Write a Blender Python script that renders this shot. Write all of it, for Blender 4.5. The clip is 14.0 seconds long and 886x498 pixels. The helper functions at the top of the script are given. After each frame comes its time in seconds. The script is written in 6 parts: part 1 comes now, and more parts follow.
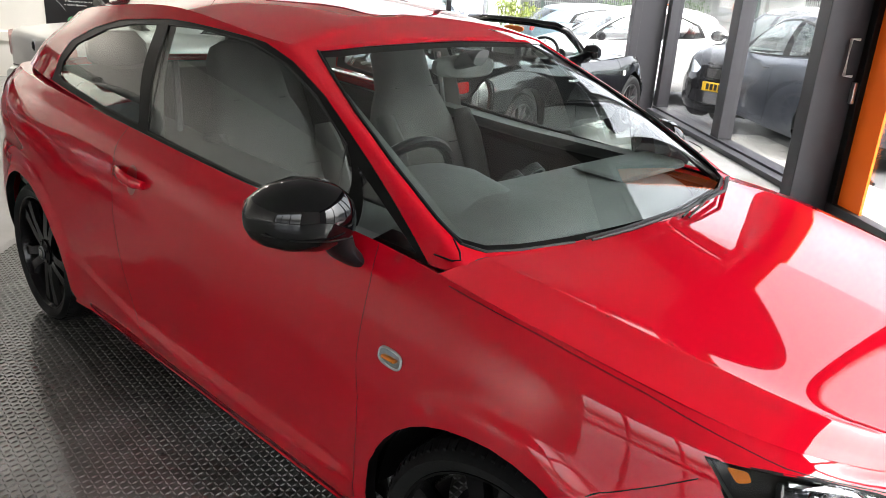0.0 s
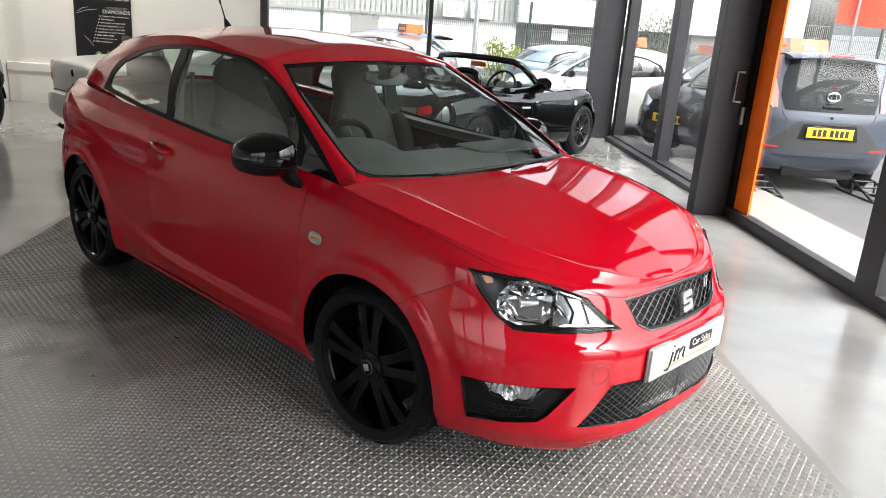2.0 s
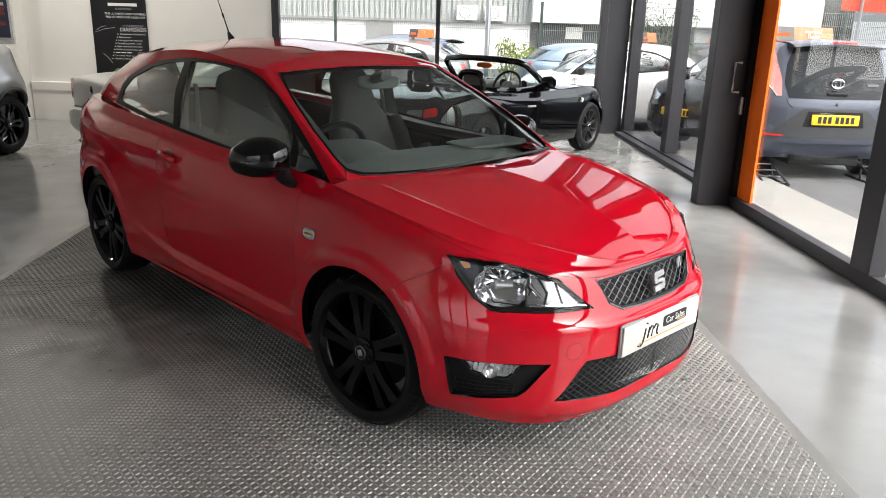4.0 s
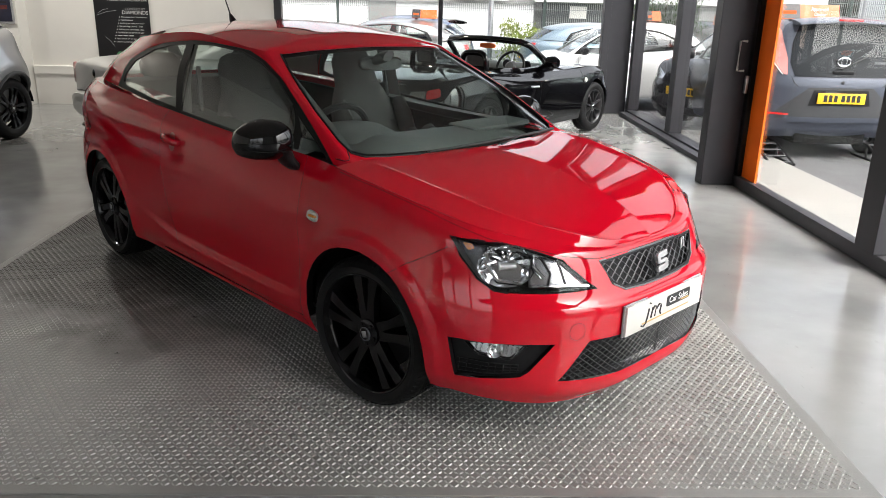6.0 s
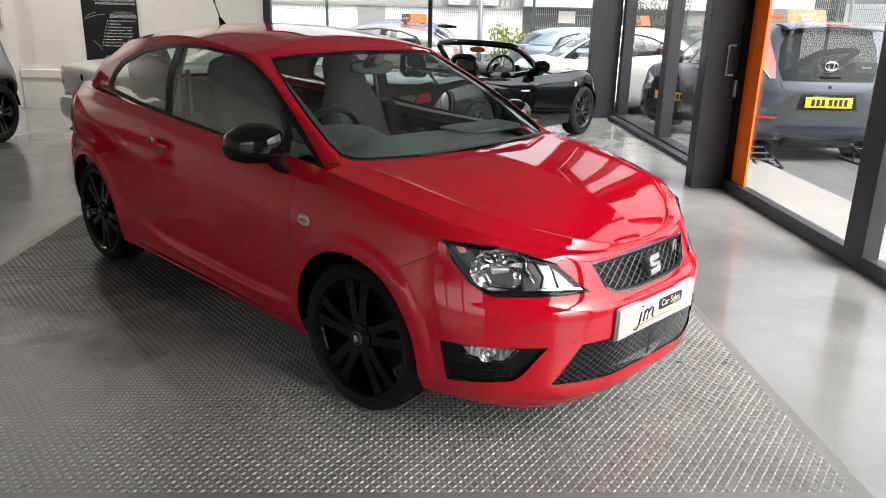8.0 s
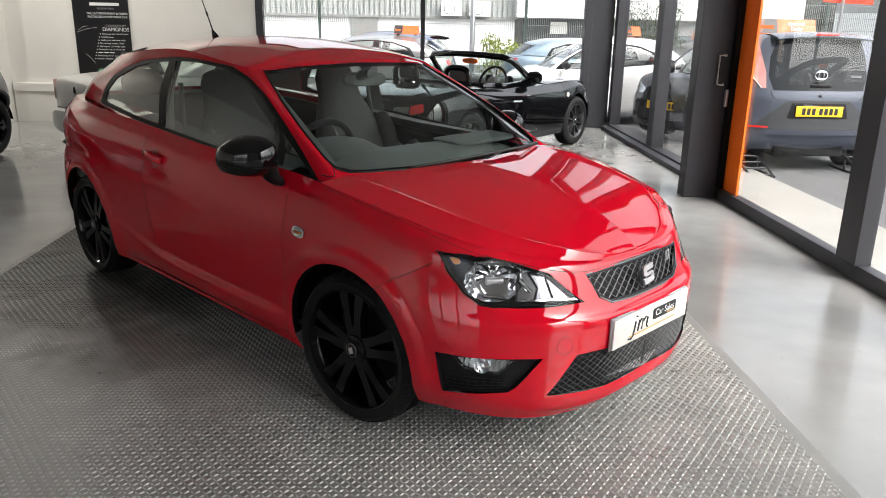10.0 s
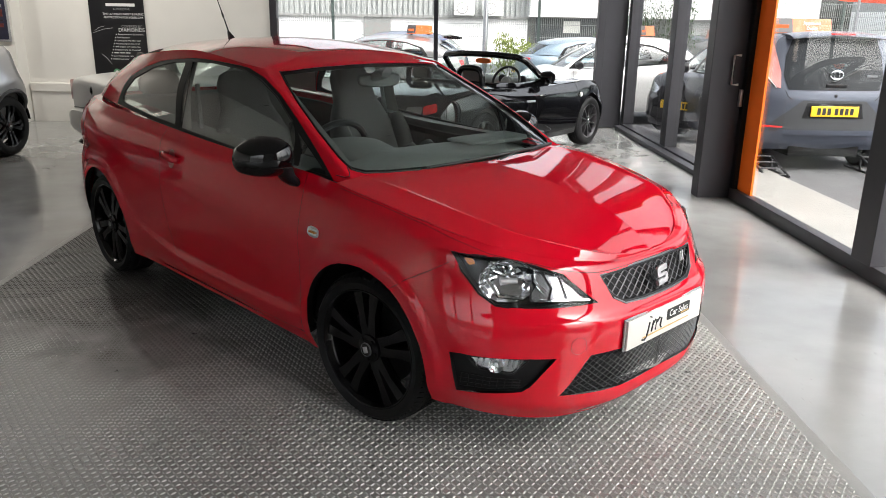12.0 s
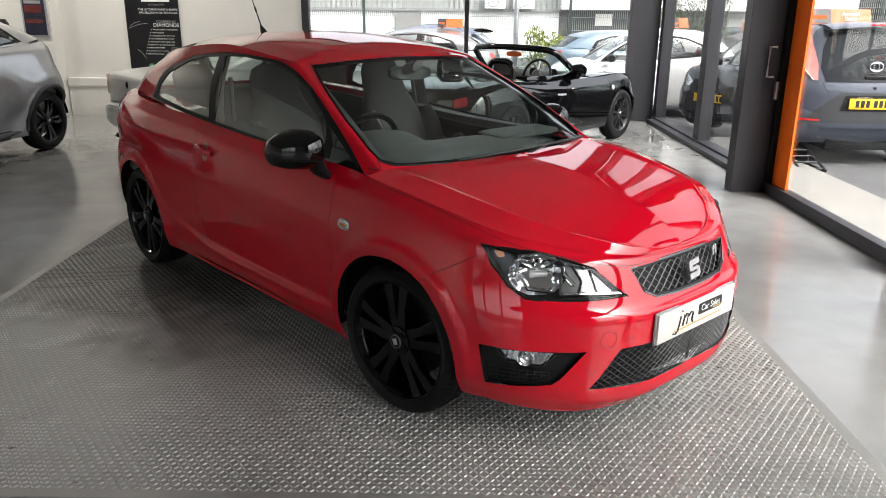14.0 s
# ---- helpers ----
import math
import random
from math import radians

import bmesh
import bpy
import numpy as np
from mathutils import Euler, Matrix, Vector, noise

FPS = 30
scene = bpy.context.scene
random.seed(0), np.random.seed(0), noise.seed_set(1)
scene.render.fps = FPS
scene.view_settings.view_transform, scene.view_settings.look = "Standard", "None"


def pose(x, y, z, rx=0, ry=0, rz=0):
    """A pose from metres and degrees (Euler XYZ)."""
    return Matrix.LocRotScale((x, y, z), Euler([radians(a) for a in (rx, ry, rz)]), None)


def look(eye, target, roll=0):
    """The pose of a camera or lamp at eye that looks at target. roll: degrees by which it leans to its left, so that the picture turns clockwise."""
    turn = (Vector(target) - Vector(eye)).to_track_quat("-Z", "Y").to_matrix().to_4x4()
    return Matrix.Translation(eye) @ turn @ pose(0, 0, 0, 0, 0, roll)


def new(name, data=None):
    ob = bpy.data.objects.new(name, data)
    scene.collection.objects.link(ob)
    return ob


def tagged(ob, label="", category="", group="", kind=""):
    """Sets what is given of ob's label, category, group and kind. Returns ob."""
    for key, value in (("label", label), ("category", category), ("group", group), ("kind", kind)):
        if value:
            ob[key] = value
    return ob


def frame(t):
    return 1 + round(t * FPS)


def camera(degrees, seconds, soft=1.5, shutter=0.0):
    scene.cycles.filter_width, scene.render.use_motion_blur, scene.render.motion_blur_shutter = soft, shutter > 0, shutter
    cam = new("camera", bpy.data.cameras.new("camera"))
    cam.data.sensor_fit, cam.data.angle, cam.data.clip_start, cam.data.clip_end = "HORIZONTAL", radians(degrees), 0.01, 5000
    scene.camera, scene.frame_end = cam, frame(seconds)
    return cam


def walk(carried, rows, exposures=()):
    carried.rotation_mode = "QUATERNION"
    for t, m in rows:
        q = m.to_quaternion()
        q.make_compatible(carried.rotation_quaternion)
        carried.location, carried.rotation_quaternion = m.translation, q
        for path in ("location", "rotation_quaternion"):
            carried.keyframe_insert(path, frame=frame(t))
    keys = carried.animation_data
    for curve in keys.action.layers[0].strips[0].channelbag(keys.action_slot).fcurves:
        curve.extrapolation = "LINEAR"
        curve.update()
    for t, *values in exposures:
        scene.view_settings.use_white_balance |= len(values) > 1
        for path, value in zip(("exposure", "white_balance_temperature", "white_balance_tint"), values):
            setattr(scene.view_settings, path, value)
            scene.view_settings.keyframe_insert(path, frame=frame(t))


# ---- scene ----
cam = camera(60.2, 14.0, soft=0.8)
PATH = [
    (0, (0.019, 0.116, 1.523), (0.169, 1.992, 0.845), 3.8),
    (0.3, (0.039, -0.141, 1.515), (0.227, 1.737, 0.852), 7.3),
    (0.5, (0.085, -0.303, 1.512), (0.281, 1.587, 0.889), 4.5),
    (0.6, (0.135, -0.377, 1.517), (0.323, 1.514, 0.892), 3.4),
    (1, (0.269, -0.676, 1.507), (0.401, 1.212, 0.86), 2.9),
    (1.5, (0.334, -0.95, 1.547), (0.41, 0.942, 0.902), 1.5),
    (2, (0.325, -1.129, 1.546), (0.456, 0.78, 0.965), 4.2),
    (2.5, (0.4, -1.242, 1.556), (0.52, 0.674, 0.996), 4.4),
    (3, (0.456, -1.294, 1.558), (0.54, 0.625, 1.002), 3.0),
    (5.5, (0.475, -1.324, 1.553), (0.534, 0.577, 0.935), 1.3),
    (6, (0.475, -1.324, 1.556), (0.528, 0.576, 0.935), 1.3),
    (6.5, (0.469, -1.317, 1.554), (0.52, 0.583, 0.931), 1.3),
    (7, (0.462, -1.313, 1.552), (0.52, 0.587, 0.93), 1.4),
    (7.5, (0.462, -1.317, 1.551), (0.531, 0.584, 0.935), 1.4),
    (8, (0.466, -1.315, 1.551), (0.546, 0.588, 0.941), 1.4),
    (10.5, (0.465, -1.317, 1.556), (0.561, 0.595, 0.975), 1.1),
    (11, (0.47, -1.313, 1.555), (0.565, 0.598, 0.975), 1.1),
    (11.5, (0.466, -1.321, 1.563), (0.55, 0.591, 0.982), 1.1),
    (12, (0.456, -1.331, 1.563), (0.52, 0.58, 0.977), 1.0),
    (12.5, (0.45, -1.334, 1.561), (0.489, 0.575, 0.968), 1.0),
    (13, (0.451, -1.335, 1.56), (0.467, 0.574, 0.962), 0.8),
    (13.5, (0.456, -1.332, 1.56), (0.453, 0.576, 0.959), 0.7),
    (14, (0.455, -1.338, 1.559), (0.442, 0.57, 0.957), 0.6),
]
walk(cam, [(t, look(eye, target, roll)) for t, eye, target, roll in PATH],
     exposures=[(0, 3.0), (0.5, 2.8), (1.0, 2.5), (1.5, 2.4), (2.0, 2.35), (2.5, 2.22), (3.0, 2.12), (5.5, 2.08), (14.0, 2.08)])

# ---- world, sun, exposure ----
scene.view_settings.exposure = 2.1
world = bpy.data.worlds.new("overcast_sky")
scene.world = world
world.use_nodes = True
wn, wl = world.node_tree.nodes, world.node_tree.links
sky = wn.new("ShaderNodeTexSky")
sky.sky_type, sky.sun_disc = "NISHITA", False
sky.sun_elevation, sky.sun_rotation = radians(52), radians(132)
sky.air_density, sky.dust_density, sky.ozone_density = 1.0, 6.0, 1.0
grey = wn.new("ShaderNodeHueSaturation")
grey.inputs["Saturation"].default_value = 0.25
wl.new(sky.outputs[0], grey.inputs["Color"])
wl.new(grey.outputs[0], wn["Background"].inputs["Color"])
wn["Background"].inputs["Strength"].default_value = 0.15
sun_data = bpy.data.lights.new("sun", "SUN")
sun_data.energy, sun_data.angle, sun_data.color = 0.5, radians(45), (1.0, 0.97, 0.92)
sun = new("sun", sun_data)
sun.matrix_world = look((10, -9, 17), (0, 0, 0))


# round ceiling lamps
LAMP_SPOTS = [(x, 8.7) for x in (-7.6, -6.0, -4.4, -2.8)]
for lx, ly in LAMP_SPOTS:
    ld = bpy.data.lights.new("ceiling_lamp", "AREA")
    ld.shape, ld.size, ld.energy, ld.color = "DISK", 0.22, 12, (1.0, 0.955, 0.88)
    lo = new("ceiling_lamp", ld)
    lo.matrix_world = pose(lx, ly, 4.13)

# ---- materials ----
def mat(name, colour, rough=0.5, metal=0.0, coat=0.0, var=0.0, scale=8.0, bump=0.0, bscale=80.0, spec=0.5, rvar=0.0, coat_rough=0.02):
    """A surface with two scales of colour variation, roughness variation and fine relief."""
    m = bpy.data.materials.new(name)
    m.use_nodes = True
    n, l = m.node_tree.nodes, m.node_tree.links
    b = n["Principled BSDF"]
    b.inputs["Base Color"].default_value = (*colour, 1)
    b.inputs["Roughness"].default_value, b.inputs["Metallic"].default_value = rough, metal
    b.inputs["Coat Weight"].default_value, b.inputs["Coat Roughness"].default_value = coat, coat_rough
    b.inputs["Specular IOR Level"].default_value, b.inputs["Coat IOR"].default_value = spec, 1.55
    if var or bump or rvar:
        co = n.new("ShaderNodeTexCoord")
    if var or rvar:
        big, small = n.new("ShaderNodeTexNoise"), n.new("ShaderNodeTexNoise")
        big.inputs["Scale"].default_value, small.inputs["Scale"].default_value = scale * 0.15, scale
        big.inputs["Detail"].default_value = small.inputs["Detail"].default_value = 5
        for t in (big, small):
            l.new(co.outputs["Object"], t.inputs["Vector"])
        mixn = n.new("ShaderNodeMath")
        mixn.operation = "ADD"
        l.new(big.outputs["Fac"], mixn.inputs[0]), l.new(small.outputs["Fac"], mixn.inputs[1])
    if var:
        r = n.new("ShaderNodeMapRange")
        r.inputs["From Min"].default_value, r.inputs["From Max"].default_value = 0.65, 1.35
        r.inputs["To Min"].default_value, r.inputs["To Max"].default_value = 1 - var, 1 + var
        l.new(mixn.outputs[0], r.inputs["Value"])
        mul = n.new("ShaderNodeVectorMath")
        mul.operation = "SCALE"
        mul.inputs[0].default_value = colour
        l.new(r.outputs[0], mul.inputs["Scale"]), l.new(mul.outputs[0], b.inputs["Base Color"])
    if rvar:
        r2 = n.new("ShaderNodeMapRange")
        r2.inputs["From Min"].default_value, r2.inputs["From Max"].default_value = 0.65, 1.35
        r2.inputs["To Min"].default_value, r2.inputs["To Max"].default_value = max(0.02, rough - rvar), rough + rvar
        l.new(mixn.outputs[0], r2.inputs["Value"]), l.new(r2.outputs[0], b.inputs["Roughness"])
    if bump:
        t = n.new("ShaderNodeTexNoise")
        t.inputs["Scale"].default_value, t.inputs["Detail"].default_value = bscale, 4
        bp = n.new("ShaderNodeBump")
        bp.inputs["Strength"].default_value, bp.inputs["Distance"].default_value = bump, 0.01
        l.new(co.outputs["Object"], t.inputs["Vector"])
        l.new(t.outputs["Fac"], bp.inputs["Height"]), l.new(bp.outputs[0], b.inputs["Normal"])
    return m


def glass(name, tint=(0.9, 0.95, 0.93), ior=1.45, rough=0.0):
    """Thin sheet glass: tinted, see-through, with Fresnel gloss."""
    m = bpy.data.materials.new(name)
    m.use_nodes = True
    n, l = m.node_tree.nodes, m.node_tree.links
    n.remove(n["Principled BSDF"])
    tr, gl, fr, pw, sc, mx = (n.new("ShaderNode" + k) for k in ("BsdfTransparent", "BsdfGlossy", "LayerWeight", "Math", "Math", "MixShader"))
    tr.inputs["Color"].default_value = (*tint, 1)
    gl.inputs["Roughness"].default_value = rough
    fr.inputs["Blend"].default_value = 0.5
    pw.operation, sc.operation = "POWER", "MULTIPLY_ADD"
    f0 = ((ior - 1) / (ior + 1)) ** 2
    pw.inputs[1].default_value, sc.inputs[1].default_value, sc.inputs[2].default_value = 4.5, 1 - f0, f0
    l.new(fr.outputs["Facing"], pw.inputs[0]), l.new(pw.outputs[0], sc.inputs[0])
    l.new(sc.outputs[0], mx.inputs[0]), l.new(tr.outputs[0], mx.inputs[1]), l.new(gl.outputs[0], mx.inputs[2])
    l.new(mx.outputs[0], n["Material Output"].inputs["Surface"])
    return m


def glow(name, colour, strength):
    m = bpy.data.materials.new(name)
    m.use_nodes = True
    b = m.node_tree.nodes["Principled BSDF"]
    b.inputs["Base Color"].default_value = b.inputs["Emission Color"].default_value = (*colour, 1)
    b.inputs["Emission Strength"].default_value = strength
    return m


RED = mat("red_car_paint", (0.57, 0.003, 0.016), 0.45, 0.0, 1.0, var=0.04, scale=3, spec=0.0)
RED.node_tree.nodes["Principled BSDF"].inputs["Coat IOR"].default_value = 1.57
FLOORM = mat("polished_grey_resin_floor", (0.215, 0.216, 0.21), 0.15, var=0.16, scale=3.5, rvar=0.10, bump=0.03, bscale=9, spec=0.6)
def marks(m, layers):
    """Scuffs and spots over a surface: (scale, from, to, strength, colour, stretch, turn) for each layer."""
    n, l = m.node_tree.nodes, m.node_tree.links
    b = n["Principled BSDF"]
    last = b.inputs["Base Color"].links[0].from_socket
    co = n.new("ShaderNodeTexCoord")
    for scale, lo, hi, to, tint, stretch, turn in layers:
        mp, nz, mr, m2 = (n.new("ShaderNode" + k) for k in ("Mapping", "TexNoise", "MapRange", "MixRGB"))
        mp.inputs["Scale"].default_value, mp.inputs["Rotation"].default_value = stretch, (0, 0, turn)
        nz.inputs["Scale"].default_value, nz.inputs["Detail"].default_value = scale, 5
        l.new(co.outputs["Object"], mp.inputs["Vector"]), l.new(mp.outputs[0], nz.inputs["Vector"])
        mr.inputs["From Min"].default_value, mr.inputs["From Max"].default_value, mr.inputs["To Max"].default_value = lo, hi, to
        l.new(nz.outputs["Fac"], mr.inputs["Value"]), l.new(mr.outputs[0], m2.inputs["Fac"])
        m2.inputs["Color2"].default_value = (*tint, 1)
        l.new(last, m2.inputs["Color1"])
        last = m2.outputs[0]
    l.new(last, b.inputs["Base Color"])


def grime_and_shade(m, colour):
    """Brownish film, and the shade beside the car, put into a mat's colour: cloudy patches, denser towards its rear,
    with pale scuffs and dark spots.
    """
    n, l = m.node_tree.nodes, m.node_tree.links
    b = n["Principled BSDF"]
    src = b.inputs["Base Color"].links[0].from_socket
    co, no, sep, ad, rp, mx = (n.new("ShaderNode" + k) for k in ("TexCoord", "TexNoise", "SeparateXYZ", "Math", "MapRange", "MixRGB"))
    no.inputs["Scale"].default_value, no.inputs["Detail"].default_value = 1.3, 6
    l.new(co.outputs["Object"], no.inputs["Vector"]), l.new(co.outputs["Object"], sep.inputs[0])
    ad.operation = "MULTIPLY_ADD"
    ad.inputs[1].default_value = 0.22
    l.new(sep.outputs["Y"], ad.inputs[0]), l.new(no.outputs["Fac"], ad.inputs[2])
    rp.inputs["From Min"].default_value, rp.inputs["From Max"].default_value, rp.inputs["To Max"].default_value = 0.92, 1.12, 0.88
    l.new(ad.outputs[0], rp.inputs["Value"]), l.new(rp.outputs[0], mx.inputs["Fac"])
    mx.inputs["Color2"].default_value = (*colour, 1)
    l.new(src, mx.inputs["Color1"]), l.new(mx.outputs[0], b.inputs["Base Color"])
    marks(m, ((5.0, 0.66, 0.76, 0.5, (0.26, 0.25, 0.23), (1.0, 3.0, 1.0), 0.6), (9.0, 0.70, 0.74, 0.8, (0.02, 0.019, 0.017), (1.0, 1.6, 1.0), 0.6)))


MATM = mat("grey_rubber_mat", (0.19, 0.187, 0.178), 0.36, var=0.25, scale=2.5, rvar=0.1, bump=0.12, bscale=160)
# paler than the base: light caught by the treads is put into this colour
TREADM = mat("worn_lit_tread", (0.39, 0.385, 0.37), 0.27, var=0.18, scale=2.5, rvar=0.1)
# the darker rear colour holds both dirt and the shade around the car
grime_and_shade(MATM, (0.036, 0.033, 0.028)), grime_and_shade(TREADM, (0.055, 0.05, 0.043))
marks(FLOORM, ((1.1, 0.50, 0.72, 0.35, (0.30, 0.305, 0.31), (1.0, 1.8, 1.0), 0.5), (14.0, 0.66, 0.74, 0.22, (0.36, 0.36, 0.36), (1.0, 6.0, 1.0), 0.9), (11.0, 0.68, 0.76, 0.5, (0.10, 0.098, 0.093), (5.0, 1.0, 1.0), 0.35), (30.0, 0.73, 0.77, 0.7, (0.05, 0.048, 0.045), (1.0, 1.0, 1.0), 0.0)))
WALLM = mat("white_wall_paint", (0.78, 0.76, 0.72), 0.6, var=0.03, scale=3, bump=0.05, bscale=120)
CEILM = mat("grey_ceiling", (0.40, 0.40, 0.39), 0.8, var=0.08, scale=2)
FRAMEM = mat("grey_powder_coat", (0.035, 0.035, 0.040), 0.42, var=0.08, scale=6, bump=0.04, bscale=300, spec=0.35)
BLACKM = mat("black_rubber", (0.012, 0.012, 0.013), 0.6, var=0.2, scale=20, bump=0.1, bscale=200)
GASKET = mat("black_gasket", (0.006, 0.006, 0.006), 0.5, spec=0.2)
ORANGE = mat("orange_vinyl", (0.86, 0.15, 0.008), 0.4, var=0.04, scale=5)
TYREM = mat("tyre_rubber", (0.011, 0.011, 0.0115), 0.58, var=0.2, scale=20, bump=0.1, bscale=150, spec=0.2)
RIMM = mat("satin_black_alloy", (0.004, 0.004, 0.005), 0.15, 0.0, 0.0, var=0.15, scale=12, spec=0.3)
BLACKPLASTIC = mat("black_plastic", (0.009, 0.009, 0.010), 0.42, var=0.15, scale=25, bump=0.08, bscale=400, spec=0.25)
GLOSSBLACK = mat("gloss_black_paint", (0.003, 0.003, 0.0035), 0.5, 0.0, 1.0, spec=0.0)
BADGEM = mat("bright_badge", (0.62, 0.62, 0.63), 0.25, 0.5)
DARKMESH = mat("black_mesh", (0.03, 0.03, 0.032), 0.4, 0.2)
CHROME = mat("chrome", (0.75, 0.76, 0.78), 0.12, 1.0)
SATIN = mat("satin_metal", (0.62, 0.63, 0.65), 0.3, 1.0, var=0.05, scale=20)
PLATEW = mat("white_plate", (0.64, 0.63, 0.585), 0.35, var=0.02, scale=10)
PLATEY = mat("yellow_plate", (0.9, 0.55, 0.02), 0.4, var=0.02, scale=10)
AMBER = mat("amber_lens", (0.8, 0.22, 0.02), 0.15, 0.0, 0.6)
CREAM = mat("clear_indicator_lens", (0.56, 0.48, 0.40), 0.15, 0.4, 1.0, var=0.35, scale=60)
REDLENS = mat("red_lamp_lens", (0.5, 0.01, 0.012), 0.12, 0.0, 1.0, var=0.15, scale=30)
SEATM = mat("grey_seat_cloth", (0.085, 0.084, 0.08), 0.9, var=0.15, scale=30, bump=0.3, bscale=300)
CABIN = mat("dark_cabin_trim", (0.12, 0.124, 0.122), 0.6, var=0.15, scale=20, bump=0.1, bscale=300)
PALECABIN = mat("pale_cabin_lining", (0.35, 0.34, 0.32), 0.8, var=0.05, scale=20)
LAMPIN = mat("lamp_reflector", (0.62, 0.63, 0.65), 0.18, 1.0)
LAMPCHROME = mat("bright_lamp_chrome", (0.82, 0.83, 0.85), 0.09, 1.0, rvar=0.04, scale=40)
UNDER = mat("dark_underbody", (0.008, 0.008, 0.008), 0.9, spec=0.1)
ASPHALT = mat("asphalt", (0.085, 0.085, 0.088), 0.85, var=0.2, scale=3, bump=0.3, bscale=120)
PAVING = mat("pale_concrete_paving", (0.23, 0.222, 0.205), 0.8, var=0.1, scale=2, bump=0.15, bscale=90)
POSTERM = mat("black_poster", (0.010, 0.010, 0.012), 0.32, var=0.25, scale=3)
INKW = mat("white_ink", (0.8, 0.8, 0.8), 0.5)
INKG = mat("grey_ink", (0.35, 0.35, 0.36), 0.5)
INKB = mat("black_ink", (0.015, 0.015, 0.015), 0.5)
GREENINK = mat("green_ink", (0.10, 0.30, 0.15), 0.5)
GOLD = mat("gold_ink", (0.55, 0.36, 0.12), 0.4)
SHOPGLASS = glass("shopfront_glass", (0.985, 0.99, 0.988))
CARGLASS = glass("car_glass", (0.88, 0.96, 0.925), 1.85)
DARKGLASS = glass("tinted_car_glass", (0.84, 0.89, 0.87), 2.05)
LENS = glass("clear_lamp_lens", (0.95, 0.96, 0.97), 1.45)
LAMPGREY = mat("grey_lamp_trim", (0.16, 0.164, 0.172), 0.32, 0.7)
SATINBLACK = mat("satin_black_trim", (0.03, 0.03, 0.032), 0.3, 0.4)
DARKRED = mat("red_trim_and_shade", (0.42, 0.004, 0.014), 0.35, 0.0, 1.0)
LAMPBLACK = mat("black_lamp_bezel", (0.012, 0.012, 0.013), 0.4)
MESHM = mat("grey_mesh", (0.06, 0.06, 0.063), 0.35, 0.3)

# ---- building helpers ----
def part(name, bm, material, parent=None, label="", smooth=True):
    """Links a bmesh as one mesh object, under a thing or part."""
    me = bpy.data.meshes.new(name)
    bm.to_mesh(me)
    bm.free()
    if smooth:
        me.polygons.foreach_set("use_smooth", [True] * len(me.polygons))
        me.set_sharp_from_angle(angle=radians(38))
    me.materials.append(material)
    ob = new(name, me)
    ob.parent = parent
    if label:
        ob["label"] = label
    return ob


def thing(name, m, label, category, group="", kind=""):
    ob = new(name)
    ob.matrix_world = m
    return tagged(ob, label, category, group, kind)


def box(a, b, bev=0.0, bm=None, seg=2):
    """A box from corner a to corner b, with rounded edges, added to bm."""
    bm = bm or bmesh.new()
    c = [(p + q) / 2 for p, q in zip(a, b)]
    d = [abs(q - p) for p, q in zip(a, b)]
    r = bmesh.ops.create_cube(bm, size=1.0, matrix=Matrix.Translation(c) @ Matrix.Diagonal((*d, 1)))
    if bev:
        edges = list({e for v in r["verts"] for e in v.link_edges})
        bmesh.ops.bevel(bm, geom=edges, offset=min(bev, min(d) * 0.45), segments=seg, affect="EDGES", profile=0.5)
    return bm


def tube(path, r, bm=None, n=8, close=False):
    """A round bar along a path of points."""
    bm = bm or bmesh.new()
    pts = [Vector(p) for p in path]
    rings = []
    for i, p in enumerate(pts):
        a, b = pts[max(i - 1, 0)], pts[min(i + 1, len(pts) - 1)]
        if close:
            a, b = pts[i - 1], pts[(i + 1) % len(pts)]
        q = (b - a).to_track_quat("Z", "Y")
        rr = r[i] if isinstance(r, (list, tuple)) else r
        rings.append([bm.verts.new(p + q @ Vector((rr * math.cos(k * math.tau / n), rr * math.sin(k * math.tau / n), 0))) for k in range(n)])
    pairs = list(zip(rings, rings[1:])) + ([(rings[-1], rings[0])] if close else [])
    for u, w in pairs:
        for k in range(n):
            bm.faces.new((u[k], u[(k + 1) % n], w[(k + 1) % n], w[k]))
    if not close:
        bm.faces.new(rings[0][::-1]), bm.faces.new(rings[-1])
    return bm


def lathe(profile, n=48, bm=None, m=Matrix()):
    """A body of turning about the y axis: profile of (radius, y)."""
    bm = bm or bmesh.new()
    rings = [[bm.verts.new(m @ Vector((r * math.cos(k * math.tau / n), y, r * math.sin(k * math.tau / n)))) for k in range(n)] for r, y in profile]
    for u, w in zip(rings, rings[1:]):
        for k in range(n):
            bm.faces.new((u[k], w[k], w[(k + 1) % n], u[(k + 1) % n]))
    return bm


def prism(poly, h0, h1, axis="z", bm=None, bev=0.0):
    """A polygon drawn out from h0 to h1 along an axis."""
    bm = bm or bmesh.new()
    put = {"z": lambda a, b, h: (a, b, h), "y": lambda a, b, h: (a, h, b), "x": lambda a, b, h: (h, a, b)}[axis]
    lo = [bm.verts.new(put(a, b, h0)) for a, b in poly]
    hi = [bm.verts.new(put(a, b, h1)) for a, b in poly]
    fs = [bm.faces.new(lo), bm.faces.new(hi)]
    n = len(poly)
    fs += [bm.faces.new((lo[i], lo[(i + 1) % n], hi[(i + 1) % n], hi[i])) for i in range(n)]
    bmesh.ops.recalc_face_normals(bm, faces=fs)
    if bev:
        bmesh.ops.bevel(bm, geom=list({e for v in lo + hi for e in v.link_edges}), offset=bev, segments=2, affect="EDGES")
    return bm


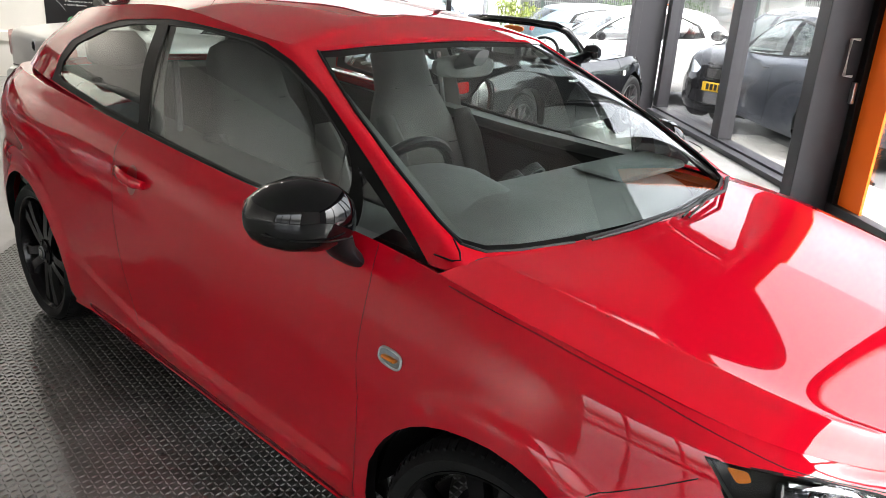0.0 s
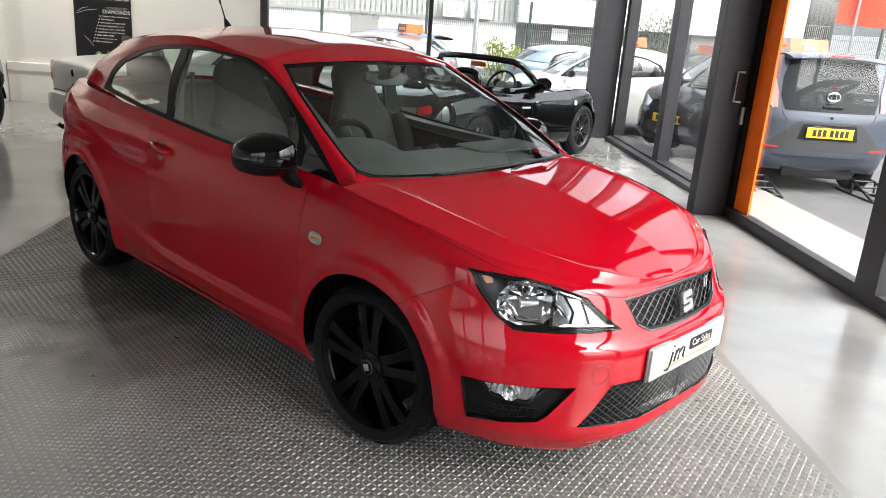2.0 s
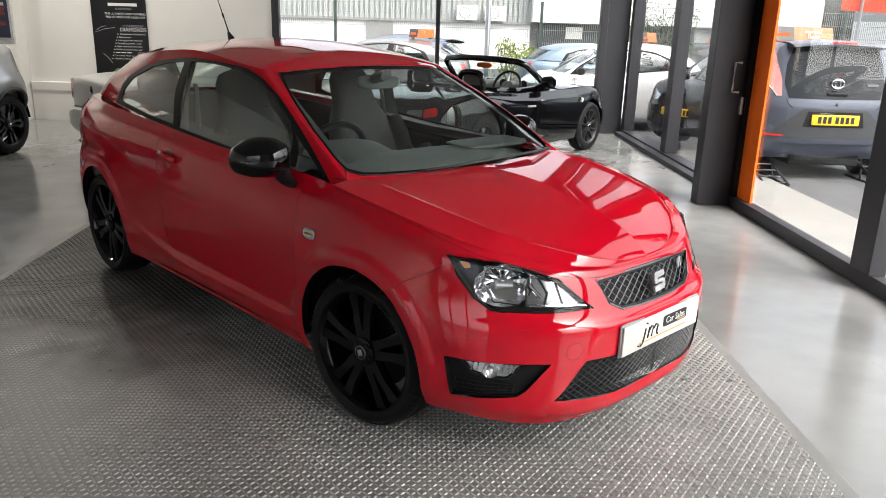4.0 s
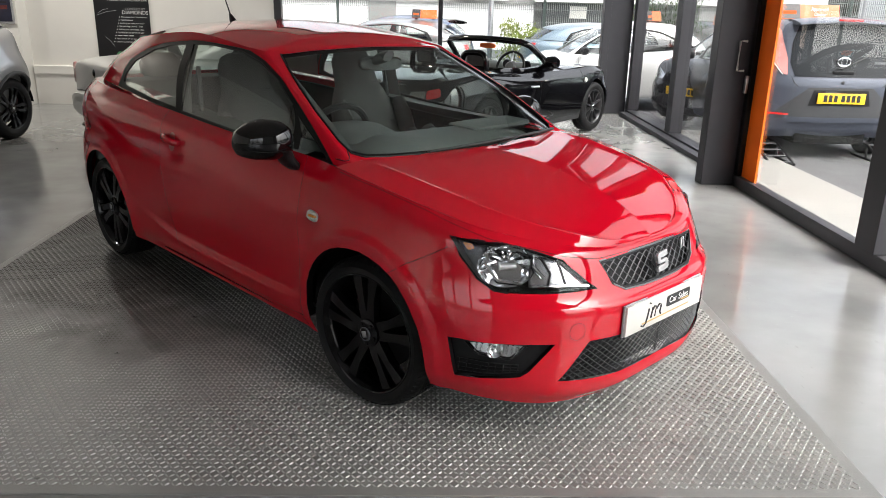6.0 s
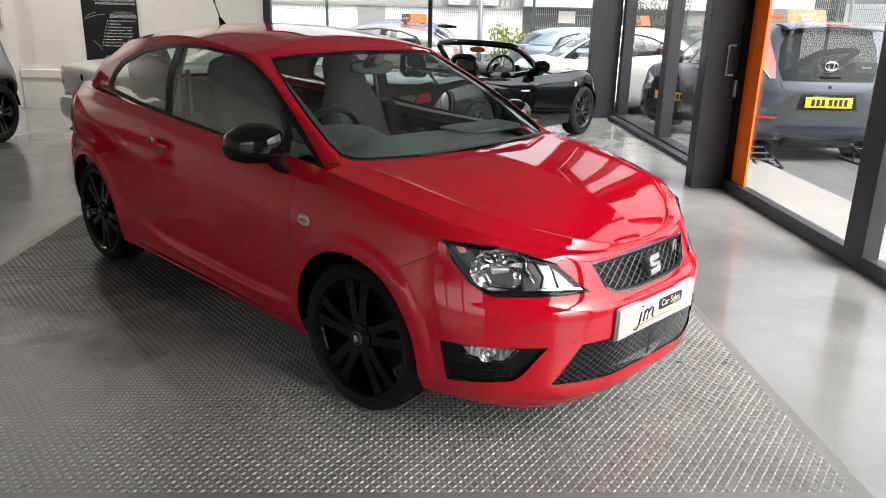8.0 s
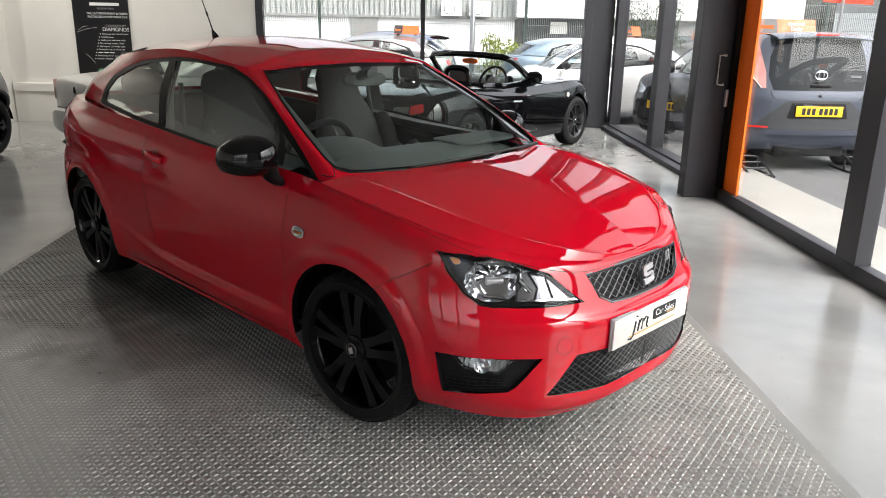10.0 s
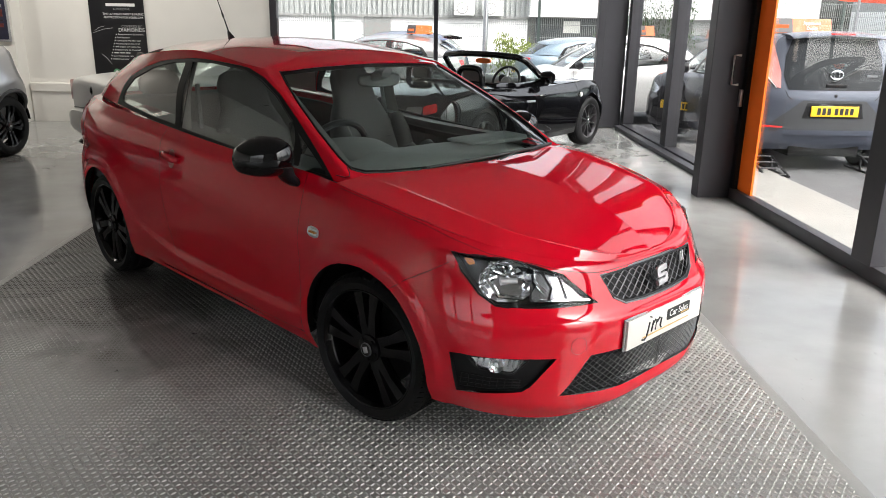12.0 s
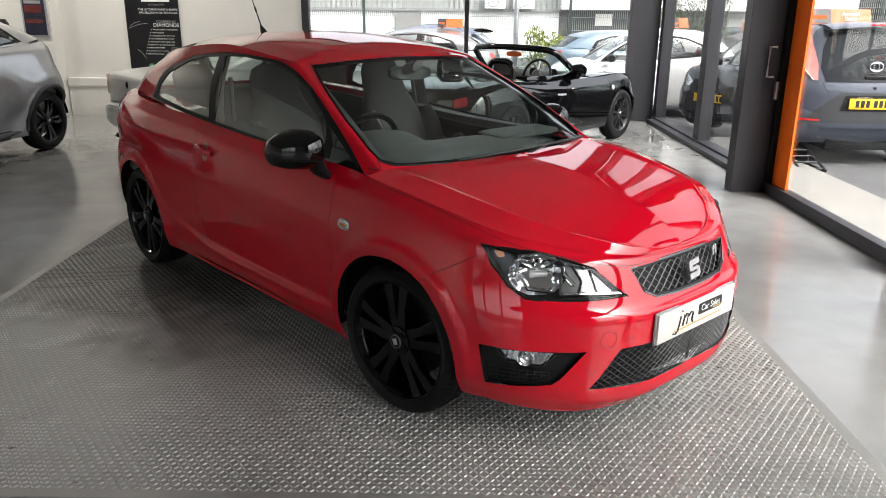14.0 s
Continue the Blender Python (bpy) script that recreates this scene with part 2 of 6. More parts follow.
def text(name, words, size, material, m, parent=None, depth=0.002, align="CENTER", squeeze=1.0):
    """Lettering in the built-in font, as a mesh lying in the local xy plane."""
    c = bpy.data.curves.new(name, "FONT")
    c.body, c.size, c.extrude, c.align_x, c.align_y = words, size, depth / 2, align, "CENTER"
    t = bpy.data.objects.new(name, c)
    scene.collection.objects.link(t)
    me = bpy.data.meshes.new_from_object(t)
    scene.collection.objects.unlink(t)
    bpy.data.objects.remove(t)
    me.materials.clear()
    me.materials.append(material)
    ob = new(name, me)
    ob.parent = parent
    ob.matrix_basis = m @ Matrix.Diagonal((squeeze, 1, 1, 1))
    return ob


# ---- lofted surfaces ----
def crom(values, s):
    """Smooth curve through values at 0, 1, 2 ..., read at s."""
    v = np.asarray(values, float)
    n = len(v) - 1
    i = min(max(int(math.floor(s)), 0), n - 1)
    t = s - i
    p0, p1, p2, p3 = v[max(i - 1, 0)], v[i], v[i + 1], v[min(i + 2, n)]
    return 0.5 * (2 * p1 + (p2 - p0) * t + (2 * p0 - 5 * p1 + 4 * p2 - p3) * t * t + (3 * p1 - p0 - 3 * p2 + p3) * t ** 3)


class Surf:
    """A surface f(s, v) from a net of control points, lines[v][s]; mirror ends so that it meets the middle plane square."""

    def __init__(self, lines, square=True, knots=None):
        net = np.asarray(lines, float)
        self.nv, self.ns = net.shape[0] - 1, net.shape[1] - 1
        if square:
            flip = np.array([1, -1, 1])
            net = np.concatenate([net[:, 1:2] * flip, net, net[:, -2:-1] * flip], axis=1)
        else:
            net = np.concatenate([2 * net[:, :1] - net[:, 1:2], net, 2 * net[:, -1:] - net[:, -2:-1]], axis=1)
        net = np.concatenate([2 * net[:1] - net[1:2], net, 2 * net[-1:] - net[-2:-1]], axis=0)
        self.net = net
        self.knots = knots
        self.rows = self.nv
        if knots:
            self.nv = knots[-1]

    @staticmethod
    def weights(t):
        return 0.5 * np.array([-t + 2 * t * t - t ** 3, 2 - 5 * t * t + 3 * t ** 3, t + 4 * t * t - 3 * t ** 3, -t * t + t ** 3])

    def at(self, s, v):
        s, v = min(max(s, 0), self.ns), min(max(v, 0), self.nv)
        if self.knots:
            v = float(np.interp(v, self.knots, range(len(self.knots))))
        i, j = min(int(s), self.ns - 1), min(int(v), self.rows - 1)
        return np.einsum("a,b,bac->c", self.weights(s - i), self.weights(v - j), self.net[j:j + 4, i:i + 4])

    def normal(self, s, v):
        e = 0.02
        n = np.cross(self.at(s + e, v) - self.at(s - e, v), self.at(s, v + e) - self.at(s, v - e))
        return n / (np.linalg.norm(n) + 1e-9)

    def off(self, s, v, d):
        return self.at(s, v) + (d * self.normal(s, v) if d else 0)

    def find(self, axes, values, s_range, v_range, steps=22):
        """The s, v at which the surface has these values on these two axes."""
        (s0, s1), (v0, v1) = s_range, v_range
        for _ in range(4):
            best = min((sum((self.at(s, v)[a] - q) ** 2 for a, q in zip(axes, values)), s, v) for s in np.linspace(s0, s1, steps) for v in np.linspace(v0, v1, steps))
            ds, dv = (s1 - s0) / steps * 1.5, (v1 - v0) / steps * 1.5
            s0, s1, v0, v1 = max(best[1] - ds, s_range[0]), min(best[1] + ds, s_range[1]), max(best[2] - dv, v_range[0]), min(best[2] + dv, v_range[1])
            steps = 8
        return best[1], best[2]


def sheet(s0, s1, v0, v1, ds, dv):
    """A flat grid in s, v."""
    bm = bmesh.new()
    a = np.linspace(s0, s1, max(2, int(math.ceil((s1 - s0) / ds)) + 1))
    b = np.linspace(v0, v1, max(2, int(math.ceil((v1 - v0) / dv)) + 1))
    g = [[bm.verts.new((s, v, 0)) for s in a] for v in b]
    for r, q in zip(g, g[1:]):
        for i in range(len(a) - 1):
            bm.faces.new((r[i], r[i + 1], q[i + 1], q[i]))
    return bm


def split(bm, poly, remove=True):
    """Cuts a convex polygon (in s, v) out of a flat grid; returns what was inside."""
    n = len(poly)
    cx, cy = sum(p[0] for p in poly) / n, sum(p[1] for p in poly) / n
    lo, hi = [min(p[k] for p in poly) for k in (0, 1)], [max(p[k] for p in poly) for k in (0, 1)]
    inside = [f for f in bm.faces if all(max(v.co[k] for v in f.verts) > lo[k] and min(v.co[k] for v in f.verts) < hi[k] for k in (0, 1))]
    for i in range(n):
        (ax, ay), (bx, by) = poly[i], poly[(i + 1) % n]
        no = Vector((by - ay, ax - bx, 0))
        if no.length < 1e-7:
            continue
        no.normalize()
        if no.dot(Vector((cx - ax, cy - ay, 0))) > 0:
            no = -no
        co = Vector((ax, ay, 0))
        geom = list({v for f in inside for v in f.verts}) + list({e for f in inside for e in f.edges}) + inside
        res = bmesh.ops.bisect_plane(bm, geom=geom, dist=1e-6, plane_co=co, plane_no=no)["geom"]
        inside = list({f for f in res if isinstance(f, bmesh.types.BMFace) and no.dot(f.calc_center_median() - co) < 0})
    out, table = bmesh.new(), {}
    for f in inside:
        for v in f.verts:
            if v not in table:
                table[v] = out.verts.new(v.co)
        out.faces.new([table[v] for v in f.verts])
    if remove:
        bmesh.ops.delete(bm, geom=inside, context="FACES")
    return out


def mapped(bm, surf, off=0.0, mirror=False):
    """Lays a flat grid onto a surface."""
    for v in bm.verts:
        x, y, z = surf.off(v.co.x, v.co.y, off)
        v.co = (x, y, z)
    if mirror:
        for v in bm.verts:
            v.co.y = -v.co.y
        bmesh.ops.reverse_faces(bm, faces=list(bm.faces))
    return bm


def doubled(bm):
    """Adds the mirror image across the middle plane."""
    r = bmesh.ops.duplicate(bm, geom=list(bm.verts) + list(bm.edges) + list(bm.faces))["geom"]
    for g in r:
        if isinstance(g, bmesh.types.BMVert):
            g.co.y = -g.co.y
    bmesh.ops.reverse_faces(bm, faces=[g for g in r if isinstance(g, bmesh.types.BMFace)])
    bmesh.ops.remove_doubles(bm, verts=list(bm.verts), dist=0.0004)
    return bm


def flipped(bm):
    for v in bm.verts:
        v.co.y = -v.co.y
    bmesh.ops.reverse_faces(bm, faces=list(bm.faces))
    return bm


def clone(bm):
    return bm.copy()


def edge_strip(poly, surf, d0, d1, width=0.0, close=True):
    """A band along a polygon on a surface, from offset d0 to d1: the wall of a recess."""
    bm = bmesh.new()
    a = [bm.verts.new(surf.off(s, v, d0)) for s, v in poly]
    b = [bm.verts.new(surf.off(s, v, d1)) for s, v in poly]
    n = len(poly)
    for i in range(n if close else n - 1):
        bm.faces.new((a[i], a[(i + 1) % n], b[(i + 1) % n], b[i]))
    return bm


def surf_tube(poly, surf, r, d=0.0, close=True, mirror=False, n=6):
    pts = [surf.off(s, v, d) for s, v in poly]
    if mirror:
        pts = [(x, -y, z) for x, y, z in pts]
    return tube(pts, r, n=n, close=close)


def rounded(poly, k=4, r=0.25):
    """Corners of a polygon cut round."""
    out = []
    n = len(poly)
    for i in range(n):
        p0, p1, p2 = (Vector(poly[j % n]) for j in (i - 1, i, i + 1))
        a, b = p1.lerp(p0, r), p1.lerp(p2, r)
        out += [tuple((1 - t) ** 2 * a + 2 * t * (1 - t) * p1 + t * t * b) for t in np.linspace(0, 1, k)]
    return out

# ---- the showroom ----
XG, YB, HC = 3.32, 10.0, 4.2  # glazed side, back wall, ceiling
WEST, SOUTH = -9.0, -5.0


def setting(name, bm, material, label, category, smooth=False):
    return tagged(part(name, bm, material, None, "", smooth), label, category, kind="structure")


setting("floor", box((WEST, SOUTH, -0.2), (XG + 0.24, YB, 0)), FLOORM, "polished pale grey resin showroom floor with faint marks", "floor")
setting("ceiling", box((WEST, SOUTH, HC), (XG + 0.1, YB + 0.2, HC + 0.2)), CEILM, "plain grey showroom ceiling", "ceiling")
setting("wall_north", box((WEST, YB, 0), (-1.66, YB + 0.2, HC)), WALLM, "plain white painted back wall", "wall")
setting("wall_west", box((WEST - 0.2, SOUTH, 0), (WEST, YB + 0.2, HC)), WALLM, "plain white side wall added out of view", "wall")
setting("wall_return", box((-9.0, 9.72, 0), (-5.12, YB, HC)), WALLM, "white painted return standing out from the back wall", "wall")
bm = box((-5.1, YB - 0.05, 0), (-1.72, YB, 0.52))
box((-5.1, YB - 0.07, 0.42), (-1.72, YB, 0.54), 0.01, bm)
setting("baseboard", bm, WALLM, "white boxed-in dado along the foot of the back wall", "skirting")
# behind the camera, unseen: a wall, its wide glazed opening added for light
bm = box((-1.0, SOUTH - 0.2, 0), (XG, SOUTH, HC))
box((WEST, SOUTH - 0.2, 3.4), (-1.0, SOUTH, HC), 0, bm)
box((WEST, SOUTH - 0.2, 0), (-8.2, SOUTH, 3.4), 0, bm)
setting("wall_south", bm, WALLM, "unseen white wall with an opening added for light", "wall")


def glazing(name, axis, at, runs, posts, low, high, label, sill=0.12):
    """A run of framed glass; runs: the ends along the wall; posts: uprights as (centre, width, depth inwards)."""
    g = thing(name, Matrix(), label, "window", kind="structure")
    def put(u0, u1, d0, d1, z0, z1, bev=0.004):
        return box((at + d0, u0, z0), (at + d1, u1, z1), bev) if axis == "x" else box((u0, at + d0, z0), (u1, at + d1, z1), bev)
    u0, u1 = runs
    part("window_sill", put(u0, u1, -0.06, 0.1, low, low + sill), FRAMEM, g, smooth=False)
    part("head_frame", put(u0, u1, -0.06, 0.1, high - 0.1, high), FRAMEM, g, smooth=False)
    for c, w, d in posts:
        part("post", put(c - w / 2, c + w / 2, -d, 0.1, low + sill, high - 0.1), FRAMEM, g, smooth=False)
    edges = sorted([u0, u1] + [c for c, w, d in posts])
    for a, b in zip(edges, edges[1:]):
        if b - a > 0.3:
            p = part("pane", put(a + 0.01, b - 0.01, 0.045, 0.051, low + sill, high - 0.1, 0), SHOPGLASS, g, smooth=False)
            p.visible_shadow = False
    return g


glazing("window_1", "y", YB, (-1.66, 3.1), [(-1.61, 0.1, 0.05), (0.68, 0.06, 0.05), (3.05, 0.1, 0.05)], 0.0, 3.6, "tall grey-framed shop window in the back wall")
glazing("window_2", "x", XG + 0.17, (5.6, 10.0), [(9.93, 0.14, 0.05), (7.96, 0.2, 0.05), (5.66, 0.1, 0.0)], 0.0, 3.6, "tall grey-framed side window beside the sliding door", 0.07)
setting("floor_track", box((XG + 0.0, 5.6, 0.0), (XG + 0.11, 9.88, 0.05), 0.004), FRAMEM, "grey metal floor track before the side window", "trim")
# unseen wall added to cut the light on the car's nose
setting("unseen_wall_east", box((XG - 0.05, SOUTH, 0), (XG + 0.1, -2.8, 3.6)), WALLM, "plain white side wall added out of view", "wall")
glazing("window_3", "x", XG, (-2.8, 2.2), [(-2.74, 0.12, 0.06), (-0.3, 0.12, 0.06), (2.1, 0.2, 0.06)], 0.0, 3.6, "tall grey-framed side window")
# added out of view to brighten the car's side and the mat
glazing("unseen_window", "y", SOUTH, (-8.2, -1.0), [(-8.14, 0.12, 0.06), (-5.8, 0.12, 0.06), (-3.4, 0.12, 0.06), (-1.06, 0.12, 0.06)], 0.0, 3.4, "unseen grey-framed window added to light the car's side")
setting("lintel_east", box((XG - 0.06, SOUTH, 3.6), (XG + 0.1, YB, HC)), FRAMEM, "grey metal band above the side glazing", "wall")
setting("lintel_north", box((-1.66, YB, 3.6), (XG + 0.1, YB + 0.2, HC)), WALLM, "white band above the back window", "wall")
setting("corner_post", box((3.1, YB - 0.02, 0), (XG + 0.1, YB + 0.25, 3.6), 0.006), FRAMEM, "grey boxed corner post between the glazed walls", "post")
setting("column", box((3.0, 5.44, 0), (XG + 0.105, 5.6, HC), 0.006), FRAMEM, "flat steel column boxed in dark grey metal", "column")

# sliding door with an orange strip
door = thing("door_1", Matrix(), "dark grey framed sliding glass door with an orange strip", "door", kind="structure")
part("bottom_rail", box((XG - 0.03, 2.2, 0), (XG + 0.06, 5.44, 0.1), 0.004), FRAMEM, door, smooth=False)
part("top_rail", box((XG - 0.03, 2.2, 3.5), (XG + 0.06, 5.44, 3.6), 0.004), FRAMEM, door, smooth=False)
part("stile", box((XG - 0.03, 5.36, 0.1), (XG + 0.06, 5.44, 3.5), 0.004), GASKET, door, smooth=False)
part("stile", box((XG - 0.05, 3.12, 0.1), (XG + 0.06, 3.34, 3.5), 0.004), FRAMEM, door, smooth=False)
part("orange_strip", box((XG + 0.012, 5.08, 0.1), (XG + 0.03, 5.36, 3.5)), ORANGE, door, "bright orange vinyl strip", smooth=False)
p = part("pane", box((XG + 0.032, 3.34, 0.1), (XG + 0.038, 5.36, 3.5)), SHOPGLASS, door, smooth=False)
p.visible_shadow = False
p = part("pane", box((XG + 0.032, 2.2, 0.1), (XG + 0.038, 3.12, 3.5)), SHOPGLASS, door, smooth=False)
p.visible_shadow = False
part("door_handle", tube([(3.24, 5.41, 1.02), (3.18, 5.41, 1.02), (3.18, 5.41, 1.27), (3.24, 5.41, 1.27)], 0.011), PLATEW, door, "white metal pull handle")
part("lock_plate", box((3.262, 5.385, 0.83), (3.288, 5.425, 0.98), 0.004), SATIN, door, "steel lock plate below the handle")

# chequered rubber mat under the red car
MX0, MX1, MY0, MY1, MZ = -2.03, 2.03, 0.81, 5.0, 0.006
mat_thing = thing("floor_mat", pose(0, 0, 0, 0, 0, 0), "worn dark grey chequer-plate rubber mat on the floor", "mat")
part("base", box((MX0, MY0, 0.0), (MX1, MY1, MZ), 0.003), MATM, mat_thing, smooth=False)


def treads(x0, x1, y0, y1, px, py, length, width, high):
    verts, faces = [], []
    nx, ny = int((x1 - x0) / px), int((y1 - y0) / py)
    for i in range(nx):
        for j in range(ny):
            cx, cy = x0 + (i + 0.5) * px, y0 + (j + 0.5) * py
            ang = radians(45 if (i + j) % 2 else -45) 
            c, s = math.cos(ang), math.sin(ang)
            b = len(verts)
            for u, w, z in ((-1, 0, 0), (0, -1, 0), (1, 0, 0), (0, 1, 0), (-0.62, 0, 0.8), (0, -0.16, 1), (0.62, 0, 0.8), (0, 0.16, 1)):
                lx, ly = u * length / 2, w * width / 2
                verts.append((cx + lx * c - ly * s, cy + lx * s + ly * c, MZ - 0.0005 + z * high))
            faces += [(b + 4, b + 5, b + 6, b + 7)] + [(b + k, b + (k + 1) % 4, b + 4 + (k + 1) % 4, b + 4 + k) for k in range(4)]
    me = bpy.data.meshes.new("treads")
    me.from_pydata(verts, [], faces)
    me.materials.append(TREADM)
    ob = new("tread_pattern", me)
    ob.parent = mat_thing
    return tagged(ob, "raised chequer treads, worn, the light on their tops put into a paler grey", kind="stuff")


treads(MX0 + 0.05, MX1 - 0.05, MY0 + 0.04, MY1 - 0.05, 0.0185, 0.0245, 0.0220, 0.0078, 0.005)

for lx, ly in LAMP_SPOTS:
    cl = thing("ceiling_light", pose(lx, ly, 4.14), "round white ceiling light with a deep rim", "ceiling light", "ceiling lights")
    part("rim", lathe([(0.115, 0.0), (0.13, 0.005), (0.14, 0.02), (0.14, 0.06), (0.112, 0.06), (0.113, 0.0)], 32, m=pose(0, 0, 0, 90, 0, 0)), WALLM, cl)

# ---- outside ----
LOW = -0.28
setting("ground", box((-120, -90, -0.6), (160, 160, -0.30)), ASPHALT, "grey tarmac running out to the distance", "ground")
bm = bmesh.new()
rows = [(-30, -0.03), (8.2, -0.05), (9.3, -0.10), (11.5, LOW), (20, LOW)]
a = [bm.verts.new((XG + 0.1, y, z)) for y, z in rows]
b = [bm.verts.new((20, y, z)) for y, z in rows]
for i in range(len(rows) - 1):
    bm.faces.new((a[i], b[i], b[i + 1], a[i + 1]))
setting("yard", bm, ASPHALT, "worn grey tarmac of the parking yard", "road")
bm = bmesh.new()
a = [bm.verts.new((-30, y, z)) for y, z in ((YB + 0.2, -0.12), (11.5, LOW), (20, LOW))]
b = [bm.verts.new((XG + 0.1, y, z)) for y, z in ((YB + 0.2, -0.12), (11.5, LOW), (20, LOW))]
for i in range(2):
    bm.faces.new((a[i], b[i], b[i + 1], a[i + 1]))
setting("road", bm, ASPHALT, "grey tarmac behind the showroom", "road")
setting("pavement", box((XG + 0.241, -20, -0.1), (4.28, 8.6, -0.004)), PAVING, "pale concrete apron outside the glass doors", "pavement")

# ---- cars ----
def plan_normals(outline):
    o = np.asarray(outline, float)
    ext = np.concatenate([[o[1] * (1, -1)], o, [o[-2] * (1, -1)]])
    t = ext[2:] - ext[:-2]
    n = np.stack([-t[:, 1], t[:, 0]], axis=1)
    n /= np.linalg.norm(n, axis=1)[:, None]
    out = np.where((n[:, :1] * (o[:, :1] - o[:, 0].mean()) + n[:, 1:] * o[:, 1:]) < 0, -1, 1)
    return n * out


def shell(outline, levels):
    """The lower body: plan outline, and per level the heights and insets at its stations."""
    o, n = np.asarray(outline, float), plan_normals(outline)
    knots = [0, 1, 2, 2.5, 3, 4, 5] if len(levels) == 7 else None
    return Surf([np.column_stack([o - n * np.asarray(inset, float)[:, None], z]) for z, inset in levels], knots=knots)


def lid(edge, middle, rise=(0, 0.58, 0.88, 1)):
    """A cambered surface from an edge line to the middle line; rise: its height row by row."""
    e, m = np.asarray(edge, float), np.asarray(middle, float)
    lines = []
    for k, f in enumerate(rise):
        p = e + (m - e) * k / (len(rise) - 1)
        p[:, 2] = e[:, 2] + (m[:, 2] - e[:, 2]) * f
        lines.append(p)
    return Surf(lines, square=False)


class Bonnet:
    """A bonnet from its side edge (v = 0) to its middle line (v = 4), with a pressed crease along each side and a faint middle ridge."""

    def __init__(self, edge, middle):
        self.edge, self.middle = np.asarray(edge, float), np.asarray(middle, float)
        self.ns, self.nv = len(edge) - 1, 4

    def at(self, s, v):
        s, u = min(max(s, 0), self.ns), min(max(v / 4, 0), 1)
        e, m = crom(self.edge, s), crom(self.middle, s)
        at = s / self.ns
        fold = 0.125 + 0.045 * min(at / 0.5, 1)
        part_up = float(np.interp(at, [0, 0.3, 0.65, 0.85, 1], [0.40, 0.33, 0.36, 0.48, 0.70]))
        if u < fold:
            w = u / fold
            f = part_up * (1.25 * w - 0.25 * w * w)
        else:
            w = (u - fold) / (1 - fold)
            f = part_up + (1 - part_up) * (1.3 * w - 0.3 * w * w)
        p = e + (m - e) * u
        ridge = 0.010 * math.exp(-abs(u - fold) / 0.065) * min(max((at - 0.12) / 0.2, 0), 1) * min(max((1.0 - at) / 0.12, 0), 1)
        p[2] = e[2] + (m[2] - e[2]) * f + ridge * min(u / 0.05, 1)
        return p

    normal, off = Surf.normal, Surf.off


def arch(surf, x, z, r, s_range, n=22):
    """A wheel opening, as a polygon on the side of the body."""
    pts = []
    for a in np.linspace(-25, 205, n):
        px, pz = x + r * math.cos(radians(a)), z + r * math.sin(radians(a))
        pts.append(surf.find((0, 2), (px, pz), s_range, (0, surf.nv)))
    return [(pts[0][0], -0.3)] + [p for p in pts if p[1] > 0.001] + [(pts[-1][0], -0.3)]


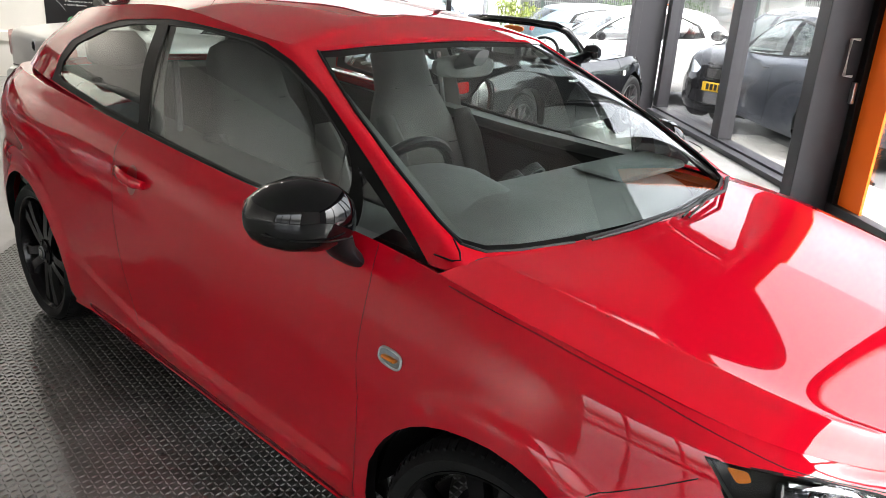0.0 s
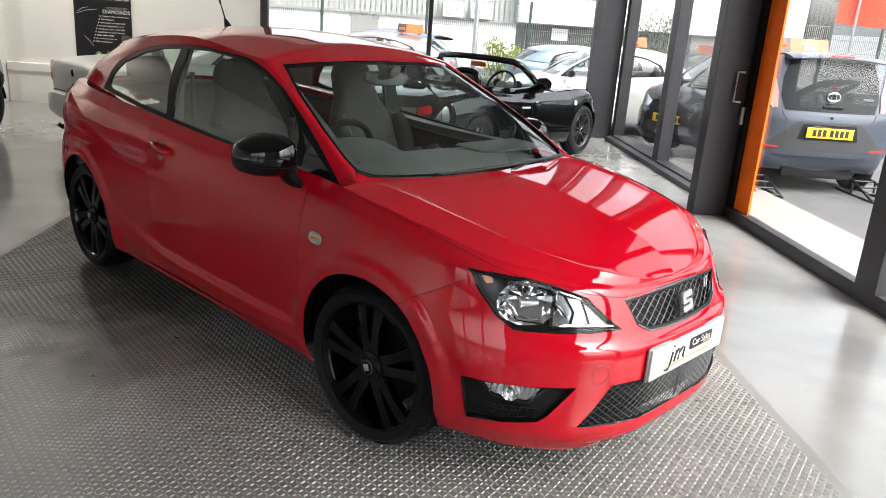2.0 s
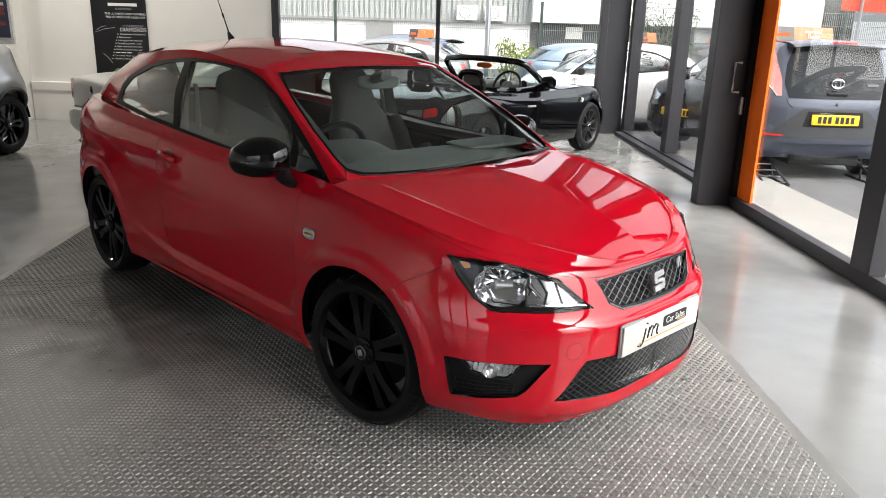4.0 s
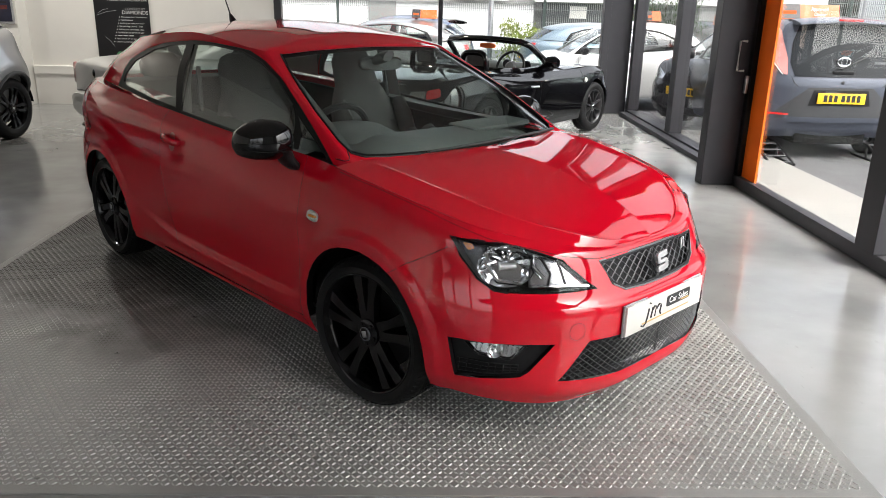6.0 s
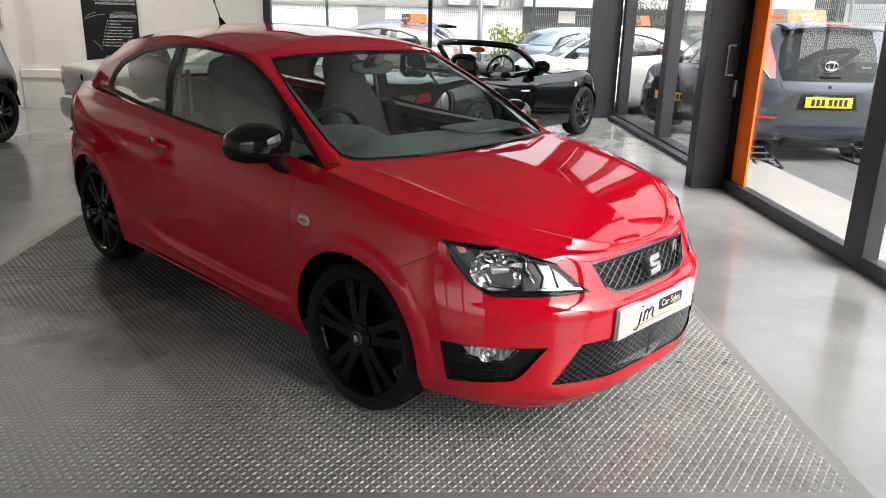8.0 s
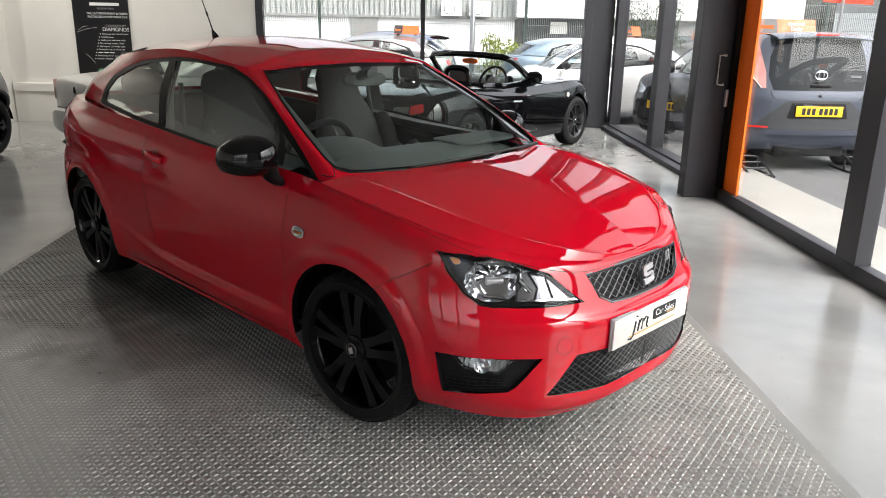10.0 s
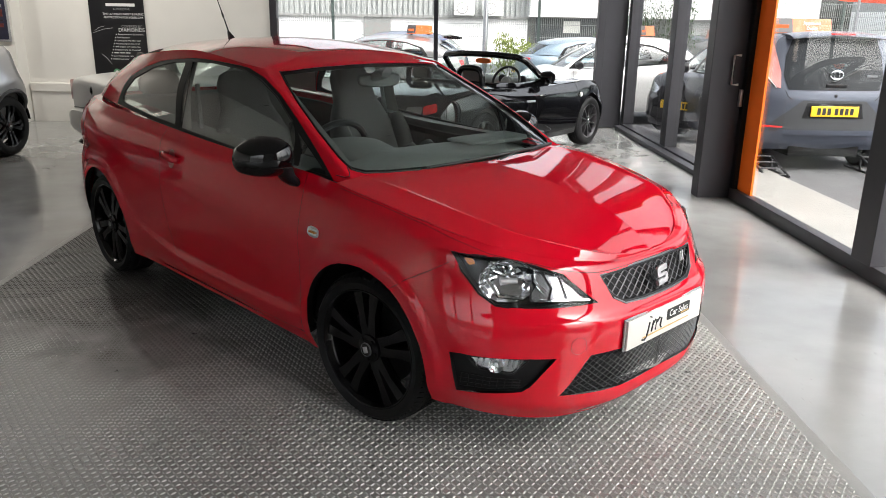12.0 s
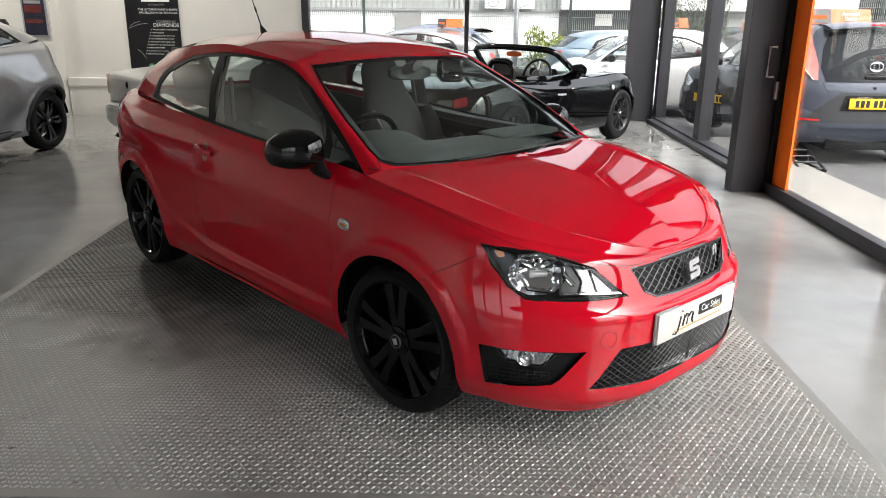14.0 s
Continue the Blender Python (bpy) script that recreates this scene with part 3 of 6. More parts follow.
def make_wheel(R, rim, width, metal, spokes=5, twin=True, cap=CHROME, name="wheel", parent=None, at=(0, 0, 0), side=1, turn=0.0, slim=1.0, steer=0.0):
    """A wheel in the xz plane, its face towards -y when side is 1."""
    w = new(name)
    w.parent = parent
    w.matrix_basis = pose(*at, 0, 0, steer) @ pose(0, 0, 0, 0, turn, 0 if side > 0 else 180)
    h = width / 2
    tyre = [(rim - 0.005, -h + 0.012), (rim + 0.008, -h + 0.004), ((R + rim) / 2, -h - 0.004), (R - 0.018, -h + 0.008), (R - 0.003, -h + 0.03)]
    for k in range(4):
        y = -h + 0.045 + k * (width - 0.09) / 3
        tyre += [(R, y - 0.009), (R, y + 0.009), (R - 0.007, y + 0.011), (R - 0.007, y + 0.016)] if k < 3 else [(R, y)]
    tyre += [(R - 0.003, h - 0.03), (R - 0.02, h - 0.005), ((R + rim) / 2, h), (rim, h - 0.01)]
    tyre_part = part("tyre", lathe(tyre, 64), TYREM, w)
    bm = bmesh.new()
    for k in range(72):
        a = k * math.tau / 72
        for y0, y1, lean in ((-h + 0.012, -h + 0.040, 0.010), (h - 0.040, h - 0.012, -0.010), (-0.03, -0.004, 0.02), (0.004, 0.03, -0.02)):
            q = []
            for y, da, rr in ((y0, 0, 0), (y0, 0.030, 0), (y1, lean + 0.030, 0), (y1, lean, 0)):
                edge = max(0, abs(y) - (h - 0.03)) / 0.018
                rad = R - 0.0005 + 0.0028 - 0.012 * edge ** 2
                q.append(bm.verts.new((rad * math.cos(a + da), y, rad * math.sin(a + da))))
            low = [bm.verts.new(v.co * 1.0 - Vector((v.co.x, 0, v.co.z)).normalized() * 0.006) for v in q]
            bm.faces.new(q)
            for i in range(4):
                bm.faces.new((q[i], low[i], low[(i + 1) % 4], q[(i + 1) % 4]))
    part("tread", bm, TYREM, tyre_part, smooth=False)["kind"] = "stuff"
    bm = lathe([(rim - 0.002, h - 0.02), (rim - 0.022, h - 0.03), (rim - 0.03, -h + 0.05), (rim - 0.014, -h + 0.022), (rim - 0.006, -h + 0.008), (rim, -h + 0.006), (rim + 0.004, -h + 0.012)], 64)
    part("rim", bm, metal, w)
    part("brake_disc", lathe([(0.0001, 0.01), (rim * 0.68, 0.01), (rim * 0.68, 0.03)], 40), BLACKPLASTIC if slim < 1 or metal is RIMM else SATIN, w)
    n = spokes * (2 if twin else 1)
    for k in range(n):
        base = (k // 2) * math.tau / spokes if twin else k * math.tau / spokes
        a = base + (0.19 if k % 2 else -0.19) if twin else base
        a0 = base + (0.33 if k % 2 else -0.33) * 0.8 if twin else base
        bm = bmesh.new()
        rows = []
        for r, wd, dep, ang in ((0.045, 0.024, -h + 0.028, a0), (0.10, 0.019, -h + 0.022, (a + a0) / 2), (0.6 * rim, 0.017, -h + 0.02, a), (rim - 0.012, 0.024, -h + 0.02, a)):
            c, s = math.cos(ang), math.sin(ang)
            ring = []
            for u, d in ((-1, 0.022), (-0.75, 0.0), (0.75, 0.0), (1, 0.022), (0.6, 0.04), (-0.6, 0.04)):
                ring.append(bm.verts.new((r * c - u * wd * slim * s, dep + d, r * s + u * wd * slim * c)))
            rows.append(ring)
        for p, q in zip(rows, rows[1:]):
            for i in range(6):
                bm.faces.new((p[i], p[(i + 1) % 6], q[(i + 1) % 6], q[i]))
        bmesh.ops.recalc_face_normals(bm, faces=list(bm.faces))
        part("spoke", bm, metal, w)
    part("hub", lathe([(0.0001, -h + 0.012), (0.03, -h + 0.013), (0.055, -h + 0.022), (0.062, -h + 0.06)], 32), metal, w)
    part("hub_cap", lathe([(0.0001, -h + 0.006), (0.024, -h + 0.007), (0.028, -h + 0.012)], 24), GLOSSBLACK if metal is RIMM else cap, w)
    if metal is RIMM:
        part("cap_ring", lathe([(0.0255, -h + 0.0058), (0.0280, -h + 0.0075), (0.0280, -h + 0.012)], 24), LAMPGREY, w)
        part("cap_mark", box((-0.011, -h + 0.003, -0.013), (0.011, -h + 0.0065, 0.013), 0.002), SATIN, w)
    for k in range(5):
        a = (k + 0.5) * math.tau / 5
        part("wheel_bolt", lathe([(0.0001, -0.006), (0.007, -0.006), (0.008, 0.01)], 6, m=Matrix.Translation((0.042 * math.cos(a), -h + 0.02, 0.042 * math.sin(a)))), cap if metal is not RIMM else metal, w)
    return w


def hatch_spec():
    """The red hatchback's lines: x forward from the front axle, y to its left, z up."""
    outline = [(0.845, 0), (0.822, 0.30), (0.70, 0.55), (0.45, 0.735), (0.0, 0.795), (-0.42, 0.80), (-1.1, 0.805), (-1.75, 0.81), (-2.47, 0.81), (-2.95, 0.735), (-3.13, 0.48), (-3.19, 0)]
    levels = [
        ([.175, .175, .18, .20, .2, .19, .19, .19, .2, .24, .26, .26], [.07, .07, .06, .06, .05, .06, .06, .06, .05, .08, .08, .08]),
        ([.25, .25, .27, .29, .3, .28, .28, .28, .3, .34, .36, .36], [.015, .015, .01, .012, .02, .03, .03, .03, .02, .02, .02, .02]),
        ([.46, .46, .46, .46, .5, .46, .46, .48, .5, .52, .52, .52], [0, 0, 0, 0, 0, .008, .012, .008, 0, 0, 0, 0]),
        ([.545, .545, .545, .548, .59, .58, .585, .61, .63, .64, .63, .63], [.002, .002, .003, .006, .0, .002, .004, .002, .0, .006, .012, .012]),
        ([.58, .585, .60, .63, .68, .70, .71, .74, .76, .76, .74, .74], [.03, .03, .03, .03, .0, .0, .0, .0, .0, .02, .03, .03]),
        ([.70, .71, .735, .77, .83, .86, .88, .91, .93, .95, .95, .95], [.075, .08, .085, .06, .035, .04, .03, .03, .035, .06, .08, .09]),
        ([.728, .735, .77, .825, .90, .935, .95, .985, 1.02, 1.03, 1.02, 1.02], [.10, .11, .12, .10, .075, .085, .09, .09, .10, .12, .12, .12]),
    ]
    base = [(-.09, 0, .940), (-.125, .34, .939), (-.20, .60, .937), (-.30, .688, .915), (-1.50, .72, .97), (-2.35, .70, 1.03), (-2.80, .62, 1.05), (-3.0, .42, 1.0), (-3.06, 0, 1.0)]
    top = [(-.905, 0, 1.325), (-.915, .32, 1.318), (-.955, .50, 1.305), (-1.06, .572, 1.318), (-1.58, .59, 1.365), (-2.2, .572, 1.318), (-2.42, .55, 1.275), (-2.60, .42, 1.287), (-2.68, 0, 1.312)]
    roof_x = [-.905, -.94, -1.03, -1.15, -1.6, -2.2, -2.46, -2.61, -2.68]
    roof_z = [1.325, 1.336, 1.362, 1.388, 1.425, 1.40, 1.365, 1.33, 1.312]
    hood = [(.752, .730), (.745, .739), (.715, .765), (.66, .802), (.57, .842), (.42, .883), (.18, .925), (-.08, .945)]
    return dict(outline=outline, levels=levels, base=base, top=top, roof=list(zip(roof_x, roof_z)), hood=hood, hood_s=[0, .45, 1, 1.6, 2.3, 3, 3.9, 4.55], bulge=0.03, wheelbase=2.469, R=0.303, track=0.745, gap=0.350)


def surfaces(sp):
    body = shell(sp["outline"], sp["levels"])
    base, top = np.asarray(sp["base"], float), np.asarray(sp["top"], float)
    mid = (base + top) / 2
    out = mid[:, :2] - np.array([mid[:, 0].mean(), 0])
    out /= np.linalg.norm(out, axis=1)[:, None] + 1e-9
    mid[:, :2] += out * sp["bulge"]
    cabin = Surf([base, mid, top])
    roof = lid(top, [(x, 0, z) for x, z in sp["roof"]])
    edge = [body.at(s, body.nv) for s in sp["hood_s"]]
    hood = Bonnet(edge, [(x, 0, z) for x, z in sp["hood"]])
    return body, cabin, roof, hood


class Folded(Surf):
    """A surface with pressed creases laid over it: fold(s, v) gives the shift to add."""

    def __init__(self, base, fold):
        self.net, self.knots, self.rows, self.nv, self.ns, self.fold = base.net, base.knots, base.rows, base.nv, base.ns, fold

    def at(self, s, v):
        p = Surf.at(self, s, v)
        return p + self.fold(min(max(s, 0), self.ns), min(max(v, 0), self.nv), p)


def side_fold(s, v, p):
    """The low crease along the doors, rising to the rear, with the sill hollowed below it."""
    line = float(np.interp(s, [4.9, 5.5, 6.2, 6.7, 7.0, 7.4], [1.36, 1.33, 1.33, 1.36, 1.5, 1.75]))
    high = float(np.interp(s, [4.9, 5.15, 6.4, 7.0, 7.5], [0, 1, 1, 0.5, 0]))
    d = v - line
    step = min(max((0.07 - d) / 0.16, 0), 1)
    y = high * (0.017 * step * step * (3 - 2 * step) * min(max((v - 0.25) / 0.9, 0), 1) - 0.006 * math.exp(-((d - 0.25) / 0.4) ** 2) * (1 - step))
    x, z = p[0], p[2]
    # flared lips round the wheel openings
    for cx in (0.0, -2.469):
        r = math.hypot(x - cx, z - 0.306)
        if r < 0.46 and abs(p[1]) > 0.5:
            k = min(max((0.425 - r) / 0.035, 0), 1)
            y += 0.010 * k * k * (3 - 2 * k)
    # shoulder over the rear wheel, hollow below it
    tail = min(max((-2.05 - x) / 0.5, 0), 1) * min(max((x + 3.12) / 0.25, 0), 1)
    y += tail * (0.012 * math.exp(-((z - 0.875) / 0.07) ** 2) - 0.014 * math.exp(-((z - 0.735) / 0.05) ** 2))
    return np.array([0, y, 0])


def both(make, name, material, parent, label=""):
    """The same part on both sides of the car."""
    a = part(name, make(), material, parent, label)
    b = part(name, flipped(make()), material, parent, label)
    return a, b


def seam_parts(name, surf, lines, parent, r=0.0017, d=-0.0010):
    """Each gap between panels as a part of its own, on both sides."""
    for line in lines:
        dense = []
        for (s0, v0), (s1, v1) in zip(line, line[1:]):
            k = max(2, int(math.hypot(s1 - s0, v1 - v0) / 0.08))
            dense += [(s0 + (s1 - s0) * t, v0 + (v1 - v0) * t) for t in np.linspace(0, 1, k, endpoint=False)]
        dense.append(line[-1])
        both(lambda: tube([surf.off(s, v, d) for s, v in dense], r, n=5), name, GASKET, parent)


def solid_loft(rings):
    """A closed body through rings of points."""
    bm = bmesh.new()
    vs = [[bm.verts.new(p) for p in ring] for ring in rings]
    n = len(vs[0])
    for a, b in zip(vs, vs[1:]):
        for i in range(n):
            bm.faces.new((a[i], a[(i + 1) % n], b[(i + 1) % n], b[i]))
    bm.faces.new(vs[0][::-1]), bm.faces.new(vs[-1])
    bmesh.ops.recalc_face_normals(bm, faces=list(bm.faces))
    return bm


def oval(c, u, w, ru, rw, n=16, power=2.0):
    """Points of a rounded outline round c, in the directions u and w."""
    out = []
    for k in range(n):
        a = k * math.tau / n
        ca, sa = math.cos(a), math.sin(a)
        p = math.copysign(abs(ca) ** (2 / power), ca), math.copysign(abs(sa) ** (2 / power), sa)
        out.append(Vector(c) + Vector(u) * ru * p[0] + Vector(w) * rw * p[1])
    return out

# ---- the other cars ----
def respec(front, wheelbase, rear, width, R, belt, height, gap=None):
    """The hatchback's lines stretched to another car's measures."""
    sp = hatch_spec()
    fx = lambda x: x * front / 0.845 if x > 0 else (x * wheelbase / 2.469 if x > -2.469 else -wheelbase + (x + 2.469) * rear / 0.721)
    fy = lambda y: y * width / 1.62
    def fz(z):
        if z <= 0.303:
            return z * R / 0.303
        if z <= 0.95:
            return R + (z - 0.303) * (belt - R) / 0.647
        return belt + (z - 0.95) * (height - belt) / 0.475
    sp["outline"] = [(fx(x), fy(y)) for x, y in sp["outline"]]
    sp["levels"] = [([fz(z) for z in zs], list(ins)) for zs, ins in sp["levels"]]
    sp["base"] = [(fx(x), fy(y), fz(z)) for x, y, z in sp["base"]]
    sp["top"] = [(fx(x), fy(y), fz(z)) for x, y, z in sp["top"]]
    sp["roof"] = [(fx(x), fz(z)) for x, z in sp["roof"]]
    sp["hood"] = [(fx(x), fz(z)) for x, z in sp["hood"]]
    sp.update(wheelbase=wheelbase, R=R, gap=gap or R + 0.05, fx=fx, fy=fy, fz=fz, width=width)
    return sp


def bar_plate(parent, at, face, colour, height=0.111, width=0.52, name="number_plate"):
    """A number plate whose characters are plain bars; face: the way it looks, +1 forward or -1 rearward."""
    x, y, z = at
    p = part(name, box((x - 0.006, y - width / 2, z - height / 2), (x + 0.006, y + width / 2, z + height / 2), 0.002), colour, parent, "yellow number plate with dark bars" if colour is PLATEY else "white number plate with dark bars")
    for k in range(7):
        u = y - width / 2 + 0.075 + k * 0.056 + (0.025 if k > 3 else 0)
        part("bar", box((x + face * 0.006, u - 0.019, z - 0.036), (x + face * 0.0085, u + 0.019, z + 0.036)), INKB, p, smooth=False)
    return p


def plain_car(name, m, sp, paint, label, group="", glassm=DARKGLASS, rimm=None, spokes=7, twin=False, lamps=True, sill=None, saloon=False, plate_front=None, plate_rear=PLATEY, windows=True, grille_black=True, fold=None, tail=None):
    body, cabin, roof, hood = surfaces(sp)
    body = Folded(body, fold) if fold else body
    car = thing(name, m, label, "car", group)
    wb, R = sp["wheelbase"], sp["R"]
    rimm = rimm or SATIN
    side = sheet(0, 11, 0, 5, 0.16, 0.22)
    fa, ra = arch(body, 0, R, sp["gap"], (2.6, 5.5), 16), arch(body, -wb, R, sp["gap"], (6.5, 9.6), 16)
    split(side, fa).free(), split(side, ra).free()
    nose = [(-0.2, 4.0), (1.0, 3.8), (0.8, 3.1), (-0.2, 3.0)]
    lampo = [(3.0, 4.1), (2.2, 4.15), (1.35, 3.7), (1.5, 3.25), (2.5, 3.1)]
    tailo = rounded(tail or [(8.95, 4.35), (9.65, 4.3), (9.65, 3.45), (9.25, 3.35)])
    low = [(-0.2, 1.9), (1.5, 1.85), (1.7, 1.2), (-0.2, 1.2)]
    if grille_black:
        for nm, poly in (("grille", nose), ("lower_grille", low)):
            part(nm, doubled(mapped(split(side, poly), body, -0.012)), BLACKPLASTIC, car)
    for nm, poly, lens, inner in (("headlamp", lampo, LENS, LAMPIN), ("tail_lamp", tailo, None, REDLENS)):
        g = split(side, poly)
        for mir in (0, 1):
            fix = flipped if mir else (lambda b: b)
            lamp = part(nm, fix(mapped(clone(g), body, -0.02 if lens else 0.002)), inner, car)
            if lens:
                part("lens", fix(mapped(clone(g), body, 0.001)), lens, lamp)
        g.free()
    part("body", doubled(mapped(side, body)), paint, car)
    if sill:
        both(lambda: mapped(sheet(5.0, 7.15, 0, 1.0, 0.15, 0.25), body, 0.006), "sill_trim", sill, car)
        for poly in (fa, ra):
            lip = [p for p in poly if p[1] > 0]
            both(lambda: tube([body.off(s, v, 0.002) for s, v in lip], 0.022, n=6), "arch_trim", sill, car)
    part("bonnet", doubled(mapped(sheet(0, hood.ns, 0, 4, 0.2, 0.2), hood, 0.002)), paint, car)
    edge = [body.at(s, 5) for s in np.linspace(4.4, 11, 24)]
    bm = bmesh.new()
    inner = [(x * 0.985 - 0.02, y * 0.82, z + 0.02) for x, y, z in edge]
    a, b = [bm.verts.new(p) for p in edge], [bm.verts.new(p) for p in inner]
    for i in range(len(edge) - 1):
        bm.faces.new((a[i], a[i + 1], b[i + 1], b[i]))
    part("waist", doubled(bm), paint, car)
    part("underbody", box((-wb - 0.45, -0.4 * sp["width"] / 1.62, 0.17), (0.5, 0.4 * sp["width"] / 1.62, 0.36), 0.02), UNDER, car)
    part("cabin_tub", doubled(mapped(sheet(4.4, 9.6, 0.6, 4.9, 0.4, 0.5), body, -0.08)), CABIN, car)
    for x in (0, -wb):
        both(lambda: half_well(x, R, sp["gap"] + 0.004, 0.42, 0.46 * sp["width"]), "wheel_well", UNDER, car)
        for sd in (1, -1):
            make_wheel(R, R * 0.70, 0.19, rimm, spokes=spokes, twin=twin, name="wheel", parent=car, at=(x, -sd * (0.425 * sp["width"]), R), side=sd, turn=17 * sd + 20 * x, slim=0.5 if name == "black_roadster" else 1.0)
    seam_parts("shut_line", body, [[(4.95, 4.98), (4.92, 2.5), (4.97, .72), (6.4, .72), (6.55, 2.0), (6.5, 4.98)]], car, 0.0025)
    for mir in (0, 1):
        fix = flipped if mir else (lambda b: b)
        bar = [body.off(s, 3.7, d) for s, d in ((6.4, 0.0), (6.36, 0.02), (6.24, 0.022), (6.2, 0.0))]
        part("door_handle", fix(tube(bar, 0.011, n=6)), paint if paint is not GLOSSBLACK else GLOSSBLACK, car)
    if windows:
        part("roof", doubled(mapped(sheet(0, 8, 0, 3, 0.2, 0.25), roof)), paint, car)
        cab = sheet(0, 8, 0, 2, 0.15, 0.15)
        gl = [(4.98, .08), (4.9, 1.2), (4.5, 1.7), (3.98, 1.84), (3.2, 1.9), (2.75, 1.6), (2.75, .9), (2.95, .05)]
        fill = split(cab, gl)
        for mir in (0, 1):
            fix = flipped if mir else (lambda b: b)
            fr = clone(fill)
            a = split(fr, [(4.88, .2), (4.8, 1.1), (4.5, 1.55), (4.1, 1.68), (4.1, .14)])
            b = split(fr, [(3.94, 1.74), (3.2, 1.8), (2.9, 1.5), (2.95, .9), (3.15, .12), (3.94, .12)])
            part("window_surround", fix(mapped(fr, cabin, -0.002)), GASKET, car)
            part("rear_side_window", fix(mapped(a, cabin, -0.005)), glassm, car)
            part("side_window", fix(mapped(b, cabin, -0.005)), glassm, car)
            mz = sp["fz"](1.0)
            if not saloon:
              part("door_mirror", fix(solid_loft([oval((sp["fx"](-0.47), y * sp["width"] / 1.62, mz), Vector((1, 0, 0)), Vector((0, 0, 1)), rx, rz, 14) for y, rx, rz in ((0.72, .02, .02), (0.80, .035, .03), (0.82, .07, .07), (0.90, .08, .075), (0.95, .05, .05))])), BLACKPLASTIC, car)
        fill.free()
        part("windscreen", doubled(mapped(split(cab, [(-0.2, .05), (2.0, .05), (2.0, 1.9), (-0.2, 1.92)]), cabin, -0.002)), glassm if glassm is DARKGLASS else CARGLASS, car)
        part("rear_window", doubled(mapped(split(cab, [(6.45, .12), (8.2, .12), (8.2, 1.85), (6.5, 1.85)]), cabin, -0.002)), glassm, car)
        part("pillar", doubled(mapped(cab, cabin)), paint, car)
        for y in (-0.35, 0.35):
            for x, z in ((-1.35, 1.0), (-2.3, 0.98)):
                part("seat", solid_loft([oval((sp["fx"](x) - 0.3 * (h - 0.5), y, h * sp["fz"](z) / z), Vector((1, 0, 0)), Vector((0, 1, 0)), .07 * w, .21 * w, 12, 3) for h, w in ((0.5, 1), (0.8, 1.05), (1.0, .9), (1.06, .55), (1.2, .5), (1.24, .3))]), SEATM, car)
        part("dashboard", box((sp["fx"](-0.55), -0.6, sp["fz"](0.7)), (sp["fx"](-0.12), 0.6, sp["fz"](0.91)), 0.05), CABIN, car)
    if plate_rear:
        bar_plate(car, (sp["outline"][-1][0] - 0.01, 0, sp["fz"](0.66)), -1, plate_rear)
    if plate_front:
        bar_plate(car, (sp["outline"][0][0] + 0.012, 0, sp["fz"](0.49)), 1, plate_front)
    return car, body, cabin, roof, hood


def half_well(x, R, r, y0, y1):
    """The dark inside of a wheel opening."""
    bm = bmesh.new()
    ang = np.linspace(radians(4), radians(176), 20)
    rows = [[bm.verts.new((x + q * math.cos(a), y, R + q * math.sin(a))) for a in ang] for q, y in ((r, y1), (r, y0), (0.02, y0))]
    for a, b in zip(rows, rows[1:]):
        for i in range(len(ang) - 1):
            bm.faces.new((a[i], a[i + 1], b[i + 1], b[i]))
    return bm


def ground_pose(x, y, z, heading):
    return pose(x, y, z, 0, 0, heading)


# paints
SILVER = mat("silver_paint", (0.50, 0.495, 0.475), 0.4, 0.1, 0.3, var=0.04, scale=4)
GUNGREY = mat("grey_metallic_paint", (0.30, 0.305, 0.317), 0.28, 0.6, 1.0, var=0.04, scale=4)
DULLSILVER = mat("dull_silver_paint", (0.14, 0.14, 0.14), 0.3, 0.3, 0.8, var=0.04, scale=4)
SLATE = mat("slate_blue_paint", (0.06, 0.07, 0.095), 0.35, 0.35, 0.5, var=0.05, scale=4)
WHITEP = mat("white_car_paint", (0.62, 0.62, 0.61), 0.3, 0.0, 0.8, var=0.02, scale=4)
BLUEP = mat("grey_blue_paint", (0.13, 0.18, 0.22), 0.3, 0.3, 0.6, var=0.03, scale=4)
NAVY = mat("navy_paint", (0.02, 0.035, 0.09), 0.3, 0.2, 0.9)
DARKTRIM = mat("dark_grey_trim", (0.035, 0.037, 0.04), 0.5, var=0.1, scale=20, bump=0.05, bscale=300)
ROADSTERRIM = mat("dark_alloy", (0.11, 0.11, 0.115), 0.28, 0.8, 0.2)


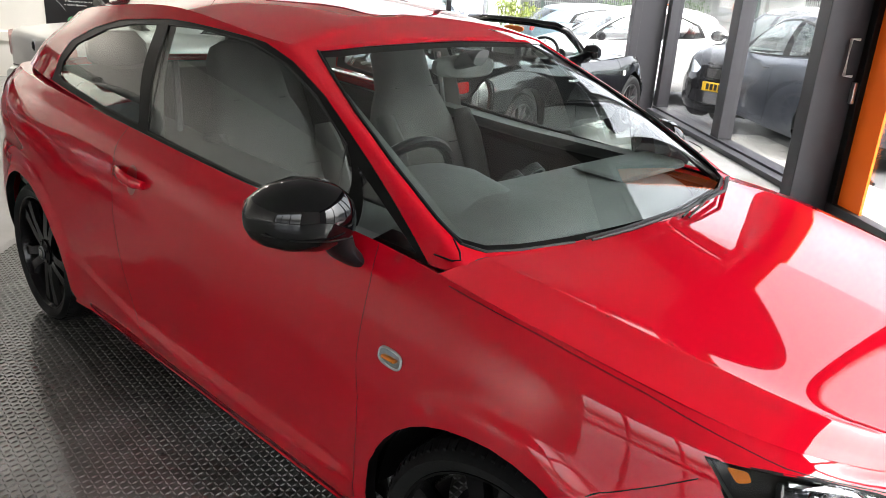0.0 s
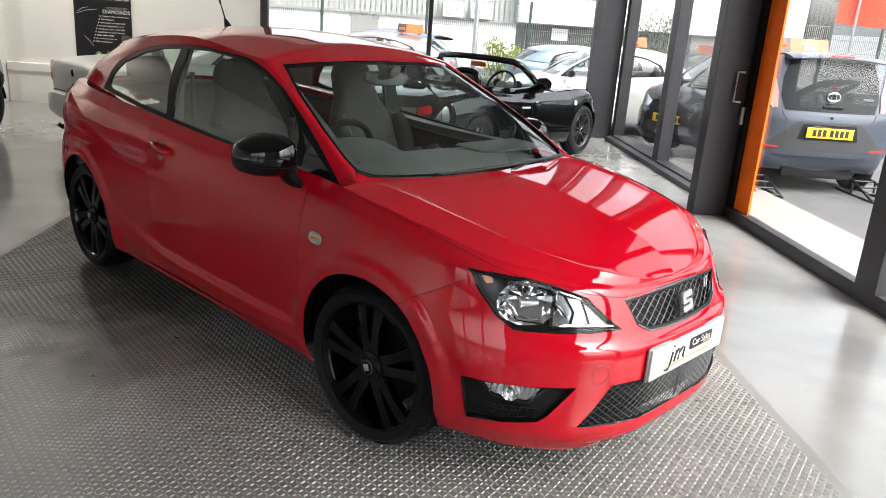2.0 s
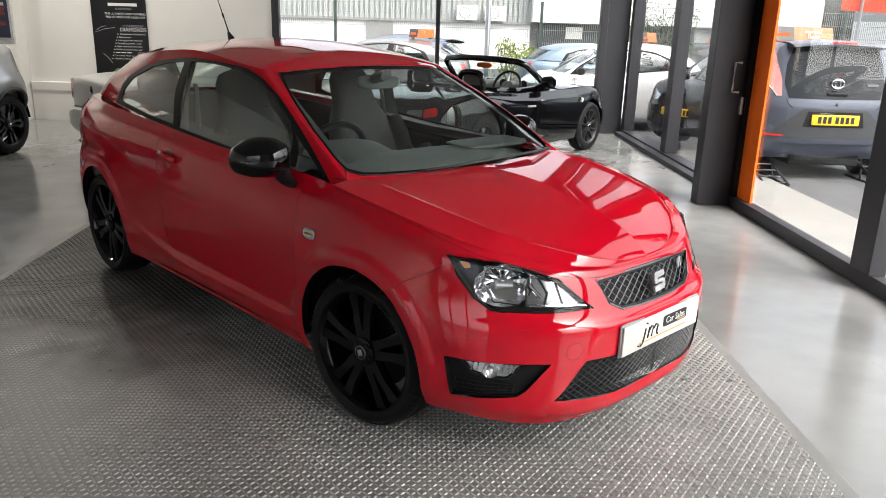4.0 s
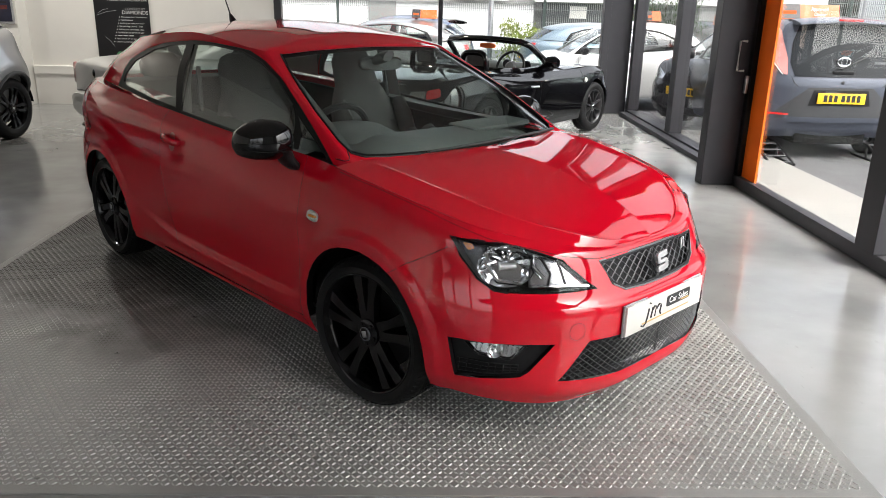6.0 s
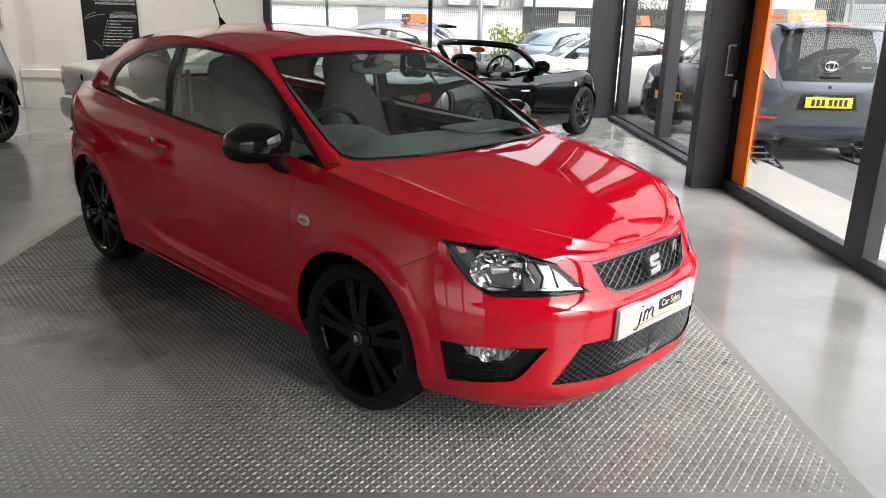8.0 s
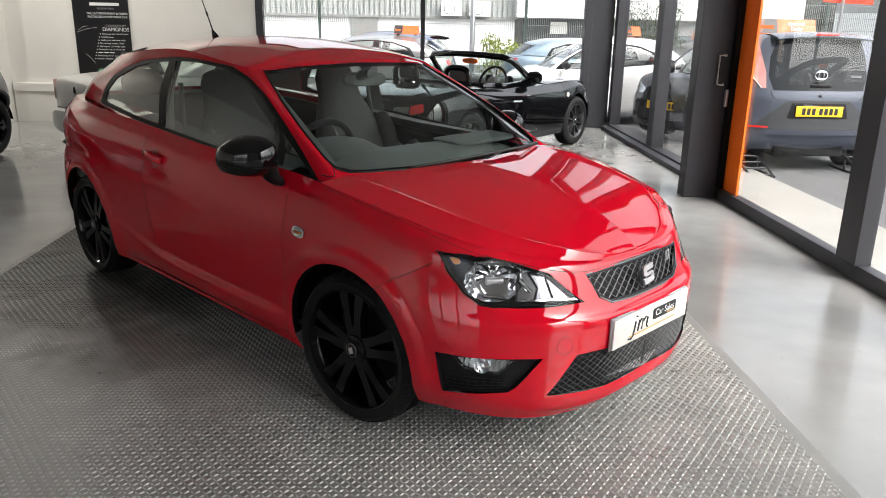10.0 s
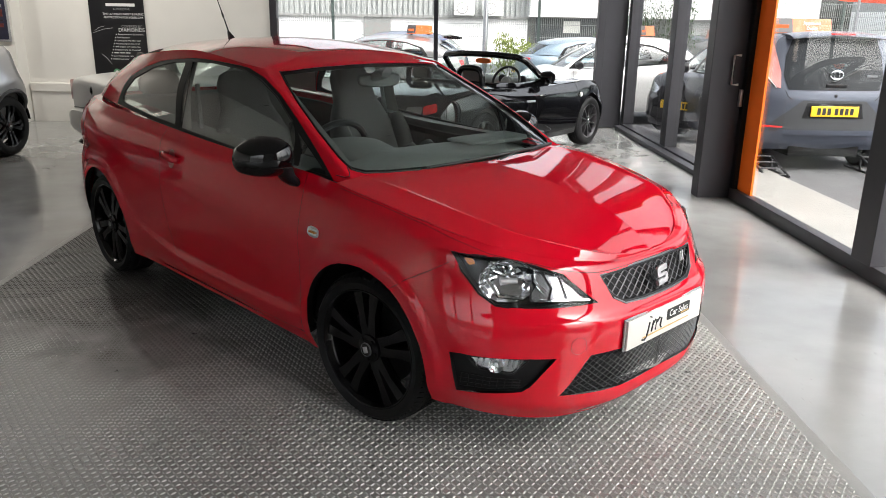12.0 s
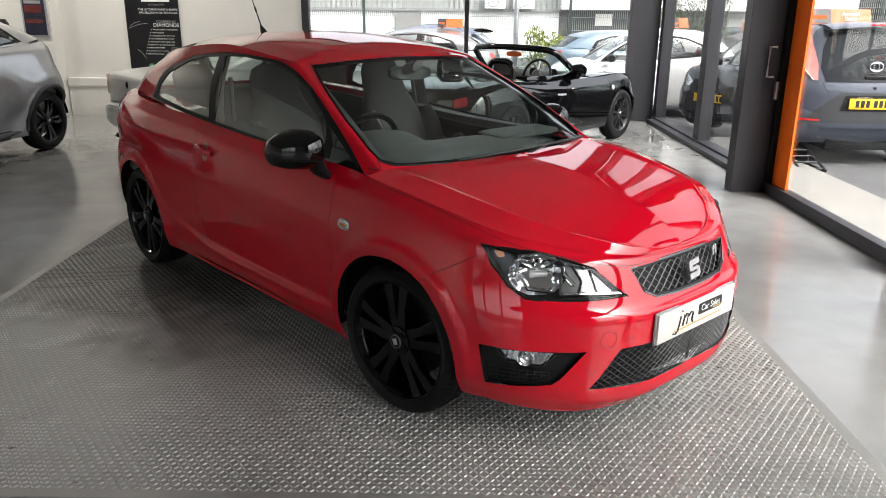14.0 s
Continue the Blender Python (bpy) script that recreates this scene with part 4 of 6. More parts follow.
# black open two-seater by the back window
def roadster(m):
    sp = respec(0.80, 2.33, 0.82, 1.70, 0.305, 0.80, 1.13)
    z5 = [.60, .615, .66, .745, .81, .80, .795, .80, .84, .80, .74, .73]
    sp["levels"][6] = (z5, sp["levels"][6][1])
    sp["levels"][5] = ([z - 0.06 for z in z5], sp["levels"][5][1])
    for q, d in ((4, 0.15), (3, 0.22)):
        sp["levels"][q] = ([min(b, z - d) for b, z in zip(sp["levels"][q][0], z5)], sp["levels"][q][1])
    sp["hood"] = [(0.70, .61), (.64, .63), (.52, .67), (.30, .735), (-.1, .79), (-.82, .845)]
    sp["hood_s"] = [0, 1, 2, 3, 4.1, 5.55]
    car, body, cabin, roof, hood = plain_car("black_roadster", m, sp, GLOSSBLACK, "gloss black open-topped two-seat sports car with dark spoked wheels", rimm=ROADSTERRIM, spokes=10, plate_rear=None, windows=False, tail=[(9.35, 4.2), (9.85, 4.2), (9.85, 3.2), (9.35, 3.2)])
    both(lambda: mapped(split(sheet(9, 11, 2.5, 5, 0.08, 0.1), rounded([(9.88, 4.15), (10.3, 4.1), (10.3, 3.3), (9.88, 3.25)])), body, 0.004), "reversing_lamp", LAMPIN, car, "clear round reversing lamp")
    edge = [body.at(s, 5) for s in (7.3, 8, 8.6, 9, 10, 11)]
    deck = lid(edge, [(-1.75, 0, .84), (-2.0, 0, .85), (-2.3, 0, .85), (-2.6, 0, .83), (-2.95, 0, .79), (-3.1, 0, .735)])
    part("boot_lid", doubled(mapped(sheet(0, 5, 0, 3, 0.2, 0.25), deck)), GLOSSBLACK, car)
    # cockpit
    back = -0.36
    part("cockpit_rim", tube([(x + back, y, z) for x, y, z in ((-.52, -.60, .82), (-1.1, -.67, .815), (-1.55, -.64, .835), (-1.66, -.3, .85), (-1.66, .3, .85), (-1.55, .64, .835), (-1.1, .67, .815), (-.52, .60, .82))], 0.035, n=8), GLOSSBLACK, car)
    arc = [(-.50, -.66, .80), (-.66, -.635, .93), (-.86, -.58, 1.075), (-.93, -.50, 1.115), (-.955, -.25, 1.13), (-.96, 0, 1.133), (-.955, .25, 1.13), (-.93, .50, 1.115), (-.86, .58, 1.075), (-.66, .635, .93), (-.50, .66, .80)]
    part("windscreen_frame", tube([(x + back, y, z) for x, y, z in arc], 0.036, n=10), GLOSSBLACK, car)
    bm = bmesh.new()
    lo = [bm.verts.new((back - .45 - .12 * (y / .62) ** 2, y, .84)) for y in np.linspace(-.63, .63, 12)]
    hi = [bm.verts.new((back - .955 + .03 * (y / .55) ** 2, y * .88, 1.125 - .02 * (y / .55) ** 2)) for y in np.linspace(-.6, .6, 12)]
    for i in range(11):
        bm.faces.new((lo[i], lo[i + 1], hi[i + 1], hi[i]))
    part("windscreen", bm, CARGLASS, car)
    for y in (-0.36, 0.36):
        part("seat", solid_loft([oval((back - 1.40 - 0.32 * (h - 0.4), y, h), Vector((1, 0, 0.3)), Vector((0, 1, 0)), .08 * w, .23 * w, 16, 3) for h, w in ((0.35, 1), (0.6, 1.05), (0.8, .95), (0.87, .6), (0.93, .55), (1.0, .5), (1.03, .3))]), CABIN, car)
        arch_pts = [(back - 1.62, y - .16, .80)] + [(back - 1.63, y + .16 * math.copysign(abs(math.cos(q)) ** 0.6, math.cos(q)) , .88 + .14 * math.sin(q) ** 0.6) for q in np.linspace(math.pi, 0, 15)[1:-1]] + [(back - 1.62, y + .16, .80)]
        hoop = part("roll_hoop", tube(arch_pts, 0.032, n=10), GLOSSBLACK, car, "black roll hoop with silver edge")
        part("edge", tube([(px + .03, y + (py - y) * .92, pz - .008) for px, py, pz in arch_pts], 0.012, n=8), SATIN, hoop, "thin silver edge")
    part("door_pull", tube([(-1.42, -.835, .655), (-1.44, -.86, .66), (-1.55, -.86, .665), (-1.57, -.835, .665)], 0.012, n=8), SATIN, car, "silver door handle")
    part("dashboard", solid_loft([oval((back - .60, y, .79), Vector((1, 0, 0)), Vector((0, 0, 1)), .17, .075, 14) for y in np.linspace(-.6, .6, 9)]), CABIN, car)
    sw = new("steering_wheel")
    sw.parent = car
    sw.matrix_basis = pose(back - 0.92, -0.36, 0.83, 0, -68, 0)
    part("rim", tube([(0.18 * math.cos(a), 0.18 * math.sin(a), 0) for a in np.linspace(0, math.tau, 32, endpoint=False)], 0.015, n=8, close=True), BLACKPLASTIC, sw)
    part("boss", solid_loft([oval((0, 0, h), Vector((1, 0, 0)), Vector((0, 1, 0)), r, r, 14) for h, r in ((-0.05, 0.05), (0.0, 0.075), (0.02, 0.05))]), CABIN, sw)
    for a in (0, 2.1, 4.2):
        part("spoke", tube([(0.05 * math.cos(a), 0.05 * math.sin(a), 0), (0.175 * math.cos(a), 0.175 * math.sin(a), 0)], 0.012, n=6), SATIN, sw)
    for y in (-0.5, -0.22):
        part("dial", lathe([(0.055, 0.0), (0.05, -0.01), (0.0001, -0.006)], 20, m=Matrix.Translation((back - .78, y, .85)) @ pose(0, 0, 0, 0, 0, -90)), SATINBLACK, car)
    for sg in (-1, 1):
        part("door_mirror", solid_loft([oval((back - .76, sg * y, z), Vector((1, 0, 0)), Vector((0, 0, 1)), rx, rz, 14) for y, z, rx, rz in ((.66, .83, .03, .03), (.74, .88, .035, .03), (.76, .90, .06, .065), (.85, .905, .07, .07), (.90, .90, .04, .045))]), GLOSSBLACK, car)
        part("side_lamp", lathe([(0.0001, -0.01), (0.026, -0.008), (0.03, 0.004)], 18, m=Matrix.Translation((-.32, sg * -.0 + sg * .84, .66)) @ pose(0, 0, 0, 0, 0, 0 if sg < 0 else 180)), PLATEW, car, "round white side lamp")
        part("quarter_glass", prism([(back - .70, .84), (back - .60, .84), (back - .88, 1.05)], sg * .635, sg * .64, "y"), CARGLASS, car)
    part("rear_view_mirror", solid_loft([oval((x + back, 0, 1.05), Vector((0, 1, 0)), Vector((0, 0, 1)), ry, rz, 12, 3) for x, ry, rz in ((-.84, .09, .025), (-.86, .11, .03), (-.88, .11, .03))]), ORANGE, car, "mirror with an orange hanging card")
    return car


# silver saloon beside the back wall
def saloon(m):
    sp = respec(0.70, 2.45, 0.60, 1.66, 0.31, 0.86, 1.20)
    f = lambda x: -1.75 + (x + 1.75) * 0.62 if x < -1.75 else x
    sp["base"] = [(f(x), y, z) for x, y, z in sp["base"]]
    sp["top"] = [(f(x) + (0.22 if x < -1.75 else 0), y, z) for x, y, z in sp["top"]]
    sp["roof"] = [(f(x) + (0.22 if x < -1.75 else 0), z) for x, z in sp["roof"]]
    drop = (0, 0, 0, 0, 0, 0, 0, 0.02, 0.06, 0.16, 0.12, 0.08)
    sp["levels"][6] = ([z - d for z, d in zip(sp["levels"][6][0], drop)], sp["levels"][6][1])
    sp["levels"][5] = ([z - d for z, d in zip(sp["levels"][5][0], drop)], sp["levels"][5][1])
    car, body, cabin, roof, hood = plain_car("silver_saloon", m, sp, SILVER, "silver four-door saloon with its rear towards the room", saloon=True, plate_rear=None)
    Y, Z = Vector((0, 1, 0)), Vector((0, 0, 1))
    ring = lambda x, z0, z1, w, p=5.0: oval((x, 0, (z0 + z1) / 2), Y, Z, w, (z1 - z0) / 2, 40, p)
    boot = part("boot", solid_loft([ring(*r) for r in ((-3.17, .52, .80, .55), (-3.165, .47, .845, .63), (-3.145, .44, .868, .67), (-3.10, .42, .882, .70), (-2.95, .40, .90, .74), (-2.6, .38, .925, .79), (-2.2, .38, .94, .82), (-1.9, .38, .94, .82))]), SILVER, car, "squared silver boot")
    part("rear_bumper", solid_loft([ring(*r, 4.0) for r in ((-3.235, .36, .50, .52), (-3.225, .31, .54, .64), (-3.19, .28, .555, .70), (-3.05, .26, .56, .76), (-2.8, .26, .56, .81))]), SILVER, car)
    part("badge", lathe([(0.0001, -0.008), (0.03, -0.007), (0.038, 0.0)], 24, m=Matrix.Translation((-3.168, 0, .77)) @ pose(0, 0, 0, 0, 0, -90)), GLOSSBLACK, boot, "round dark maker's badge")
    part("badge_ring", lathe([(0.038, -0.004), (0.044, -0.002), (0.044, 0.004)], 24, m=Matrix.Translation((-3.168, 0, .77)) @ pose(0, 0, 0, 0, 0, -90)), CHROME, boot)
    for sg in (-1, 1):
        part("lamp", solid_loft([oval((-3.155 + .014 * k, sg * (.672 + .022 * k), .73), Vector((.5, sg * .85, 0)), Z, .045 - .003 * k, .105, 14, 4) for k in range(4)]), REDLENS, boot, "upright red tail lamp")
    part("boot_line", tube([(-3.178, y, .575 - .02 * (abs(y) / .6) ** 2) for y in np.linspace(-.58, .58, 9)], 0.005, n=5), GASKET, boot)
    part("tow_bar", tube([(-3.0, 0.2, .26), (-3.24, .2, .22), (-3.27, .2, .25)], 0.024, n=10), BLACKPLASTIC, car)
    return car


# grey crossover with black wheels
def crossover(m):
    sp = respec(0.80, 2.53, 0.48, 1.70, 0.325, 1.07, 1.60, 0.385)
    sp["top"] = [(x + (0.30 if x < -2.1 else 0), y, z - (0.03 if x < -2.1 else 0)) for x, y, z in sp["top"]]
    sp["roof"] = [(x + (0.30 if x < -2.1 else 0), z - (0.03 if x < -2.1 else 0)) for x, z in sp["roof"]]

    def haunch(s, v, p):
        y = 0.0
        for cx in (0.0, -2.53):
            r = math.hypot(p[0] - cx, p[2] - 0.325)
            y += 0.055 * math.exp(-((r - 0.46) / 0.13) ** 2) * min(max((p[2] - 0.35) / 0.3, 0), 1) * (abs(p[1]) > 0.45)
        waist = math.exp(-((p[0] + 1.27) / 0.5) ** 2) * math.exp(-((p[2] - 0.62) / 0.14) ** 2)
        return np.array([0, y - 0.03 * waist, 0])

    car, body, cabin, roof, hood = plain_car("grey_crossover", m, sp, GUNGREY, "grey metallic crossover car with black wheels and dark sills", rimm=RIMM, spokes=5, twin=True, sill=DARKTRIM, plate_rear=PLATEY, fold=haunch)
    for mir in (0, 1):
        fix = flipped if mir else (lambda b: b)
        part("running_board", fix(tube([(-.45, .80, .27), (-.8, .83, .25), (-1.7, .83, .25), (-2.05, .80, .27)], [.02, .035, .035, .02], n=8)), DARKTRIM, car, "dark running board under the doors")
    return car


# slate hatchback outside the sliding door
def city_hatch(m):
    sp = respec(0.62, 2.34, 0.52, 1.615, 0.285, 0.92, 1.46)
    for k in (9, 10, 11):
        x, y = sp["outline"][k]
        sp["outline"][k] = (x, min(y * (1.0, 1.06, 1.12, 1)[k - 8], .80))
    car, body, cabin, roof, hood = plain_car("slate_hatchback", m, sp, SLATE, "slate blue city hatchback parked with its tail to the glass", plate_rear=None, rimm=DARKTRIM, spokes=8)
    xr = sp["outline"][-1][0]
    class Tail:
        """The tail as x over y and z: rounded in plan, the glass leaning forward."""

        def off(self, y, z, d):
            lean = 0.30 * max(z - 0.82, 0) + 0.9 * max(0.46 - z, 0) ** 1.5
            return (xr - 0.012 + 0.17 * abs(y / 0.8) ** 2.8 + lean - d, y, z)

    tail = Tail()
    def panel(name, poly, material, d, label="", flip=False):
        poly = [(-y, z) for y, z in poly] if flip else poly
        return part(name, mapped(split(sheet(-0.84, 0.84, 0.3, 1.52, 0.06, 0.06), poly), tail, d), material, car, label)
    half = [(.64, .36), (.76, .42), (.81, .58), (.81, .86), (.77, 1.0), (.69, 1.22), (.60, 1.42), (.52, 1.475)]
    rim = half + [(-y, z) for y, z in reversed(half)]
    panel("tail_panel", rim, SLATE, 0.0)
    part("tail_return", edge_strip(rim, tail, 0.0, -0.28), SLATE, car)
    panel("tailgate_glass", [(.50, .90), (.55, 1.04), (.53, 1.25), (.46, 1.44), (-.46, 1.44), (-.53, 1.25), (-.55, 1.04), (-.50, .90)], GATEGLASS, 0.008, "all-glass dark tailgate")
    panel("bumper_insert", [(.44, .79), (-.44, .79), (-.62, .56), (-.75, .45), (.75, .45), (.62, .56)], DARKTRIM, 0.008, "dark grey bumper insert")
    panel("plate_recess", [(.30, .765), (-.30, .765), (-.34, .60), (.34, .60)], BLACKPLASTIC, 0.011)
    panel("bumper_lip", [(.56, .475), (-.56, .475), (-.62, .42), (.62, .42)], SLATE, 0.022, "slate lip along the bumper")
    for flip in (False, True):
        lamp = panel("lamp_column", [(.575, 1.43), (.65, 1.39), (.73, 1.08), (.61, .92), (.535, .91), (.575, 1.08)], PALELENS, 0.012, "tall pale rear lamp", flip)
        panel("reflector", [(.73, .515), (.52, .51), (.52, .49), (.74, .49)], REDLENS, 0.014, "", flip)
        sg = -1 if flip else 1
        part("lamp_edge", tube([tail.off(sg * y, z, 0.014) for y, z in ((.66, 1.39), (.74, 1.08), (.62, .915))], 0.007, n=6), WHITEP, car, "bright edge of the lamp")
        part("panel_gap", tube([tail.off(sg * y, z, 0.001) for y, z in ((.53, .895), (.50, .83), (.46, .80))], 0.004, n=5), GASKET, car)
    part("roof_spoiler", solid_loft([oval((xr + .20, y, 1.485 - .03 * (y / .52) ** 2), Vector((1, 0, 0.12)), Vector((0, 0, 1)), .16, .022, 12) for y in np.linspace(-.53, .53, 9)]), SLATE, car)
    part("brake_lamp", box((xr + 0.035, -.13, 1.475), (xr + 0.05, .13, 1.497), .003), REDLENS, car, "red high brake lamp")
    part("gate_handle", box(tail.off(.11, .935, .02), tail.off(-.11, .965, .005), .004), BLACKPLASTIC, car)
    part("rear_wiper", tube([tail.off(.06, .99, .03), tail.off(0, 1.0, .035), tail.off(-.34, 1.16, .03)], 0.008, n=6), BLACKM, car)
    part("silencer", solid_loft([oval((xr + .25, y, .27), Vector((1, 0, 0)), Vector((0, 0, 1)), .09, .055, 12) for y in (-.32, -.3, .3, .32)]), RUST, car, "rusty exhaust silencer")
    bar_plate(car, (xr - 0.036, 0.0, .68), -1, PLATEY)
    bx = tail.off(0, 1.06, 0.022)[0]
    part("maker_badge", tube([(bx, .07 * math.cos(a), 1.06 + .045 * math.sin(a)) for a in np.linspace(0, math.tau, 24, endpoint=False)], 0.007, n=6, close=True), CHROME, car, "oval chrome badge")
    part("maker_badge_bar", tube([(bx, .03 * math.cos(a), 1.06 + .04 * math.sin(a)) for a in np.linspace(0, math.tau, 20, endpoint=False)], 0.006, n=6, close=True), CHROME, car)
    part("model_mark", box(tail.off(-.34, 1.04, .014), tail.off(-.46, 1.065, .004)), CHROME, car)
    part("gate_lock", lathe([(0.0001, -.006), (.018, 0)], 12, m=Matrix.Translation((xr - .014, 0, .845)) @ pose(0, 0, 0, 0, 0, -90)), BLACKM, car)
    return car


GATEGLASS = mat("dark_tailgate_glass", (0.012, 0.014, 0.016), 0.1, 0.0, 0.0, spec=0.18)
PALELENS = mat("pale_red_lens", (0.55, 0.22, 0.2), 0.1, 0.0, 1.0, var=0.3, scale=12)
RUST = mat("rusty_steel", (0.16, 0.11, 0.07), 0.7, 0.3, var=0.4, scale=20)


def roof_sign(m, label, w=0.42, words="", left=None):
    """A roof-top sales sign, orange and dark."""
    s = thing("roof_sign", m, label, "sign", "roof signs on the cars")
    part("board", prism([(-.09, 0), (.09, 0), (.03, .17), (-.03, .17)], -w / 2, w / 2, "x", bev=0.004), SIGNORANGE, s)
    part("end_panel", prism([(-.092, 0.01), (.092, 0.01), (.034, .172), (-.034, .172)], -w / 2 - 0.001, -w / 2 + w * 0.35, "x", bev=0.003), SIGNDARK, s, "dark grey end panel")
    if words:
        for k, t in enumerate(words.split("|")):
            text("lettering", t, 0.06, INKW, Matrix.Translation((w * 0.17, -.082 + .028 * (1 - k), .118 - k * .058)) @ pose(0, 0, 0, 70, 0, 0), s, 0.002, squeeze=0.85)
    part("bar", prism([(-w * .44, .06), (-w * .22, .06), (-w * .22, .10), (-w * .44, .10)], -.075, -.07, "y"), SIGNORANGE, s)
    for x in (-w * .35, w * .35):
        part("foot", box((x - .02, -.05, -.02), (x + .02, .05, 0.004), .004), BLACKM, s)
    return s


SIGNORANGE = mat("orange_sign_face", (0.62, 0.11, 0.015), 0.4, var=0.04, scale=5)
SIGNDARK = mat("dark_sign_panel", (0.035, 0.03, 0.03), 0.4)

roadster(ground_pose(1.99, 8.91, 0, 50.5))
saloon(ground_pose(-0.44, 8.67, 0, 40))
crossover(ground_pose(-5.20, 4.80, 0, -99))
YZ = -0.05
city_hatch(ground_pose(4.95, 6.93 + 2.86, YZ, 90))
roof_sign(pose(4.98, 8.05, YZ + 1.47, 0, 0, 0), "orange and dark roof sign on the slate hatchback", 0.72, "Approved|Dealer")
white = respec(0.60, 2.30, 0.62, 1.63, 0.29, 0.93, 1.48)
plain_car("white_hatchback", ground_pose(2.80, 13.15, LOW + 0.05, 180), white, WHITEP, "small white hatchback parked behind the showroom", rimm=SATIN, plate_front=PLATEW)
roof_sign(pose(4.58, 13.1, LOW + 1.54, 0, 0, 20), "orange and dark roof sign on the white car", 0.3)
dark = respec(0.80, 2.50, 0.70, 1.70, 0.31, 0.98, 1.50)
plain_car("black_hatchback", ground_pose(4.7, 9.9, -0.1, 217), dark, GLOSSBLACK, "black hatchback parked outside the side window", plate_front=PLATEY)
silver = respec(0.8, 2.5, 0.75, 1.70, 0.31, 0.95, 1.45)
sc = plain_car("silver_hatchback", ground_pose(-1.75, 15.0, LOW, 180), silver, DULLSILVER, "dull silver hatchback parked behind the back window")[0]
part("roof_spoiler", solid_loft([oval((-2.86, y, 1.41), Vector((1, 0, 0.05)), Vector((0, 0, 1)), .2, .035, 12) for y in np.linspace(-.5, .5, 7)]), GLOSSBLACK, sc, "black roof spoiler")
roof_sign(pose(0.45, 14.9, LOW + 1.46, 0, 0, -12), "orange and dark roof sign on the silver car", 0.5)
plain_car("blue_people_carrier", ground_pose(6.0, 17.0, LOW, 0), respec(0.75, 2.55, 0.8, 1.72, 0.31, 0.92, 1.40), BLUEP, "grey-blue people carrier parked by the fence")
plain_car("navy_car", ground_pose(-1.6, 17.2, LOW, 180), respec(0.8, 2.5, 0.75, 1.72, 0.31, 0.95, 1.48), NAVY, "navy car parked by the fence")

# ---- the red car ----
def lattice(surf, poly, ds, dv, r, d, slope=1.0):
    """Crossing bars over a polygon on a surface, both halves of the car."""
    bm = bmesh.new()
    n = len(poly)
    cx, cy = sum(p[0] for p in poly) / n, sum(p[1] for p in poly) / n
    lo, hi = min(p[0] for p in poly), max(p[0] for p in poly)
    def clip(p, q):
        t0, t1 = 0.0, 1.0
        for i in range(n):
            (ax, ay), (bx, by) = poly[i], poly[(i + 1) % n]
            nx, ny = by - ay, ax - bx
            if nx * (cx - ax) + ny * (cy - ay) < 0:
                nx, ny = -nx, -ny
            a, b = nx * (p[0] - ax) + ny * (p[1] - ay), nx * (q[0] - ax) + ny * (q[1] - ay)
            if a < 0 and b < 0:
                return None
            if a < 0:
                t0 = max(t0, a / (a - b))
            elif b < 0:
                t1 = min(t1, a / (a - b))
        return (t0, t1) if t1 - t0 > 0.01 else None
    vlo, vhi = min(p[1] for p in poly), max(p[1] for p in poly)
    run = (vhi - vlo) / dv * ds * slope
    k0, k1 = int((lo - run) / ds) - 1, int((hi + run) / ds) + 1
    for k in range(k0, k1 + 1):
        for sg in (1, -1):
            p, q = ((k + 0.5) * ds - sg * run / 2, vlo), ((k + 0.5) * ds + sg * run / 2, vhi)
            got = clip(p, q)
            if got:
                t = np.linspace(got[0], got[1], 5)
                line = [(p[0] + (q[0] - p[0]) * u, p[1] + (q[1] - p[1]) * u) for u in t]
                pts = [surf.off(max(s, 0), v, d) for s, v in line]
                for mir in (1, -1):
                    tube([(x, y * mir, z) for x, y, z in pts], r, bm, 4)
    return bm


def front_seat(parent, y, material):
    seat = new("front_seat")
    seat.parent = parent
    X, Y = Vector((1, 0, 0)), Vector((0, 1, 0))
    up = Vector((-0.36, 0, 0.93))
    fw = Vector((0.93, 0, 0.36))
    base = Vector((-1.28, y, 0.52))
    back = [oval(base, fw, Y, 0.10, 0.22, 20, 3.0)]
    for h, t, w in ((0.12, 0.10, 0.235), (0.30, 0.085, 0.23), (0.44, 0.075, 0.21), (0.53, 0.068, 0.175), (0.59, 0.062, 0.142), (0.65, 0.060, 0.135), (0.73, 0.058, 0.128), (0.775, 0.048, 0.105), (0.79, 0.025, 0.07)):
        back.append(oval(base + up * h, fw, Y, t, w, 20, 3.0))
    part("backrest", solid_loft(back), material, seat)
    for h in (0.16, 0.34, 0.58):
        part("seam", tube([base + up * h + fw * (0.088 if h < 0.3 else 0.076 if h < 0.5 else 0.058) + Y * q * (0.17 if h < 0.5 else 0.10) for q in (-1, -0.5, 0, 0.5, 1)], 0.003, n=5), BLACKPLASTIC, seat)
    part("cushion", solid_loft([oval((x, y, z), Vector((0, 0, 1)), Y, t, w, 20, 3.0) for x, z, t, w in ((-1.32, 0.46, 0.05, 0.2), (-1.25, 0.47, 0.09, 0.25), (-1.0, 0.49, 0.09, 0.26), (-0.82, 0.51, 0.08, 0.25), (-0.77, 0.51, 0.04, 0.2))]), material, seat)
    for sg in (-1, 1):
        part("bolster", solid_loft([oval(Vector((-1.20, y + sg * 0.215, 0.56)) + up * h, fw, Y, t, 0.035, 12) for h, t in ((0, 0.05), (0.1, 0.08), (0.35, 0.075), (0.46, 0.03))]), material, seat)
    return seat


